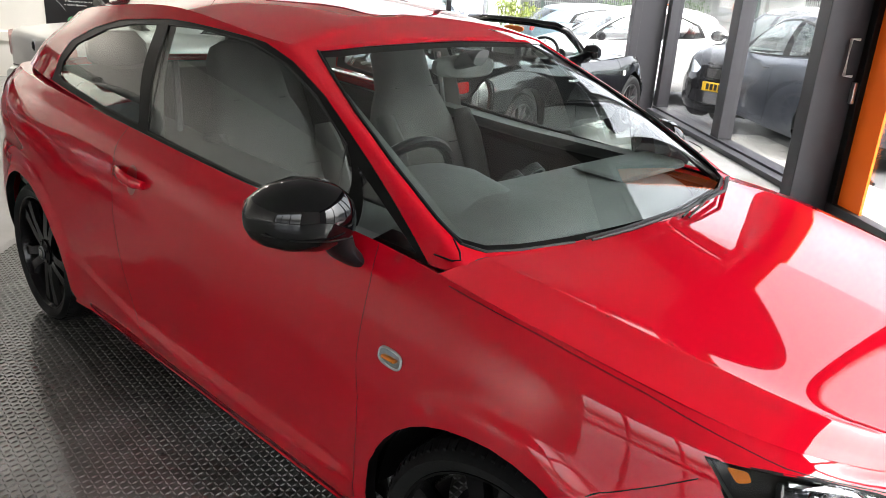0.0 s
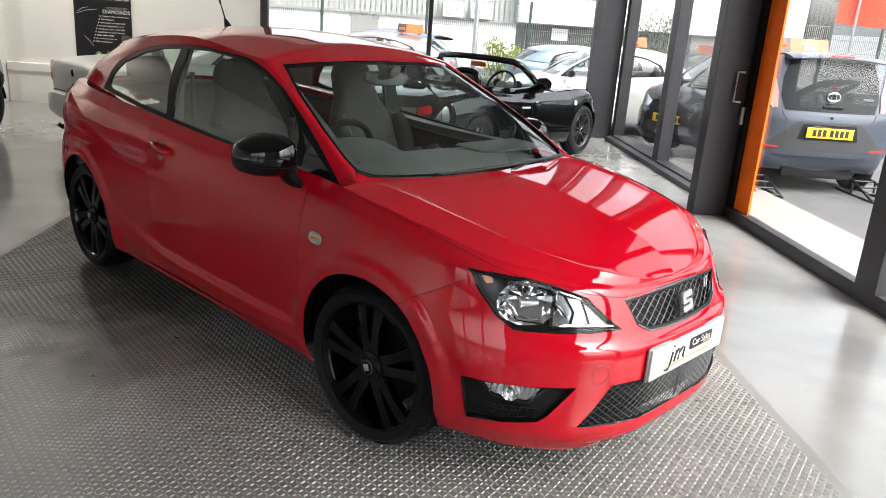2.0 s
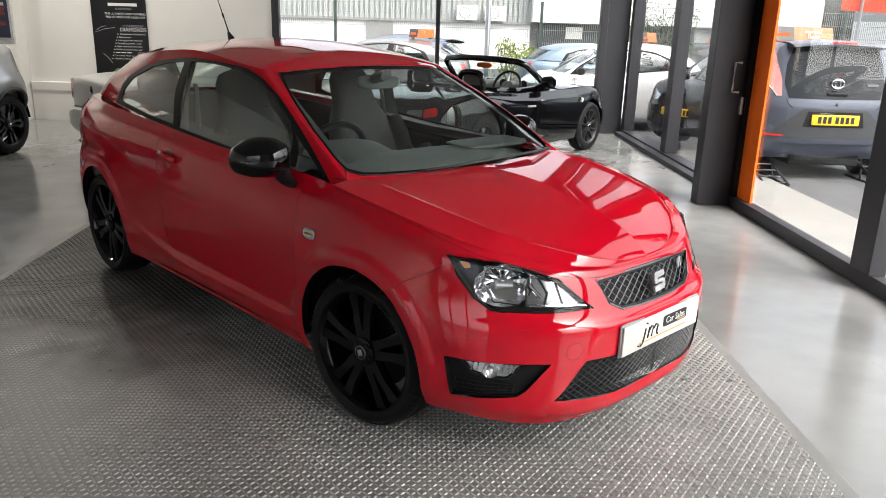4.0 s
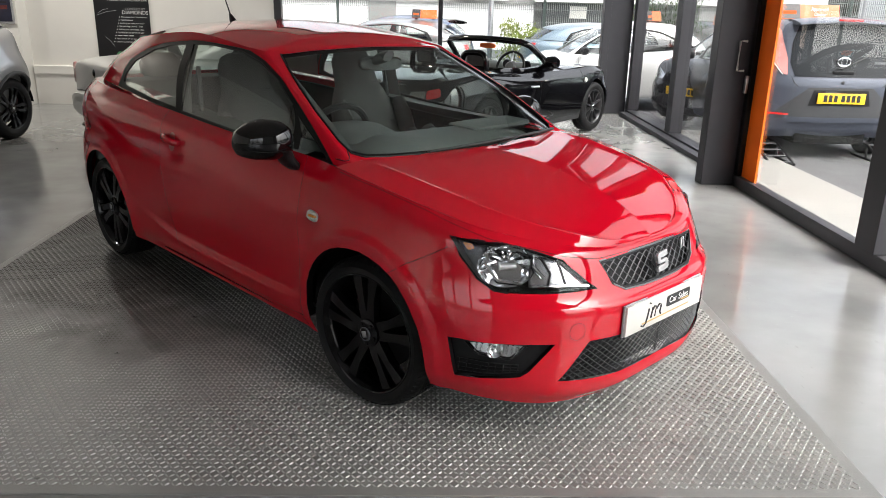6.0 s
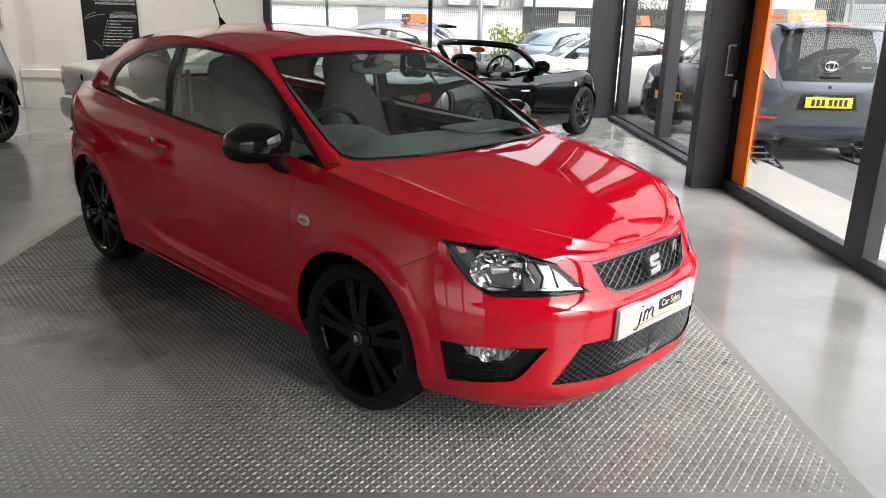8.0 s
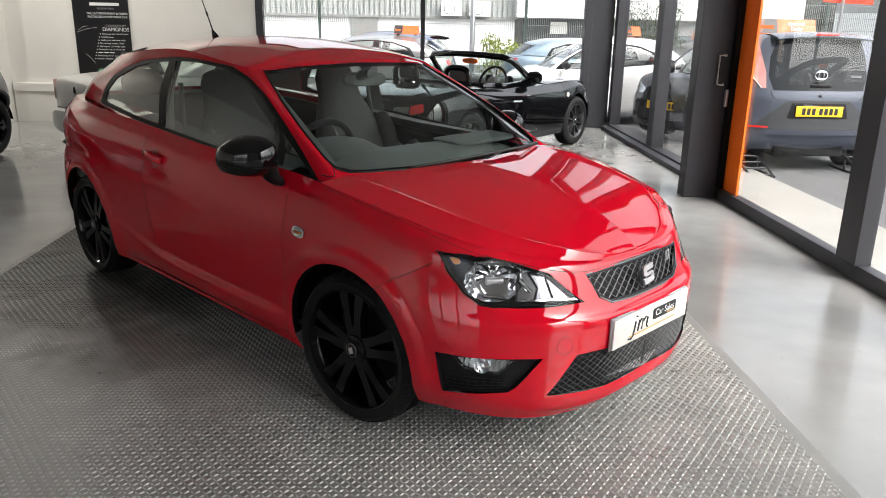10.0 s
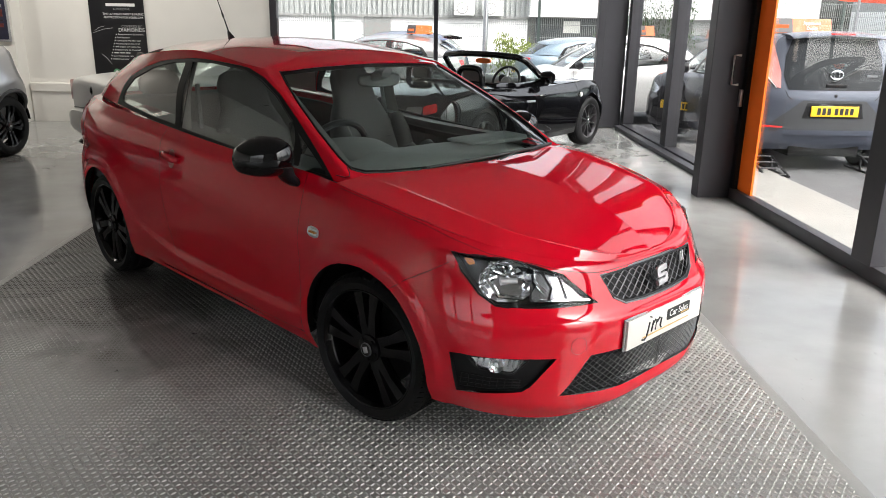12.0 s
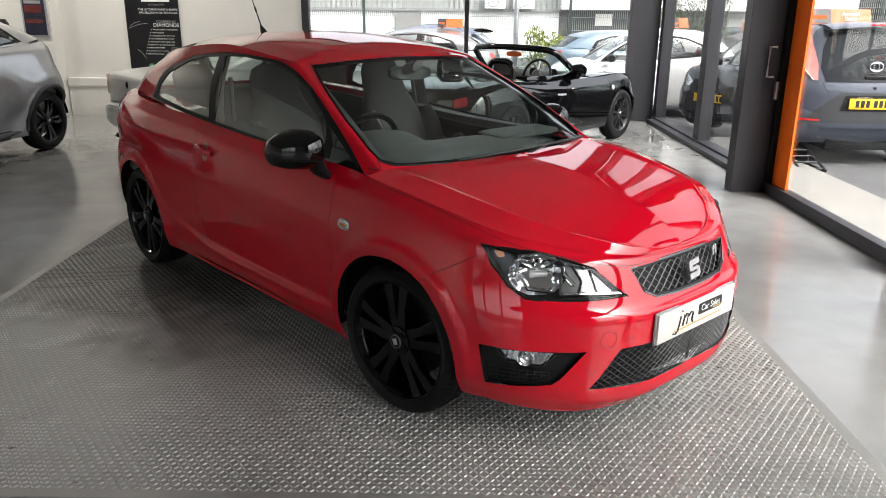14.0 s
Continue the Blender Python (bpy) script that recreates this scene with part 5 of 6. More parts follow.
def red_car(m):
    sp = hatch_spec()
    body, cabin, roof, hood = surfaces(sp)
    body = Folded(body, side_fold)
    car = thing("red_car", m, "glossy red three-door hatchback with black wheels and mirrors, on the mat", "car")
    side = sheet(0, 11, 0, 5, 0.07, 0.06)
    for x, rng in ((0, (2.6, 5.5)), (-2.469, (6.5, 9.6))):
        poly = arch(body, x, 0.306, sp["gap"], rng, 26)
        split(side, poly).free()
        lip = [p for p in poly if p[1] > 0][1:-1]
        both(lambda: edge_strip(lip, body, 0.0, -0.03, close=False), "arch_lip", UNDER, car)
        both(lambda: half_well(x, 0.306, sp["gap"] + 0.003, 0.45, 0.745), "wheel_well", UNDER, car)

    # openings in the nose
    grille = [(-0.2, 4.06), (.388, 4.04), (1.09, 3.84), (.92, 3.28), (.72, 3.06), (.35, 3.01), (-0.2, 3.0)]
    intake = [(-0.2, 1.86), (1.33, 1.85), (1.74, 1.14), (.8, 1.18), (-0.2, 1.2)]
    fog = [(3.02, 1.83), (2.91, 1.86), (1.80, 1.85), (2.11, 1.33), (2.21, 1.22), (2.95, 1.0)]
    lampo = [(3.103, 4.06), (2.82, 4.20), (2.52, 4.27), (2.086, 4.09), (1.687, 3.86), (1.19, 3.22), (2.42, 3.01), (2.57, 3.01), (2.77, 3.24), (2.97, 3.63)]
    for name, poly, deep in (("upper_grille", grille, 0.03), ("lower_grille", intake, 0.04)):
        g = split(side, poly)
        back = part(name, doubled(mapped(g, body, -deep)), BLACKPLASTIC, car, "black mesh " + name.replace("_", " "))
        part("surround", doubled(edge_strip(poly, body, 0.001, -deep - 0.004)), BLACKPLASTIC, back)
        inner = [(p[0], p[1]) for p in poly]
        part("mesh", lattice(body, inner, 0.15 if deep < 0.035 else 0.12, 0.25 if deep < 0.035 else 0.105, 0.0025, -deep * 0.3), MESHM if deep < 0.035 else DARKMESH, back)
    rim = [p for p in grille if p[0] >= 0]
    rim = [(0, 4.06)] + rim + [(0, 3.0)]
    bm = surf_tube(rim, body, 0.0038, 0.0, close=False)
    part("grille_trim", doubled(bm), LAMPGREY, car, "thin grey trim round the grille")
    part("grille_border", doubled(surf_tube([(q, w - 0.06 if w > 3.5 else w + 0.06) for q, w in rim], body, 0.008, -0.008, close=False)), BLACKPLASTIC, car, "black border inside the grille")
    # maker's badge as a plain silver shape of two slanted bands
    badge = new("badge")
    badge.parent = car
    badge.matrix_basis = pose(0.808, 0, 0.648, 0, -14, 0)
    sshape = [(-.048, -.058), (.036, -.050), (.048, -.036), (.048, .002), (.036, .012), (-.016, .008), (-.016, .019), (.048, .026), (.048, .058), (-.036, .050), (-.048, .036), (-.048, -.002), (-.036, -.012), (.016, -.008), (.016, -.019), (-.048, -.026)]
    part("emblem", prism([(y * 0.72, z * 0.64) for y, z in sshape], 0.0, 0.012, "x", bev=0.0015), BADGEM, badge, "chrome maker's emblem of two slanted hooks")
    wing = new("wing_badge")
    wing.parent = car
    wing.matrix_basis = pose(0.776, 0.195, 0.672, 0, -14, 14)
    for y0, tall in ((-.018, .036), (.006, .036)):
        part("bar", prism([(y0, -.018), (y0 + .012, -.018), (y0 + .018, .018), (y0 + .006, .018)], 0, .006, "x", bev=0.001), BADGEM, wing)
        part("cross_bar", prism([(y0 + .006, .012), (y0 + .024, .012), (y0 + .024, .018), (y0 + .006, .018)], 0.001, .0065, "x"), BADGEM, wing)

    # fog lamp pockets
    g = split(side, fog)
    flamp = [(2.86, 1.82), (2.12, 1.82), (2.33, 1.51), (2.73, 1.58)]
    low = [(2.95, 1.42), (2.20, 1.42), (2.23, 1.27), (2.90, 1.10)]
    for mir in (False, True):
        fix = (lambda b: flipped(b)) if mir else (lambda b: b)
        pocket = part("fog_pocket", fix(mapped(clone(g), body, -0.022)), BLACKPLASTIC, car, "black plastic fog lamp pocket")
        part("edge", fix(edge_strip(fog, body, 0.0005, -0.024)), BLACKPLASTIC, pocket)
        lm = part("fog_lamp", fix(mapped(split(clone(g), rounded(flamp, 3, 0.1)), body, -0.019)), LAMPCHROME, pocket, "clear fog lamp with bright reflector")
        part("bowl", fix(lathe([(0.030, -0.008), (0.022, 0.004), (0.012, 0.010), (0.0001, 0.012)], 20, m=Matrix.Translation(body.off(2.52, 1.70, -0.012)) @ pose(0, 0, 0, 0, 0, 128))), CHROME, lm)
        part("bulb", fix(lathe([(0.007, 0.0), (0.007, -0.014), (0.0001, -0.018)], 12, m=Matrix.Translation(body.off(2.52, 1.70, -0.010)) @ pose(0, 0, 0, 0, 0, 128))), SATIN, lm)
        for q in (2.72, 2.66, 2.36, 2.30, 2.24):
            part("flute", fix(tube([body.off(q, 1.80, -0.013), body.off(q + 0.02, 1.62, -0.013)], 0.0035, n=5)), LAMPIN, lm)
        part("lens", fix(mapped(split(clone(g), rounded(flamp, 3, 0.1)), body, -0.006)), LENS, lm)
        part("trim", fix(surf_tube(rounded(flamp, 3, 0.1), body, 0.004, -0.012)), BLACKPLASTIC, lm)
        bm = bmesh.new()
        for k in range(9):
            u = k / 8
            tube([body.off(2.93 - u * 0.68, 1.10 + u * 0.16, -0.014), body.off(2.93 - u * 0.68 - 0.02, 1.42, -0.014)], 0.0022, bm, 4)
        for k in range(4):
            w = k / 3
            tube([body.off(2.93, 1.12 + w * 0.3, -0.014), body.off(2.6, 1.18 + w * 0.24, -0.014), body.off(2.22, 1.27 + w * 0.15, -0.014)], 0.0022, bm, 4)
        part("mesh", fix(bm), BLACKPLASTIC, pocket)
    g.free()

    # headlamps
    g = split(side, lampo)
    for mir in (False, True):
        fix = (lambda b: flipped(b)) if mir else (lambda b: b)
        hl = part("headlamp", fix(mapped(clone(g), body, -0.055)), LAMPBLACK, car, "clear headlamp with black bezel and bright reflector")
        part("housing", fix(edge_strip(lampo, body, -0.002, -0.057)), LAMPBLACK, hl)
        refl = [(2.68, 4.02), (2.12, 3.97), (2.14, 3.28), (2.5, 3.22), (2.68, 3.55)]
        part("reflector", fix(mapped(split(clone(g), rounded(refl)), body, -0.050)), LAMPIN, hl, "grey main reflector")
        # a deep bowl of pressed facets round the bulb
        turn = Matrix.Translation(body.off(2.43, 3.62, -0.028)) @ pose(0, 0, 0, 0, 0, 131)
        bm = bmesh.new()
        rings = [[bm.verts.new(turn @ Vector((rr * math.cos(k * math.tau / 20) * 1.12, yy + (0.004 if k % 2 else 0), rr * math.sin(k * math.tau / 20) * 0.86))) for k in range(20)] for rr, yy in ((0.090, -0.012), (0.074, 0.004), (0.055, 0.016), (0.032, 0.024), (0.012, 0.027))]
        for a, b in zip(rings, rings[1:]):
            for k in range(20):
                bm.faces.new((a[k], b[k], b[(k + 1) % 20], a[(k + 1) % 20]))
        part("bowl", fix(bm), LAMPCHROME, hl, "bright faceted lamp bowl", smooth=False)
        part("bulb_shield", fix(tube([turn @ Vector((-0.03, -0.018, 0.004)), turn @ Vector((0.028, -0.022, 0.004))], [0.010, 0.014], n=14)), SATIN, hl)
        part("bulb_cap", fix(lathe([(0.013, 0.012), (0.014, -0.010), (0.0001, -0.014)], 16, m=turn)), LAMPCHROME, hl)
        cover = [(2.06, 3.97), (1.70, 3.87), (1.27, 3.32), (2.12, 3.22), (2.14, 3.58)]
        part("inner_reflector", fix(mapped(split(clone(g), cover), body, -0.030)), LAMPIN, hl, "smooth bright indicator reflector")
        part("divider", fix(edge_strip([(2.10, 3.98), (2.12, 3.6), (2.12, 3.24)], body, -0.012, -0.052, close=False)), LAMPBLACK, hl)
        # dark bars drawn in for the window bars mirrored in the reflector
        for line in ([(1.96, 3.90), (1.83, 3.55), (1.88, 3.28)], [(1.70, 3.80), (1.60, 3.30)]):
            part("reflected_bar", fix(surf_tube(line, body, 0.004, -0.027, close=False)), LAMPBLACK, hl)
        amb = [(3.0, 3.98), (2.88, 4.03), (2.85, 3.86), (2.93, 3.78)]
        part("indicator", fix(mapped(split(clone(g), rounded(amb)), body, -0.03)), AMBER, hl, "amber indicator bulb behind the lens")
        for line in ([(2.67, 4.01), (2.69, 3.58), (2.54, 3.25), (2.23, 3.27)], [(2.08, 3.96), (2.09, 3.68), (1.94, 3.45)], [(2.67, 4.03), (2.3, 4.06), (2.08, 3.98), (1.75, 3.86)], [(2.1, 3.24), (1.71, 3.30), (1.26, 3.30)]):
            part("light_bar", fix(surf_tube(line, body, 0.0065, -0.014, close=False)), LAMPCHROME, hl, "bright light guide")
        part("lens", fix(mapped(clone(g), body, 0.0)), LENS, hl)
        part("rim", fix(surf_tube(lampo, body, 0.0035, -0.001)), GASKET, hl)
    g.free()

    # doors, wings, bumper, rear
    door_poly = [(4.985, 5.2), (4.94, 3.98), (4.92, 2.5), (4.97, .72), (6.5, .72), (6.74, 1.5), (6.80, 2.4), (6.86, 5.2)]
    wing_poly = [(3.0, 5.1), (3.03, 4.4), (3.109, 3.78), (3.75, 2.4), (5.3, -0.1), (5.3, 5.1)]
    dg, wg = split(side, door_poly), split(side, wing_poly)
    doors = both(lambda: mapped(clone(dg), body), "door", RED, car)
    both(lambda: mapped(clone(wg), body), "front_wing", RED, car)
    dg.free(), wg.free()
    nose, tail = bmesh.new(), bmesh.new()
    for keep, out in ((lambda s: s < 4.2, nose), (lambda s: s >= 4.2, tail)):
        table = {}
        for f in side.faces:
            if keep(f.calc_center_median().x):
                for v in f.verts:
                    if v not in table:
                        table[v] = out.verts.new(v.co)
                out.faces.new([table[v] for v in f.verts])
    side.free()
    part("front_bumper", doubled(mapped(nose, body)), RED, car)
    part("rear_body", doubled(mapped(tail, body)), RED, car)
    part("bonnet", doubled(mapped(sheet(0, 7, 0, 4, 0.08, 0.04), hood, 0.0004)), RED, car)
    part("roof_panel", doubled(mapped(sheet(0, 8, 0, 3, 0.1, 0.12), roof)), RED, car)
    inner = sheet(0, 11, 0, 5, 0.2, 0.25)
    for x, rng in ((0, (2.6, 5.5)), (-2.469, (6.5, 9.6))):
        split(inner, arch(body, x, 0.306, sp["gap"] + 0.01, rng, 16)).free()
    part("inner_shell", doubled(mapped(inner, body, -0.075)), UNDER, car)
    for q0, q1, name, material in ((4.4, 5.03, "cowl_panel", RED), (5.03, 7.25, "waist_lining", CABIN), (7.25, 11, "waist_panel", RED)):
        bm = bmesh.new()
        edge = [body.at(q, 5) for q in np.linspace(q0, q1, 40)]
        a = [bm.verts.new(p) for p in edge]
        b = [bm.verts.new((x - 0.02, y * 0.94, z - 0.02) if q0 < 4.5 else (x * 0.985 - 0.03, y * 0.80, z + 0.015)) for x, y, z in edge]
        for i in range(len(edge) - 1):
            bm.faces.new((a[i], a[i + 1], b[i + 1], b[i]))
        if q0 < 4.5:
            part(name, flipped(clone(bm)), material, car), part(name, bm, material, car)
        else:
            part(name, doubled(bm), material, car)
    lines = [[(4.985, 4.98), (4.94, 3.98), (4.92, 2.5), (4.97, .72), (6.5, .72), (6.74, 1.5), (6.80, 2.4), (6.86, 4.98)],
             [(3.109, 3.74), (3.35, 3.28), (3.62, 2.70)], [(9.0, 4.9), (9.02, 3.0), (9.0, 2.3), (8.72, 1.9)], [(9.0, 2.6), (10, 2.6), (11, 2.6)]]
    seam_parts("shut_line", body, lines, car)
    seam_parts("bonnet_gap", body, [[(4.45, 4.86), (3.87, 4.88), (3.39, 4.84), (2.95, 4.60), (2.70, 4.40), (2.52, 4.34), (2.086, 4.17), (1.687, 3.99), (1.3, 3.94), (1.09, 3.93), (.388, 4.12), (0, 4.14)]], car, 0.0016, -0.0010)
    both(lambda: surf_tube([(1.518 + 0.105 * math.cos(a), 2.063 + 0.16 * math.sin(a)) for a in np.linspace(0, math.tau, 20, endpoint=False)], body, 0.0012, 0.0), "towing_cap", DARKRED, car)

    # glasshouse
    cab = sheet(0, 8, 0, 2, 0.06, 0.06)
    both(lambda: tube([cabin.off(q, w, 0.0004) for q, w in ((2.25, .19), (2.38, .12), (2.55, .095), (2.72, .10), (2.87, .12))], 0.0022, n=5), "pillar_seam", GASKET, car)
    glassline = [(5.02, .03), (4.99, .7), (4.93, 1.14), (4.72, 1.5), (4.42, 1.74), (3.98, 1.81), (3.5, 1.92), (3.08, 1.93), (2.86, 1.78), (2.73, 1.45), (2.82, .90), (2.95, -0.05)]
    quarter = [(4.93, .25), (4.915, .62), (4.82, 1.10), (4.56, 1.52), (4.3, 1.665), (4.075, 1.70), (4.09, .11), (4.40, .10), (4.84, .15)]
    wind = [(3.965, 1.73), (3.68, 1.81), (3.26, 1.855), (3.0, 1.72), (2.90, 1.42), (2.95, .976), (3.30, .06), (3.6, .05), (4.03, .075)]
    tri = [(2.985, .78), (3.0, .07), (3.22, .07)]
    fill = split(cab, glassline)
    for mir in (False, True):
        fix = (lambda b: flipped(b)) if mir else (lambda b: b)
        fr = clone(fill)
        panes = [(n, split(fr, p)) for n, p in (("quarter_window", quarter), ("side_window", wind), ("corner_window", tri))]
        part("window_surround", fix(mapped(fr, cabin, -0.002)), GASKET, car, "matt black window surround")
        for n, b in panes:
            part(n, fix(mapped(b, cabin, -0.005)), DARKGLASS, car, "tinted side glass")
        for p in (quarter, wind):
            part("window_seal", fix(surf_tube(p, cabin, 0.004, -0.003)), BLACKM, car)
    fill.free()
    ws, rw = [(-0.2, .01), (1.04, .012), (1.59, .02), (1.92, .04), (2.16, .13), (2.285, .36), (2.30, .85), (2.20, 1.3), (2.06, 1.7), (1.97, 1.95), (-0.2, 1.97)], [(6.5, .1), (8.2, .1), (8.2, 1.9), (6.5, 1.9)]
    g = split(cab, ws)
    frit = clone(g)
    clear = split(frit, [(-0.2, .06), (1.0, .065), (1.55, .07), (1.86, .09), (2.09, .17), (2.225, .38), (2.235, .85), (2.14, 1.3), (2.0, 1.7), (1.93, 1.88), (-0.2, 1.90)])
    part("windscreen", doubled(mapped(clear, cabin, -0.002)), CARGLASS, car, "clear laminated windscreen")
    part("windscreen_border", doubled(mapped(frit, cabin, -0.002)), GLOSSBLACK, car, "black printed glass border")
    g.free()
    part("rear_window", doubled(mapped(split(cab, rw), cabin, -0.002)), CARGLASS, car)
    part("pillar_lining", doubled(mapped(clone(cab), cabin, -0.013)), CABIN, car, "black inner lining of the pillars")
    part("roof_pillar", doubled(mapped(cab, cabin)), RED, car)
    both(lambda: surf_tube([p for p in ws if p[0] > 0], cabin, 0.004, 0.0, close=False), "screen_seal", BLACKM, car)
    both(lambda: surf_tube([p for p in ws if p[0] > 2.0], cabin, 0.005, 0.001, close=False), "screen_moulding", GASKET, car, "black rubber moulding beside the windscreen")
    # spoiler, tail lamps, aerial
    tl = [(8.75, 4.6), (9.6, 4.5), (9.65, 3.2), (9.15, 3.1)]
    both(lambda: mapped(split(sheet(8.4, 10, 3, 5, 0.1, 0.12), rounded(tl)), body, 0.005), "tail_lamp", REDLENS, car, "red tail lamp lens")
    aerial = part("aerial", solid_loft([oval((-2.25, 0, 1.395), Vector((1, 0, 0)), Vector((0, 1, 0)), 0.036, 0.018, 12), oval((-2.262, 0, 1.412), Vector((1, 0, 0)), Vector((0, 1, 0)), 0.028, 0.013, 12), oval((-2.285, 0, 1.437), Vector((1, 0, 0)), Vector((0, 1, 0)), 0.008, 0.007, 12)]), BLACKM, car, "black whip aerial on the roof")
    part("whip", tube([(-2.28, 0, 1.43), (-2.34, 0, 1.53), (-2.51, 0, 1.80)], [0.005, 0.0035, 0.002], n=6), BLACKM, aerial)
    part("ball", tube([(-2.335, 0, 1.52), (-2.35, 0, 1.546)], 0.006, n=8), BLACKM, aerial)

    # handle, side repeater, mirrors
    for mir in (0, 1):
        fix = (lambda b: flipped(b)) if mir else (lambda b: b)
        c = [(6.62 + 0.055 * math.cos(a), 3.66 + 0.27 * math.sin(a)) for a in np.linspace(0, math.tau, 24, endpoint=False)]
        # flat patch: the shade in the cup is put into a darker red
        cup = part("handle_cup", fix(mapped(split(sheet(6.4, 6.85, 3.2, 4.1, 0.03, 0.06), c), body, 0.0015)), DARKRED, doors[mir], "darker red patch painted as the shaded cup behind the handle")
        bar = [body.off(s, v, d) for s, v, d in ((6.755, 3.70, 0.004), (6.72, 3.70, 0.024), (6.62, 3.69, 0.034), (6.53, 3.68, 0.03), (6.49, 3.67, 0.004))]
        part("door_handle", fix(solid_loft([oval(Vector(p), Vector((0, 0, 1)), Vector((0, 1, 0)), h, 0.011, 10) for p, h in zip(bar, (0.015, 0.020, 0.021, 0.019, 0.014))])), RED, doors[mir])
        c = [(4.69 + 0.085 * math.copysign(abs(math.cos(a)) ** 0.7, math.cos(a)), 3.20 + 0.115 * math.copysign(abs(math.sin(a)) ** 0.7, math.sin(a))) for a in np.linspace(0, math.tau, 24, endpoint=False)]
        rp = part("side_repeater", fix(mapped(split(sheet(4.5, 4.9, 2.9, 3.5, 0.03, 0.05), c), body, 0.004)), LAMPIN, car, "clear side indicator lens with amber bulb")
        part("cover", fix(mapped(split(sheet(4.5, 4.9, 2.9, 3.5, 0.03, 0.05), c), body, 0.011)), LENS, rp)
        part("rim", fix(surf_tube(c, body, 0.003, 0.003)), SATIN, rp)
        part("bulb", fix(tube([body.off(4.74, 3.19, 0.007), body.off(4.65, 3.2, 0.007)], 0.0045)), AMBER, rp)
        X, Z, Y = Vector((1, 0, 0)), Vector((0, 0, 1)), Vector((0, 1, 0))
        mr = new("door_mirror")
        mr.parent = car
        mr["label"] = "gloss black door mirror on a short arm"
        sg = -1 if mir == 0 else 1
        rings = []
        for y, x, z, rx, rz in ((0.745, -0.50, 0.985, 0.02, 0.03), (0.765, -0.50, 0.99, 0.065, 0.062), (0.80, -0.505, 0.997, 0.095, 0.078), (0.855, -0.515, 1.0, 0.102, 0.082), (0.905, -0.535, 0.995, 0.092, 0.072), (0.94, -0.555, 0.988, 0.066, 0.052), (0.957, -0.57, 0.984, 0.02, 0.02)):
            rings.append(oval((x - 0.05 * mir, sg * (y - 0.05 * mir), z - 0.02 * mir), X, Z, rx, rz, 20, 2.3))
        part("housing", solid_loft(rings), GLOSSBLACK, mr)
        part("mirror_glass", solid_loft([oval((-0.60, sg * 0.845, 0.995), Y, Z, 0.075, 0.055, 16, 2.6), oval((-0.615, sg * 0.845, 0.995), Y, Z, 0.07, 0.05, 16, 2.6)]), CHROME, mr)
        part("cap_line", tube([(x, sg * y, z) for x, y, z in ((-0.405, 0.80, 0.965), (-0.415, 0.86, 0.965), (-0.45, 0.91, 0.965), (-0.52, 0.955, 0.97))], 0.002, n=5), GASKET, mr)
        part("arm", solid_loft([oval((-0.475, sg * 0.735, 0.875), X, Y, 0.05, 0.03, 14), oval((-0.475, sg * 0.76, 0.895), X, Y, 0.05, 0.035, 14), oval((-0.475, sg * 0.785, 0.925), X, Y, 0.045, 0.036, 14), oval((-0.475, sg * 0.81, 0.96), X, Y, 0.06, 0.045, 14)]), BLACKPLASTIC, mr)

    # number plate with a dealer's device drawn as plain shapes
    plate = part("number_plate", box((0.842, -0.26, 0.428), (0.852, 0.26, 0.540), 0.002), PLATEW, car, "white plate with a dealer's device")
    part("plate_edge", box((0.835, -0.265, 0.423), (0.8425, 0.265, 0.545), 0.002), INKG, plate)
    fx = 0.853
    part("panel", prism(rounded([(0.0, 0.476), (0.0, 0.52), (0.165, 0.52), (0.165, 0.476)], 4, 0.12), fx, fx + 0.001, "x"), INKB, plate)
    text("lettering", "Car Sales", 0.036, INKW, Matrix.Translation((fx + 0.002, 0.083, 0.499)) @ pose(0, 0, 0, 90, 0, 90), plate, 0.001)
    part("line", prism([(-0.16, 0.449), (0.165, 0.452), (0.165, 0.456), (-0.16, 0.455)], fx, fx + 0.001, "x"), GOLD, plate)
    strokes = ([(-.120, .503), (-.128, .470), (-.136, .450), (-.150, .441), (-.165, .446)],
               [(-.104, .462), (-.094, .503)], [(-.096, .490), (-.082, .504), (-.070, .500), (-.078, .462)], [(-.068, .490), (-.052, .504), (-.038, .499), (-.044, .470), (-.036, .461)])
    for line in strokes:
        part("stroke", tube([(fx + 0.0004, y, z) for y, z in line], 0.0034, n=6), INKB, plate)
    part("dot", tube([(fx + 0.0004, -.116, .520), (fx + 0.0004, -.114, .524)], 0.005, n=8), INKB, plate)
    part("address_bar", prism([(0.10, 0.480), (0.10, 0.485), (0.158, 0.485), (0.158, 0.480)], fx + 0.001, fx + 0.002, "x"), GOLD, plate)

    # wipers
    for pts in ([(-.105, -.34, .950), (-.085, -.20, .955), (-.075, .05, .962), (-.13, .36, .955)], [(-.06, .05, .945), (-.09, .2, .962), (-.11, .36, .960), (-.20, .58, .945)]):
        w = part("wiper", tube([(x + 0.012, y, z + 0.006) for x, y, z in pts], [0.003, 0.005, 0.006, 0.008], n=6), BLACKM, car, "black windscreen wiper")
        part("blade", tube([(x - 0.006, y, z + 0.004) for x, y, z in pts], 0.004, n=4), GASKET, w)
    part("scuttle", solid_loft([oval((-.10 - .31 * y * y, y, .915), Vector((1, 0, -0.2)), Vector((0, 0, 1)), .05, .012, 8) for y in np.linspace(-.6, .6, 11)]), BLACKPLASTIC, car)

    # cabin
    front_seat(car, -0.36, SEATM), front_seat(car, 0.36, SEATM)
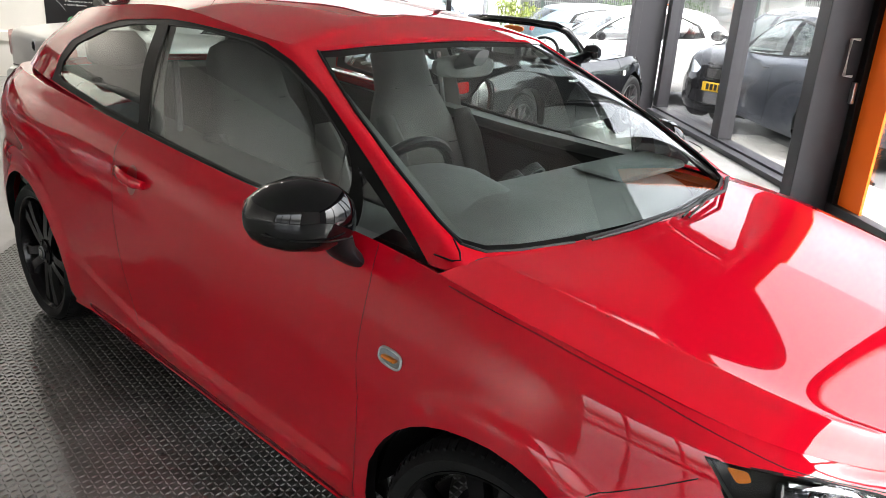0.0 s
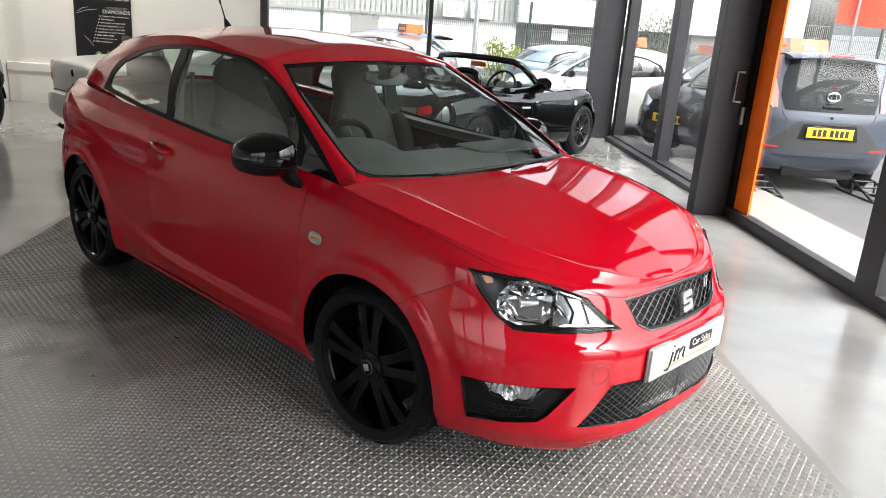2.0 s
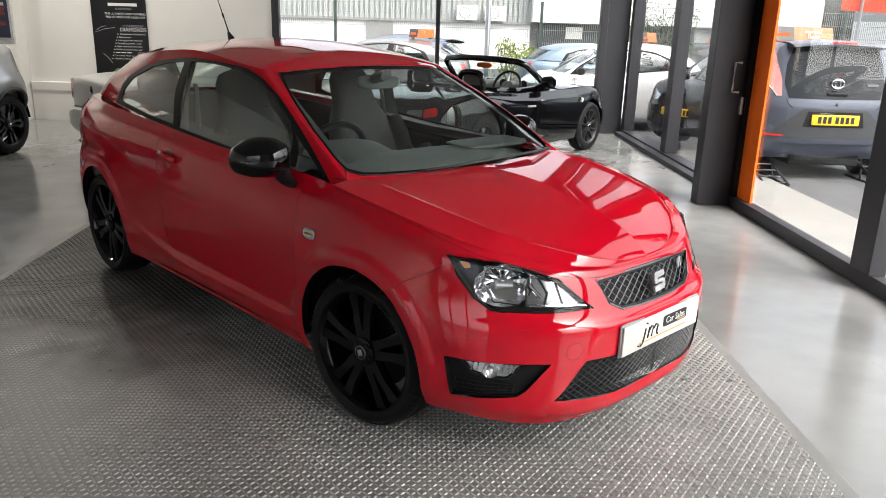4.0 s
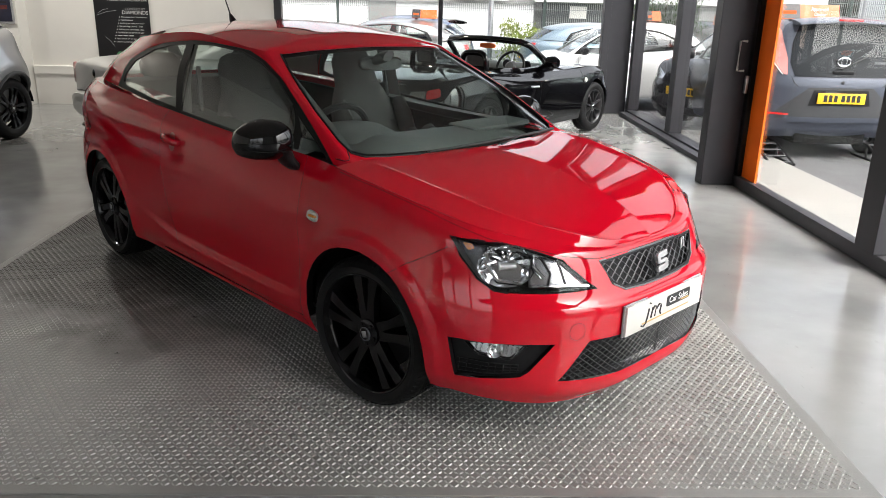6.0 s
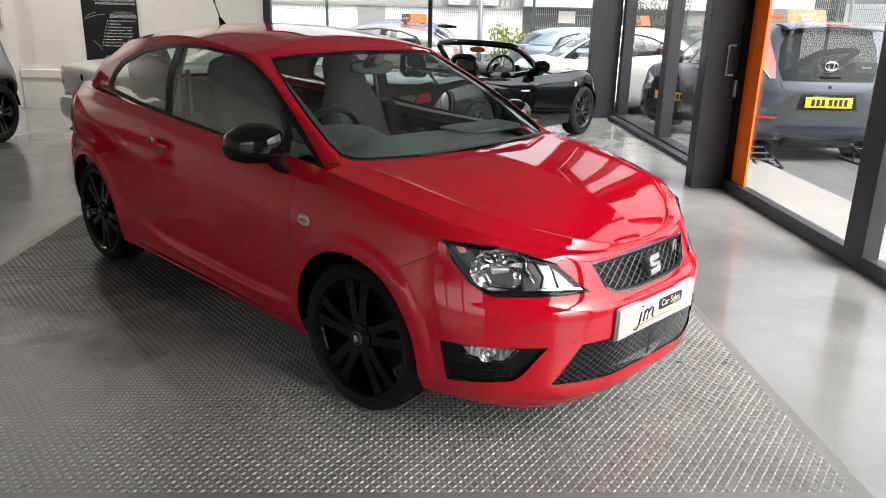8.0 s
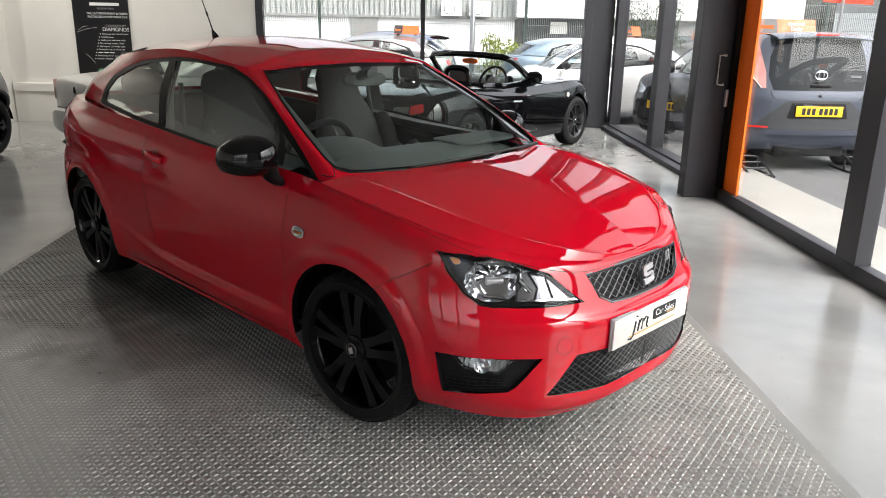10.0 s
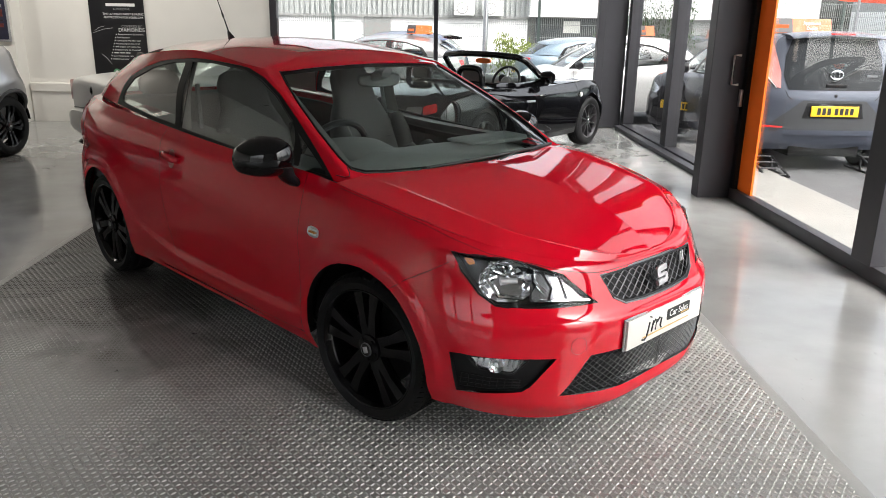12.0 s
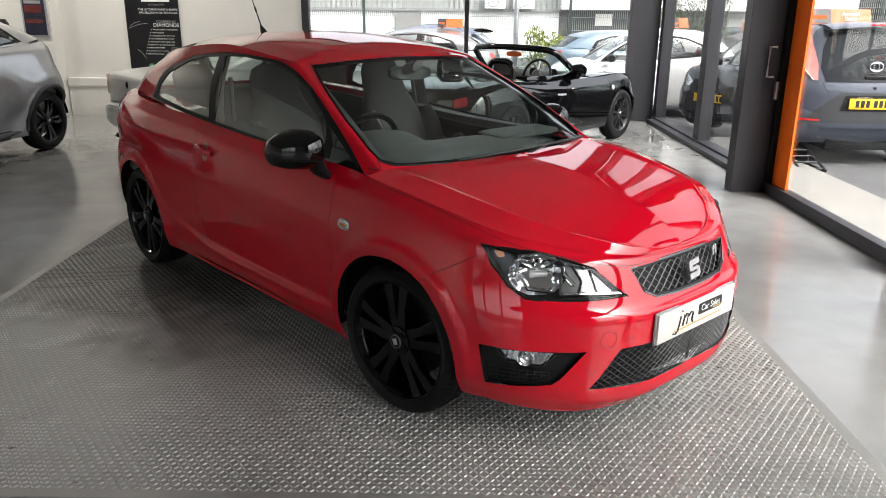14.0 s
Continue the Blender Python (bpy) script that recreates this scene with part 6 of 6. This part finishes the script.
    part("rear_bench", solid_loft([oval((x, 0, z), Vector((0, 1, 0)), n, 0.58, t, 24, 4.0) for x, z, t, n in ((-1.95, .52, .09, Vector((0, 0, 1))), (-2.25, .54, .10, Vector((0.3, 0, 1))), (-2.40, .62, .11, Vector((0.9, 0, .5))), (-2.50, .85, .09, Vector((1, 0, .3))), (-2.58, 1.02, .07, Vector((1, 0, .3))), (-2.60, 1.05, .03, Vector((1, 0, .3))))]), SEATM, car)
    for y in (-0.33, 0.33):
        part("rear_headrest", solid_loft([oval((-2.58 - 0.2 * (h - 1.02), y, h), Vector((1, 0, 0.2)), Vector((0, 1, 0)), .045 * w, .13 * w, 14, 3) for h, w in ((1.04, .7), (1.08, 1), (1.14, 1), (1.19, .7))]), SEATM, car)
    dash = [oval((-0.43 - 0.35 * y * y, y, 0.84 - 0.14 * y * y + 0.035 * math.exp(-((y + 0.38) / 0.17) ** 2)), Vector((1, 0, 0.05)), Vector((0, 0, 1)), 0.27, 0.125, 24, 2.6) for y in np.linspace(-0.6, 0.6, 31)]
    part("dashboard", solid_loft(dash), CABIN, car)
    sw = new("steering_wheel")
    sw.parent = car
    sw.matrix_basis = pose(-0.735, -0.36, 0.915, 0, -64, 0)
    part("rim", tube([(0.185 * math.cos(a), 0.185 * math.sin(a), 0) for a in np.linspace(0, math.tau, 40, endpoint=False)], 0.016, n=8, close=True), BLACKPLASTIC, sw)
    # the rim's upper highlight, modelled as a bright arc
    part("rim_highlight", tube([(0.183 * math.cos(a), 0.183 * math.sin(a), 0.013) for a in np.linspace(-1.1, 1.1, 16)], 0.0075, n=6), SATIN, sw, "satin arc standing for the sheen on the rim")
    part("boss", solid_loft([oval((0, 0, h), Vector((1, 0, 0)), Vector((0, 1, 0)), r, r * 1.05, 18, 2.6) for h, r in ((-0.06, 0.05), (-0.01, 0.08), (0.02, 0.07), (0.028, 0.04))]), CABIN, sw)
    for a in (0.0, 2.2, -2.2):
        part("spoke", tube([(0.06 * math.cos(a + 1.57), 0.06 * math.sin(a + 1.57), 0.0), (0.18 * math.cos(a + 1.57), 0.18 * math.sin(a + 1.57), 0.0)], 0.014, n=6), SATIN, sw)
    part("mirror_pod", solid_loft([oval((x, .03, z), Vector((0, 1, 0)), Vector((0.5, 0, 1)), ry, rz, 16, 2.5) for x, z, ry, rz in ((-.80, 1.278, .03, .025), (-.84, 1.27, .045, .03), (-.875, 1.26, .04, .03), (-.89, 1.25, .02, .02))]), CABIN, car)
    part("rear_view_mirror", solid_loft([oval((x + .03, 0.07, 1.235), Vector((0.15, 1, 0)), Vector((0, 0, 1)), ry, rz, 16, 3) for x, ry, rz in ((-.915, .10, .03), (-.93, .12, .036), (-.95, .12, .036))]), CABIN, car)
    for y in (-0.33, 0.33):
        part("sun_visor", box((-1.10, y - 0.14, 1.285), (-1.0, y + 0.12, 1.298), 0.006), PALECABIN, car)
    part("headlining", doubled(mapped(sheet(0.4, 7.6, 0, 3, 0.3, 0.4), roof, -0.025)), PALECABIN, car)
    for mir in (0, 1):
        fix = (lambda b: flipped(b)) if mir else (lambda b: b)
        part("door_top_lining", fix(mapped(sheet(4.6, 7.3, 3.6, 5.0, 0.2, 0.2), body, -0.014)), CABIN, car)
        part("door_card", fix(mapped(sheet(4.8, 8.6, 2.2, 4.95, 0.2, 0.3), body, -0.06)), CABIN, car)
        part("screen_pillar_lining", fix(mapped(sheet(1.99, 2.72, 0, 2, 0.1, 0.1), cabin, -0.016)), CABIN, car)
        part("rear_pillar_lining", fix(mapped(sheet(5.0, 6.6, 0, 2, 0.15, 0.15), cabin, -0.02)), PALECABIN, car)
        part("pillar_lining", fix(mapped(sheet(3.97, 4.10, 0, 2, 0.05, 0.2), cabin, -0.03)), PALECABIN, car)
        part("seat_belt", fix(tube([(-1.55, .60, 1.20), (-1.5, .62, .9), (-1.45, .63, .6)], 0.012, n=6)), CABIN, car)
    for x, y in ((-.66, .06), (-.69, .20)):
        v = part("air_vent", lathe([(0.045, 0.02), (0.048, -0.006), (0.040, -0.012), (0.034, -0.004), (0.0001, 0.004)], 24, m=Matrix.Translation((x, y, .90)) @ pose(0, 0, 0, 35, 0, 90)), BLACKPLASTIC, car, "round air vent with chrome ring")
        part("ring", lathe([(0.046, -0.008), (0.050, -0.012), (0.046, -0.016), (0.042, -0.012), (0.046, -0.008)], 24, m=Matrix.Translation((x, y, .90)) @ pose(0, 0, 0, 35, 0, 90)), CHROME, v)
    part("instrument_cowl", solid_loft([oval((x, -.36, z), Vector((0, 1, 0)), Vector((0, 0, 1)), w, h, 20, 2.4) for x, z, w, h in ((-.36, .93, .10, .03), (-.45, .945, .17, .05), (-.60, .955, .20, .06), (-.68, .955, .19, .055))]), CABIN, car)
    part("dash_panel", solid_loft([oval((x, .38, z), Vector((0, 1, 0)), Vector((0.1, 0, 1)), w, .008, 20, 4) for x, z, w in ((-.34, .962, .20), (-.36, .969, .22), (-.50, .973, .22), (-.52, .966, .20))]), CABIN, car)
    part("centre_console", box((-1.3, -0.10, 0.3), (-0.5, 0.10, 0.62), 0.03), CABIN, car)
    part("parcel_shelf", box((-3.0, -0.55, 0.96), (-2.62, 0.55, 0.985), 0.01), CABIN, car)
    part("floor_pan", box((-2.95, -0.42, 0.2), (0.55, 0.42, 0.36), 0.02), UNDER, car)
    part("cabin_floor", box((-2.1, -0.7, 0.26), (-0.42, 0.7, 0.32), 0.01), CABIN, car)
    for x, name in ((0, "front_wheel"), (-2.469, "rear_wheel")):
        for sd in (1, -1):
            make_wheel(0.303, 0.243, 0.205, RIMM, name=name, parent=car, at=(x, -sd * (0.682 if x else 0.670), 0.303), side=sd, turn=12 if x else -20, slim=1.3, steer=0 if x else 6)
    return car


CAR = pose(0.811, 1.932, MZ, 0, 0, -47.6)
red_car(CAR)

# ---- posters, fence, buildings, planting ----
poster = thing("poster_board", Matrix(), "tall black paint-protection poster on the white wall", "poster")
part("board", box((-4.17, YB - 0.02, 0.61), (-3.41, YB - 0.001, 2.05), 0.003), POSTERM, poster, smooth=False)
py = YB - 0.021
def wall_text(words, size, x, z, ink, align="CENTER", squeeze=1.0):
    return text("lettering", words, size, ink, Matrix.Translation((x, py, z)) @ pose(0, 0, 0, 90, 0, 0), poster, 0.001, align, squeeze)
part("title_bar", box((-3.93, py - 0.001, 1.60), (-3.53, py + 0.0005, 1.64)), INKW, poster, smooth=False)
wall_text("AUTOMOTIVE", 0.036, -3.72, 1.56, INKG)
wall_text("THE ULTIMATE PAINT & FABRIC", 0.040, -3.70, 1.495, INKW)
wall_text("PROTECTION FOR YOUR CAR", 0.040, -3.70, 1.45, INKW)
wall_text("COVERED BY", 0.048, -3.60, 1.330, INKG)
wall_text("DIAMONDS", 0.070, -3.605, 1.282, INKW)
LINES = ("Protection from 'the elements'", "Fade Resistant", "Looks great wash after wash", "No polishing needed... Ever!", "Add to your car's resale value", "Suitable for any car of any age!", "", "Save money on car care", "Lifetime Guarantee")
for k, (words, z) in enumerate(zip(LINES, np.linspace(1.222, 0.886, 9))):
    x0 = -3.80 - k * 0.0128
    part("dot", prism([(x0 - .025 + .007 * math.cos(a), z + .007 * math.sin(a)) for a in np.linspace(0, math.tau, 8, endpoint=False)], py - .001, py, "y"), INKW, poster)
    if words:
        wall_text(words, 0.029, x0, z, INKW, "LEFT")
    else:
        for j in range(3):
            part("text_bar", box((x0 + j * .08, py - .001, z - .006), (x0 + (j + 0.8) * .08, py, z + .006)), INKW, poster, smooth=False)
for x in (-3.864, -3.724, -3.584):
    part("round_mark", prism([(x + .052 * math.cos(a), .70 + .052 * math.sin(a)) for a in np.linspace(0, math.tau, 24, endpoint=False)], py - .001, py, "y"), GREENINK, poster)
    part("mark_centre", prism([(x + .026 * math.cos(a), .70 + .026 * math.sin(a)) for a in np.linspace(0, math.tau, 12, endpoint=False)], py - .002, py - .001, "y"), INKW, poster)
for a, b in (((-4.14, 1.24), (-3.86, 1.31)), ((-4.12, 1.27), (-3.98, 1.33)), ((-4.05, 0.95), (-3.93, 0.82)), ((-3.75, 0.78), (-3.68, .66))):
    part("car_outline", tube([(a[0], py, a[1]), ((a[0] + b[0]) / 2, py, (a[1] + b[1]) / 2 + .015), (b[0], py, b[1])], 0.003, n=4), INKG, poster)

yw = 9.72
DARKPRINT = mat("dim_red_print", (0.16, 0.03, 0.025), 0.4, var=0.4, scale=25)
pic = thing("wall_picture", Matrix(), "small framed notice in blue and red on the white wall", "picture")
part("frame", box((-5.50, yw - 0.02, 1.11), (-5.15, yw - 0.001, 1.70), 0.004), INKG, pic, smooth=False)
part("print", box((-5.475, yw - 0.024, 1.14), (-5.175, yw - 0.019, 1.68)), mat("dark_blue_print", (0.02, 0.022, 0.045), 0.35, var=0.5, scale=14), pic, smooth=False)
for z, h, m_ in ((1.44, .10, DARKPRINT), (1.38, .02, INKB), (1.30, .05, DARKPRINT), (1.56, .04, INKG)):
    part("print_bar", box((-5.45, yw - 0.027, z), (-5.22, yw - 0.0235, z + h)), m_, pic, smooth=False)

# steel ramps by the slate car
RAMPM = mat("dark_steel", (0.03, 0.03, 0.032), 0.5, 0.7, var=0.2, scale=15)
for x in (4.28, 5.55):
    r = thing("car_ramp", pose(x, 7.05, -0.05, 0, 0, 0), "black steel car ramp behind a wheel", "ramp", "ramps at the slate car")
    for sx in (-0.13, 0.13):
        part("rail", tube([(sx, -.45, .015), (sx, 0.0, .16), (sx, .3, .17)], 0.015, n=6), RAMPM, r)
        part("leg", tube([(sx, 0.0, .15), (sx, -.02, .01)], 0.013, n=6), RAMPM, r)
        part("foot_rail", tube([(sx, -.45, .012), (sx, .3, .012)], 0.012, n=6), RAMPM, r)
    for k in range(5):
        part("rung", tube([(-.13, -.4 + k * .14, .03 + min(k, 3) * .042), (.13, -.4 + k * .14, .03 + min(k, 3) * .042)], 0.011, n=6), RAMPM, r)

# mesh fence along the yard
FENCEM = mat("grey_galvanised_wire", (0.25, 0.27, 0.26), 0.5, 0.6)
POSTG = mat("dark_green_post", (0.03, 0.045, 0.04), 0.5)


def fence(name, p0, p1, z0, z1, label, post_gap=2.5, bar=0.05):
    f = thing(name, Matrix(), label, "fence")
    a, b = Vector(p0), Vector(p1)
    n = int((b - a).length / bar)
    verts, faces = [], []
    def stick(c0, c1, w):
        k = len(verts)
        d = (b - a).normalized() * w
        e = Vector((-d.y, d.x, 0))
        up = abs(c1[2] - c0[2]) > 0.2
        o1, o2 = (d, e) if up else (Vector((0, 0, w)), e)
        for c in (c0, c1):
            for u, v in ((-1, -1), (1, -1), (1, 1), (-1, 1)):
                verts.append(tuple(Vector(c) + o1 * u + o2 * v))
        for i in range(4):
            faces.append((k + i, k + (i + 1) % 4, k + 4 + (i + 1) % 4, k + 4 + i))
    for k in range(n + 1):
        c = a.lerp(b, k / n)
        stick((c.x, c.y, z0), (c.x, c.y, z1), 0.0035)
    for j in range(8):
        z = z0 + 0.1 + (z1 - z0 - 0.12) * j / 7
        stick((a.x, a.y, z), (b.x, b.y, z), 0.0045)
    me = bpy.data.meshes.new("wire_mesh")
    me.from_pydata(verts, [], faces)
    me.materials.append(FENCEM)
    ob = new("wire_mesh", me)
    ob.parent = f
    tagged(ob, "thin welded wire mesh", kind="stuff")
    m = int((b - a).length / post_gap)
    for k in range(m + 1):
        c = a.lerp(b, k / m)
        part("fence_post", box((c.x - .035, c.y - .03, z0 - .1), (c.x + .035, c.y + .03, z1 + .05), .004), POSTG, f, smooth=False)
    return f


fence("wire_fence", (-12, 18.6, 0), (24, 18.6, 0), LOW, 2.0, "tall welded wire fence behind the parked cars")
fence("wire_fence", (12.5, 18.6, 0), (12.5, -10, 0), LOW, 2.0, "tall welded wire fence along the side of the yard")

# industrial building across the road
CLAD = mat("grey_cladding", (0.30, 0.31, 0.30), 0.6, var=0.06, scale=1.5)
WHITEBLOCK = mat("white_painted_blockwork", (0.78, 0.78, 0.76), 0.7, var=0.05, scale=1.5, bump=0.1, bscale=20)
SHUTTER = mat("grey_roller_shutter", (0.22, 0.22, 0.21), 0.5, 0.2)
bld = thing("warehouse", Matrix(), "long grey-clad warehouse over white blockwork", "building")
part("lower_wall", box((-30, 30, -0.4), (4.7, 40, 1.5)), WHITEBLOCK, bld, smooth=False)
bm = bmesh.new()
for k in range(174):
    x = -30 + k * 0.2
    box((x, 29.93, 1.5), (x + 0.13, 30.0, 4.6), 0.0, bm)
part("cladding_rib", bm, CLAD, bld, smooth=False)["kind"] = "stuff"
part("upper_wall", box((-30, 30.0, 1.5), (4.7, 40, 4.6)), CLAD, bld, smooth=False)
part("roof", box((-30.3, 29.6, 4.6), (5, 40.3, 4.9)), CLAD, bld, smooth=False)
part("wall_rail", box((-30, 29.85, 1.44), (4.7, 30, 1.54)), SHUTTER, bld, smooth=False)
part("shutter_door", box((-1.75, 29.9, -0.3), (-0.7, 30.02, 1.45)), SHUTTER, bld, smooth=False)
for x in (1.75, 2.85):
    ac = part("air_conditioner", box((x, 29.45, 1.55), (x + 0.8, 29.8, 2.1), 0.03), WHITEBLOCK, bld, "white wall-hung air-conditioning unit")
    part("fan_grille", lathe([(0.2, -0.01), (0.22, 0.0), (0.18, 0.012), (0.04, 0.012), (0.0001, 0.0)], 24, m=Matrix.Translation((x + .32, 29.44, 1.82))), SHUTTER, ac)
part("wall_lamp", lathe([(0.0001, -.12), (.12, -.1), (.16, 0)], 16, m=Matrix.Translation((-.35, 29.85, 2.6))), WHITEBLOCK, bld)
shop = thing("trade_unit", Matrix(), "white-fronted trade unit with a dark mesh gate", "building")
part("fascia", box((4.7, 29.4, 1.55), (16, 40, 4.8)), WHITEBLOCK, shop, smooth=False)
part("inner_wall", box((4.7, 30.6, -0.4), (16, 40, 1.55)), SHUTTER, shop, smooth=False)
part("gate", box((5.0, 29.9, -0.3), (9.5, 29.95, 1.5)), DARKTRIM, shop, smooth=False)
part("notice", box((6.1, 29.86, .95), (6.75, 29.9, 1.4)), PLATEW, shop, smooth=False)
for k, w in enumerate((0.28, 0.12, 0.2, 0.24, 0.2, 0.2)):
    part("sign_bar", box((6.0 + k * 0.36, 29.36, 2.5), (6.0 + k * 0.36 + w, 29.41, 2.9 if k else 3.05)), SHUTTER, shop, smooth=False)
unit = thing("side_warehouse", Matrix(), "grey-clad unit with a white base across the side yard", "building")
part("lower_wall", box((34, -8, -0.4), (44, 60, 2.3)), WHITEBLOCK, unit, smooth=False)
part("upper_wall", box((34, -8, 2.3), (44, 60, 4.7)), CLAD, unit, smooth=False)
for y in (14.0, 24, 34):
    part("vent_panel", box((33.93, y, 2.8), (34, y + 1.2, 4.0)), WHITEBLOCK, unit, smooth=False)
part("roof", box((33.7, -8.3, 4.7), (44.3, 60.3, 5.0)), CLAD, unit, smooth=False)

# street lamp column and sales flags
lampc = thing("lamp_column", pose(2.05, 18.1, LOW), "pale grey steel lamp column by the fence", "street lamp")
part("column", tube([(0, 0, 0), (0, 0, 3), (0, 0, 7)], [.07, .06, .04], n=10), SATIN, lampc)
part("arm", tube([(0, 0, 6.9), (0, -.4, 7.05), (0, -.9, 7.05)], .03, n=8), SATIN, lampc)
part("lamp_head", box((-.12, -1.3, 6.98), (.12, -.8, 7.08), .03), SATIN, lampc)
post = thing("lamp_column", pose(-3.1, 18.1, LOW), "pale steel pole by the fence", "street lamp")
part("column", tube([(0, 0, 0), (0, 0, 6)], .06, n=10), CREAM, post)
part("cap", lathe([(0.0001, 0), (.07, 0), (.07, .05)], 12, m=Matrix.Translation((0, 0, 6)) @ pose(0, 0, 0, 90, 0, 0)), CREAM, post)
flag = thing("sales_flag", pose(6.35, 9.3, YZ), "orange and red sales flag on a pole", "flag")
part("pole", tube([(0, 0, 0), (0, 0, 3.2)], .02, n=8), SATIN, flag)
part("arm", tube([(0, 0, 2.25), (1.1, 0, 2.2)], .02, n=8), RAMPM, flag)
bm = bmesh.new()
g = [[bm.verts.new((-.28 + u * .68, .04 * math.sin(u * 5), 2.3 - v * .42 - .03 * u)) for u in np.linspace(0, 1, 10)] for v in np.linspace(0, 1, 5)]
for p, q in zip(g, g[1:]):
    for i in range(9):
        bm.faces.new((p[i], p[i + 1], q[i + 1], q[i]))
bmesh.ops.solidify(bm, geom=list(bm.faces), thickness=0.004)
part("cloth", bm, mat("orange_red_cloth", (0.75, 0.09, 0.03), 0.7, var=0.2, scale=3), flag)

# bushes by the fence
LEAF = mat("yellow_green_leaf", (0.16, 0.20, 0.03), 0.6, var=0.4, scale=6)
LEAFD = mat("dark_green_leaf", (0.05, 0.09, 0.025), 0.6, var=0.4, scale=6)
BARK = mat("brown_bark", (0.09, 0.065, 0.045), 0.9, var=0.3, scale=20)


def bush(m, w, h, leafm, label, n=900, seed=1):
    rnd = random.Random(seed)
    b = thing("bush", m, label, "bush", "bushes by the fence")
    for k in range(6):
        a = k * 1.05
        part("stem", tube([(0, 0, 0), (.15 * w * math.cos(a), .15 * w * math.sin(a), h * .35), (.32 * w * math.cos(a), .32 * w * math.sin(a), h * .75)], [.02, .014, .006], n=5), BARK, b)
    verts, faces = [], []
    clumps = [(rnd.uniform(-.4, .4) * w, rnd.uniform(-.3, .3) * w, h * rnd.uniform(.3, .85), rnd.uniform(.12, .24) * w) for _ in range(14)]
    for k in range(n):
        cx, cy, cz, cr = rnd.choice(clumps)
        d = Vector((rnd.gauss(0, 1), rnd.gauss(0, 1), rnd.gauss(0, 1))).normalized() * cr * rnd.random() ** .4
        c = Vector((cx, cy, cz)) + d
        q = Euler((rnd.uniform(0, 6), rnd.uniform(0, 6), rnd.uniform(0, 6))).to_matrix()
        s = rnd.uniform(.03, .06)
        i = len(verts)
        for p in ((-s, 0, 0), (0, -s * .45, 0), (s, 0, .2 * s), (0, s * .45, 0)):
            verts.append(tuple(c + q @ Vector(p)))
        faces.append((i, i + 1, i + 2, i + 3))
    me = bpy.data.meshes.new("foliage")
    me.from_pydata(verts, [], faces)
    me.materials.append(leafm)
    ob = new("foliage", me)
    ob.parent = b
    tagged(ob, "many small leaves", kind="stuff")
    return b


bush(pose(2.75, 17.9, LOW), 1.5, 1.45, LEAF, "yellow-green bush by the wire fence", 1400, 3)
bush(pose(7.3, 22, LOW), 3.0, 2.6, LEAFD, "dark green bush beyond the fence", 2200, 5)
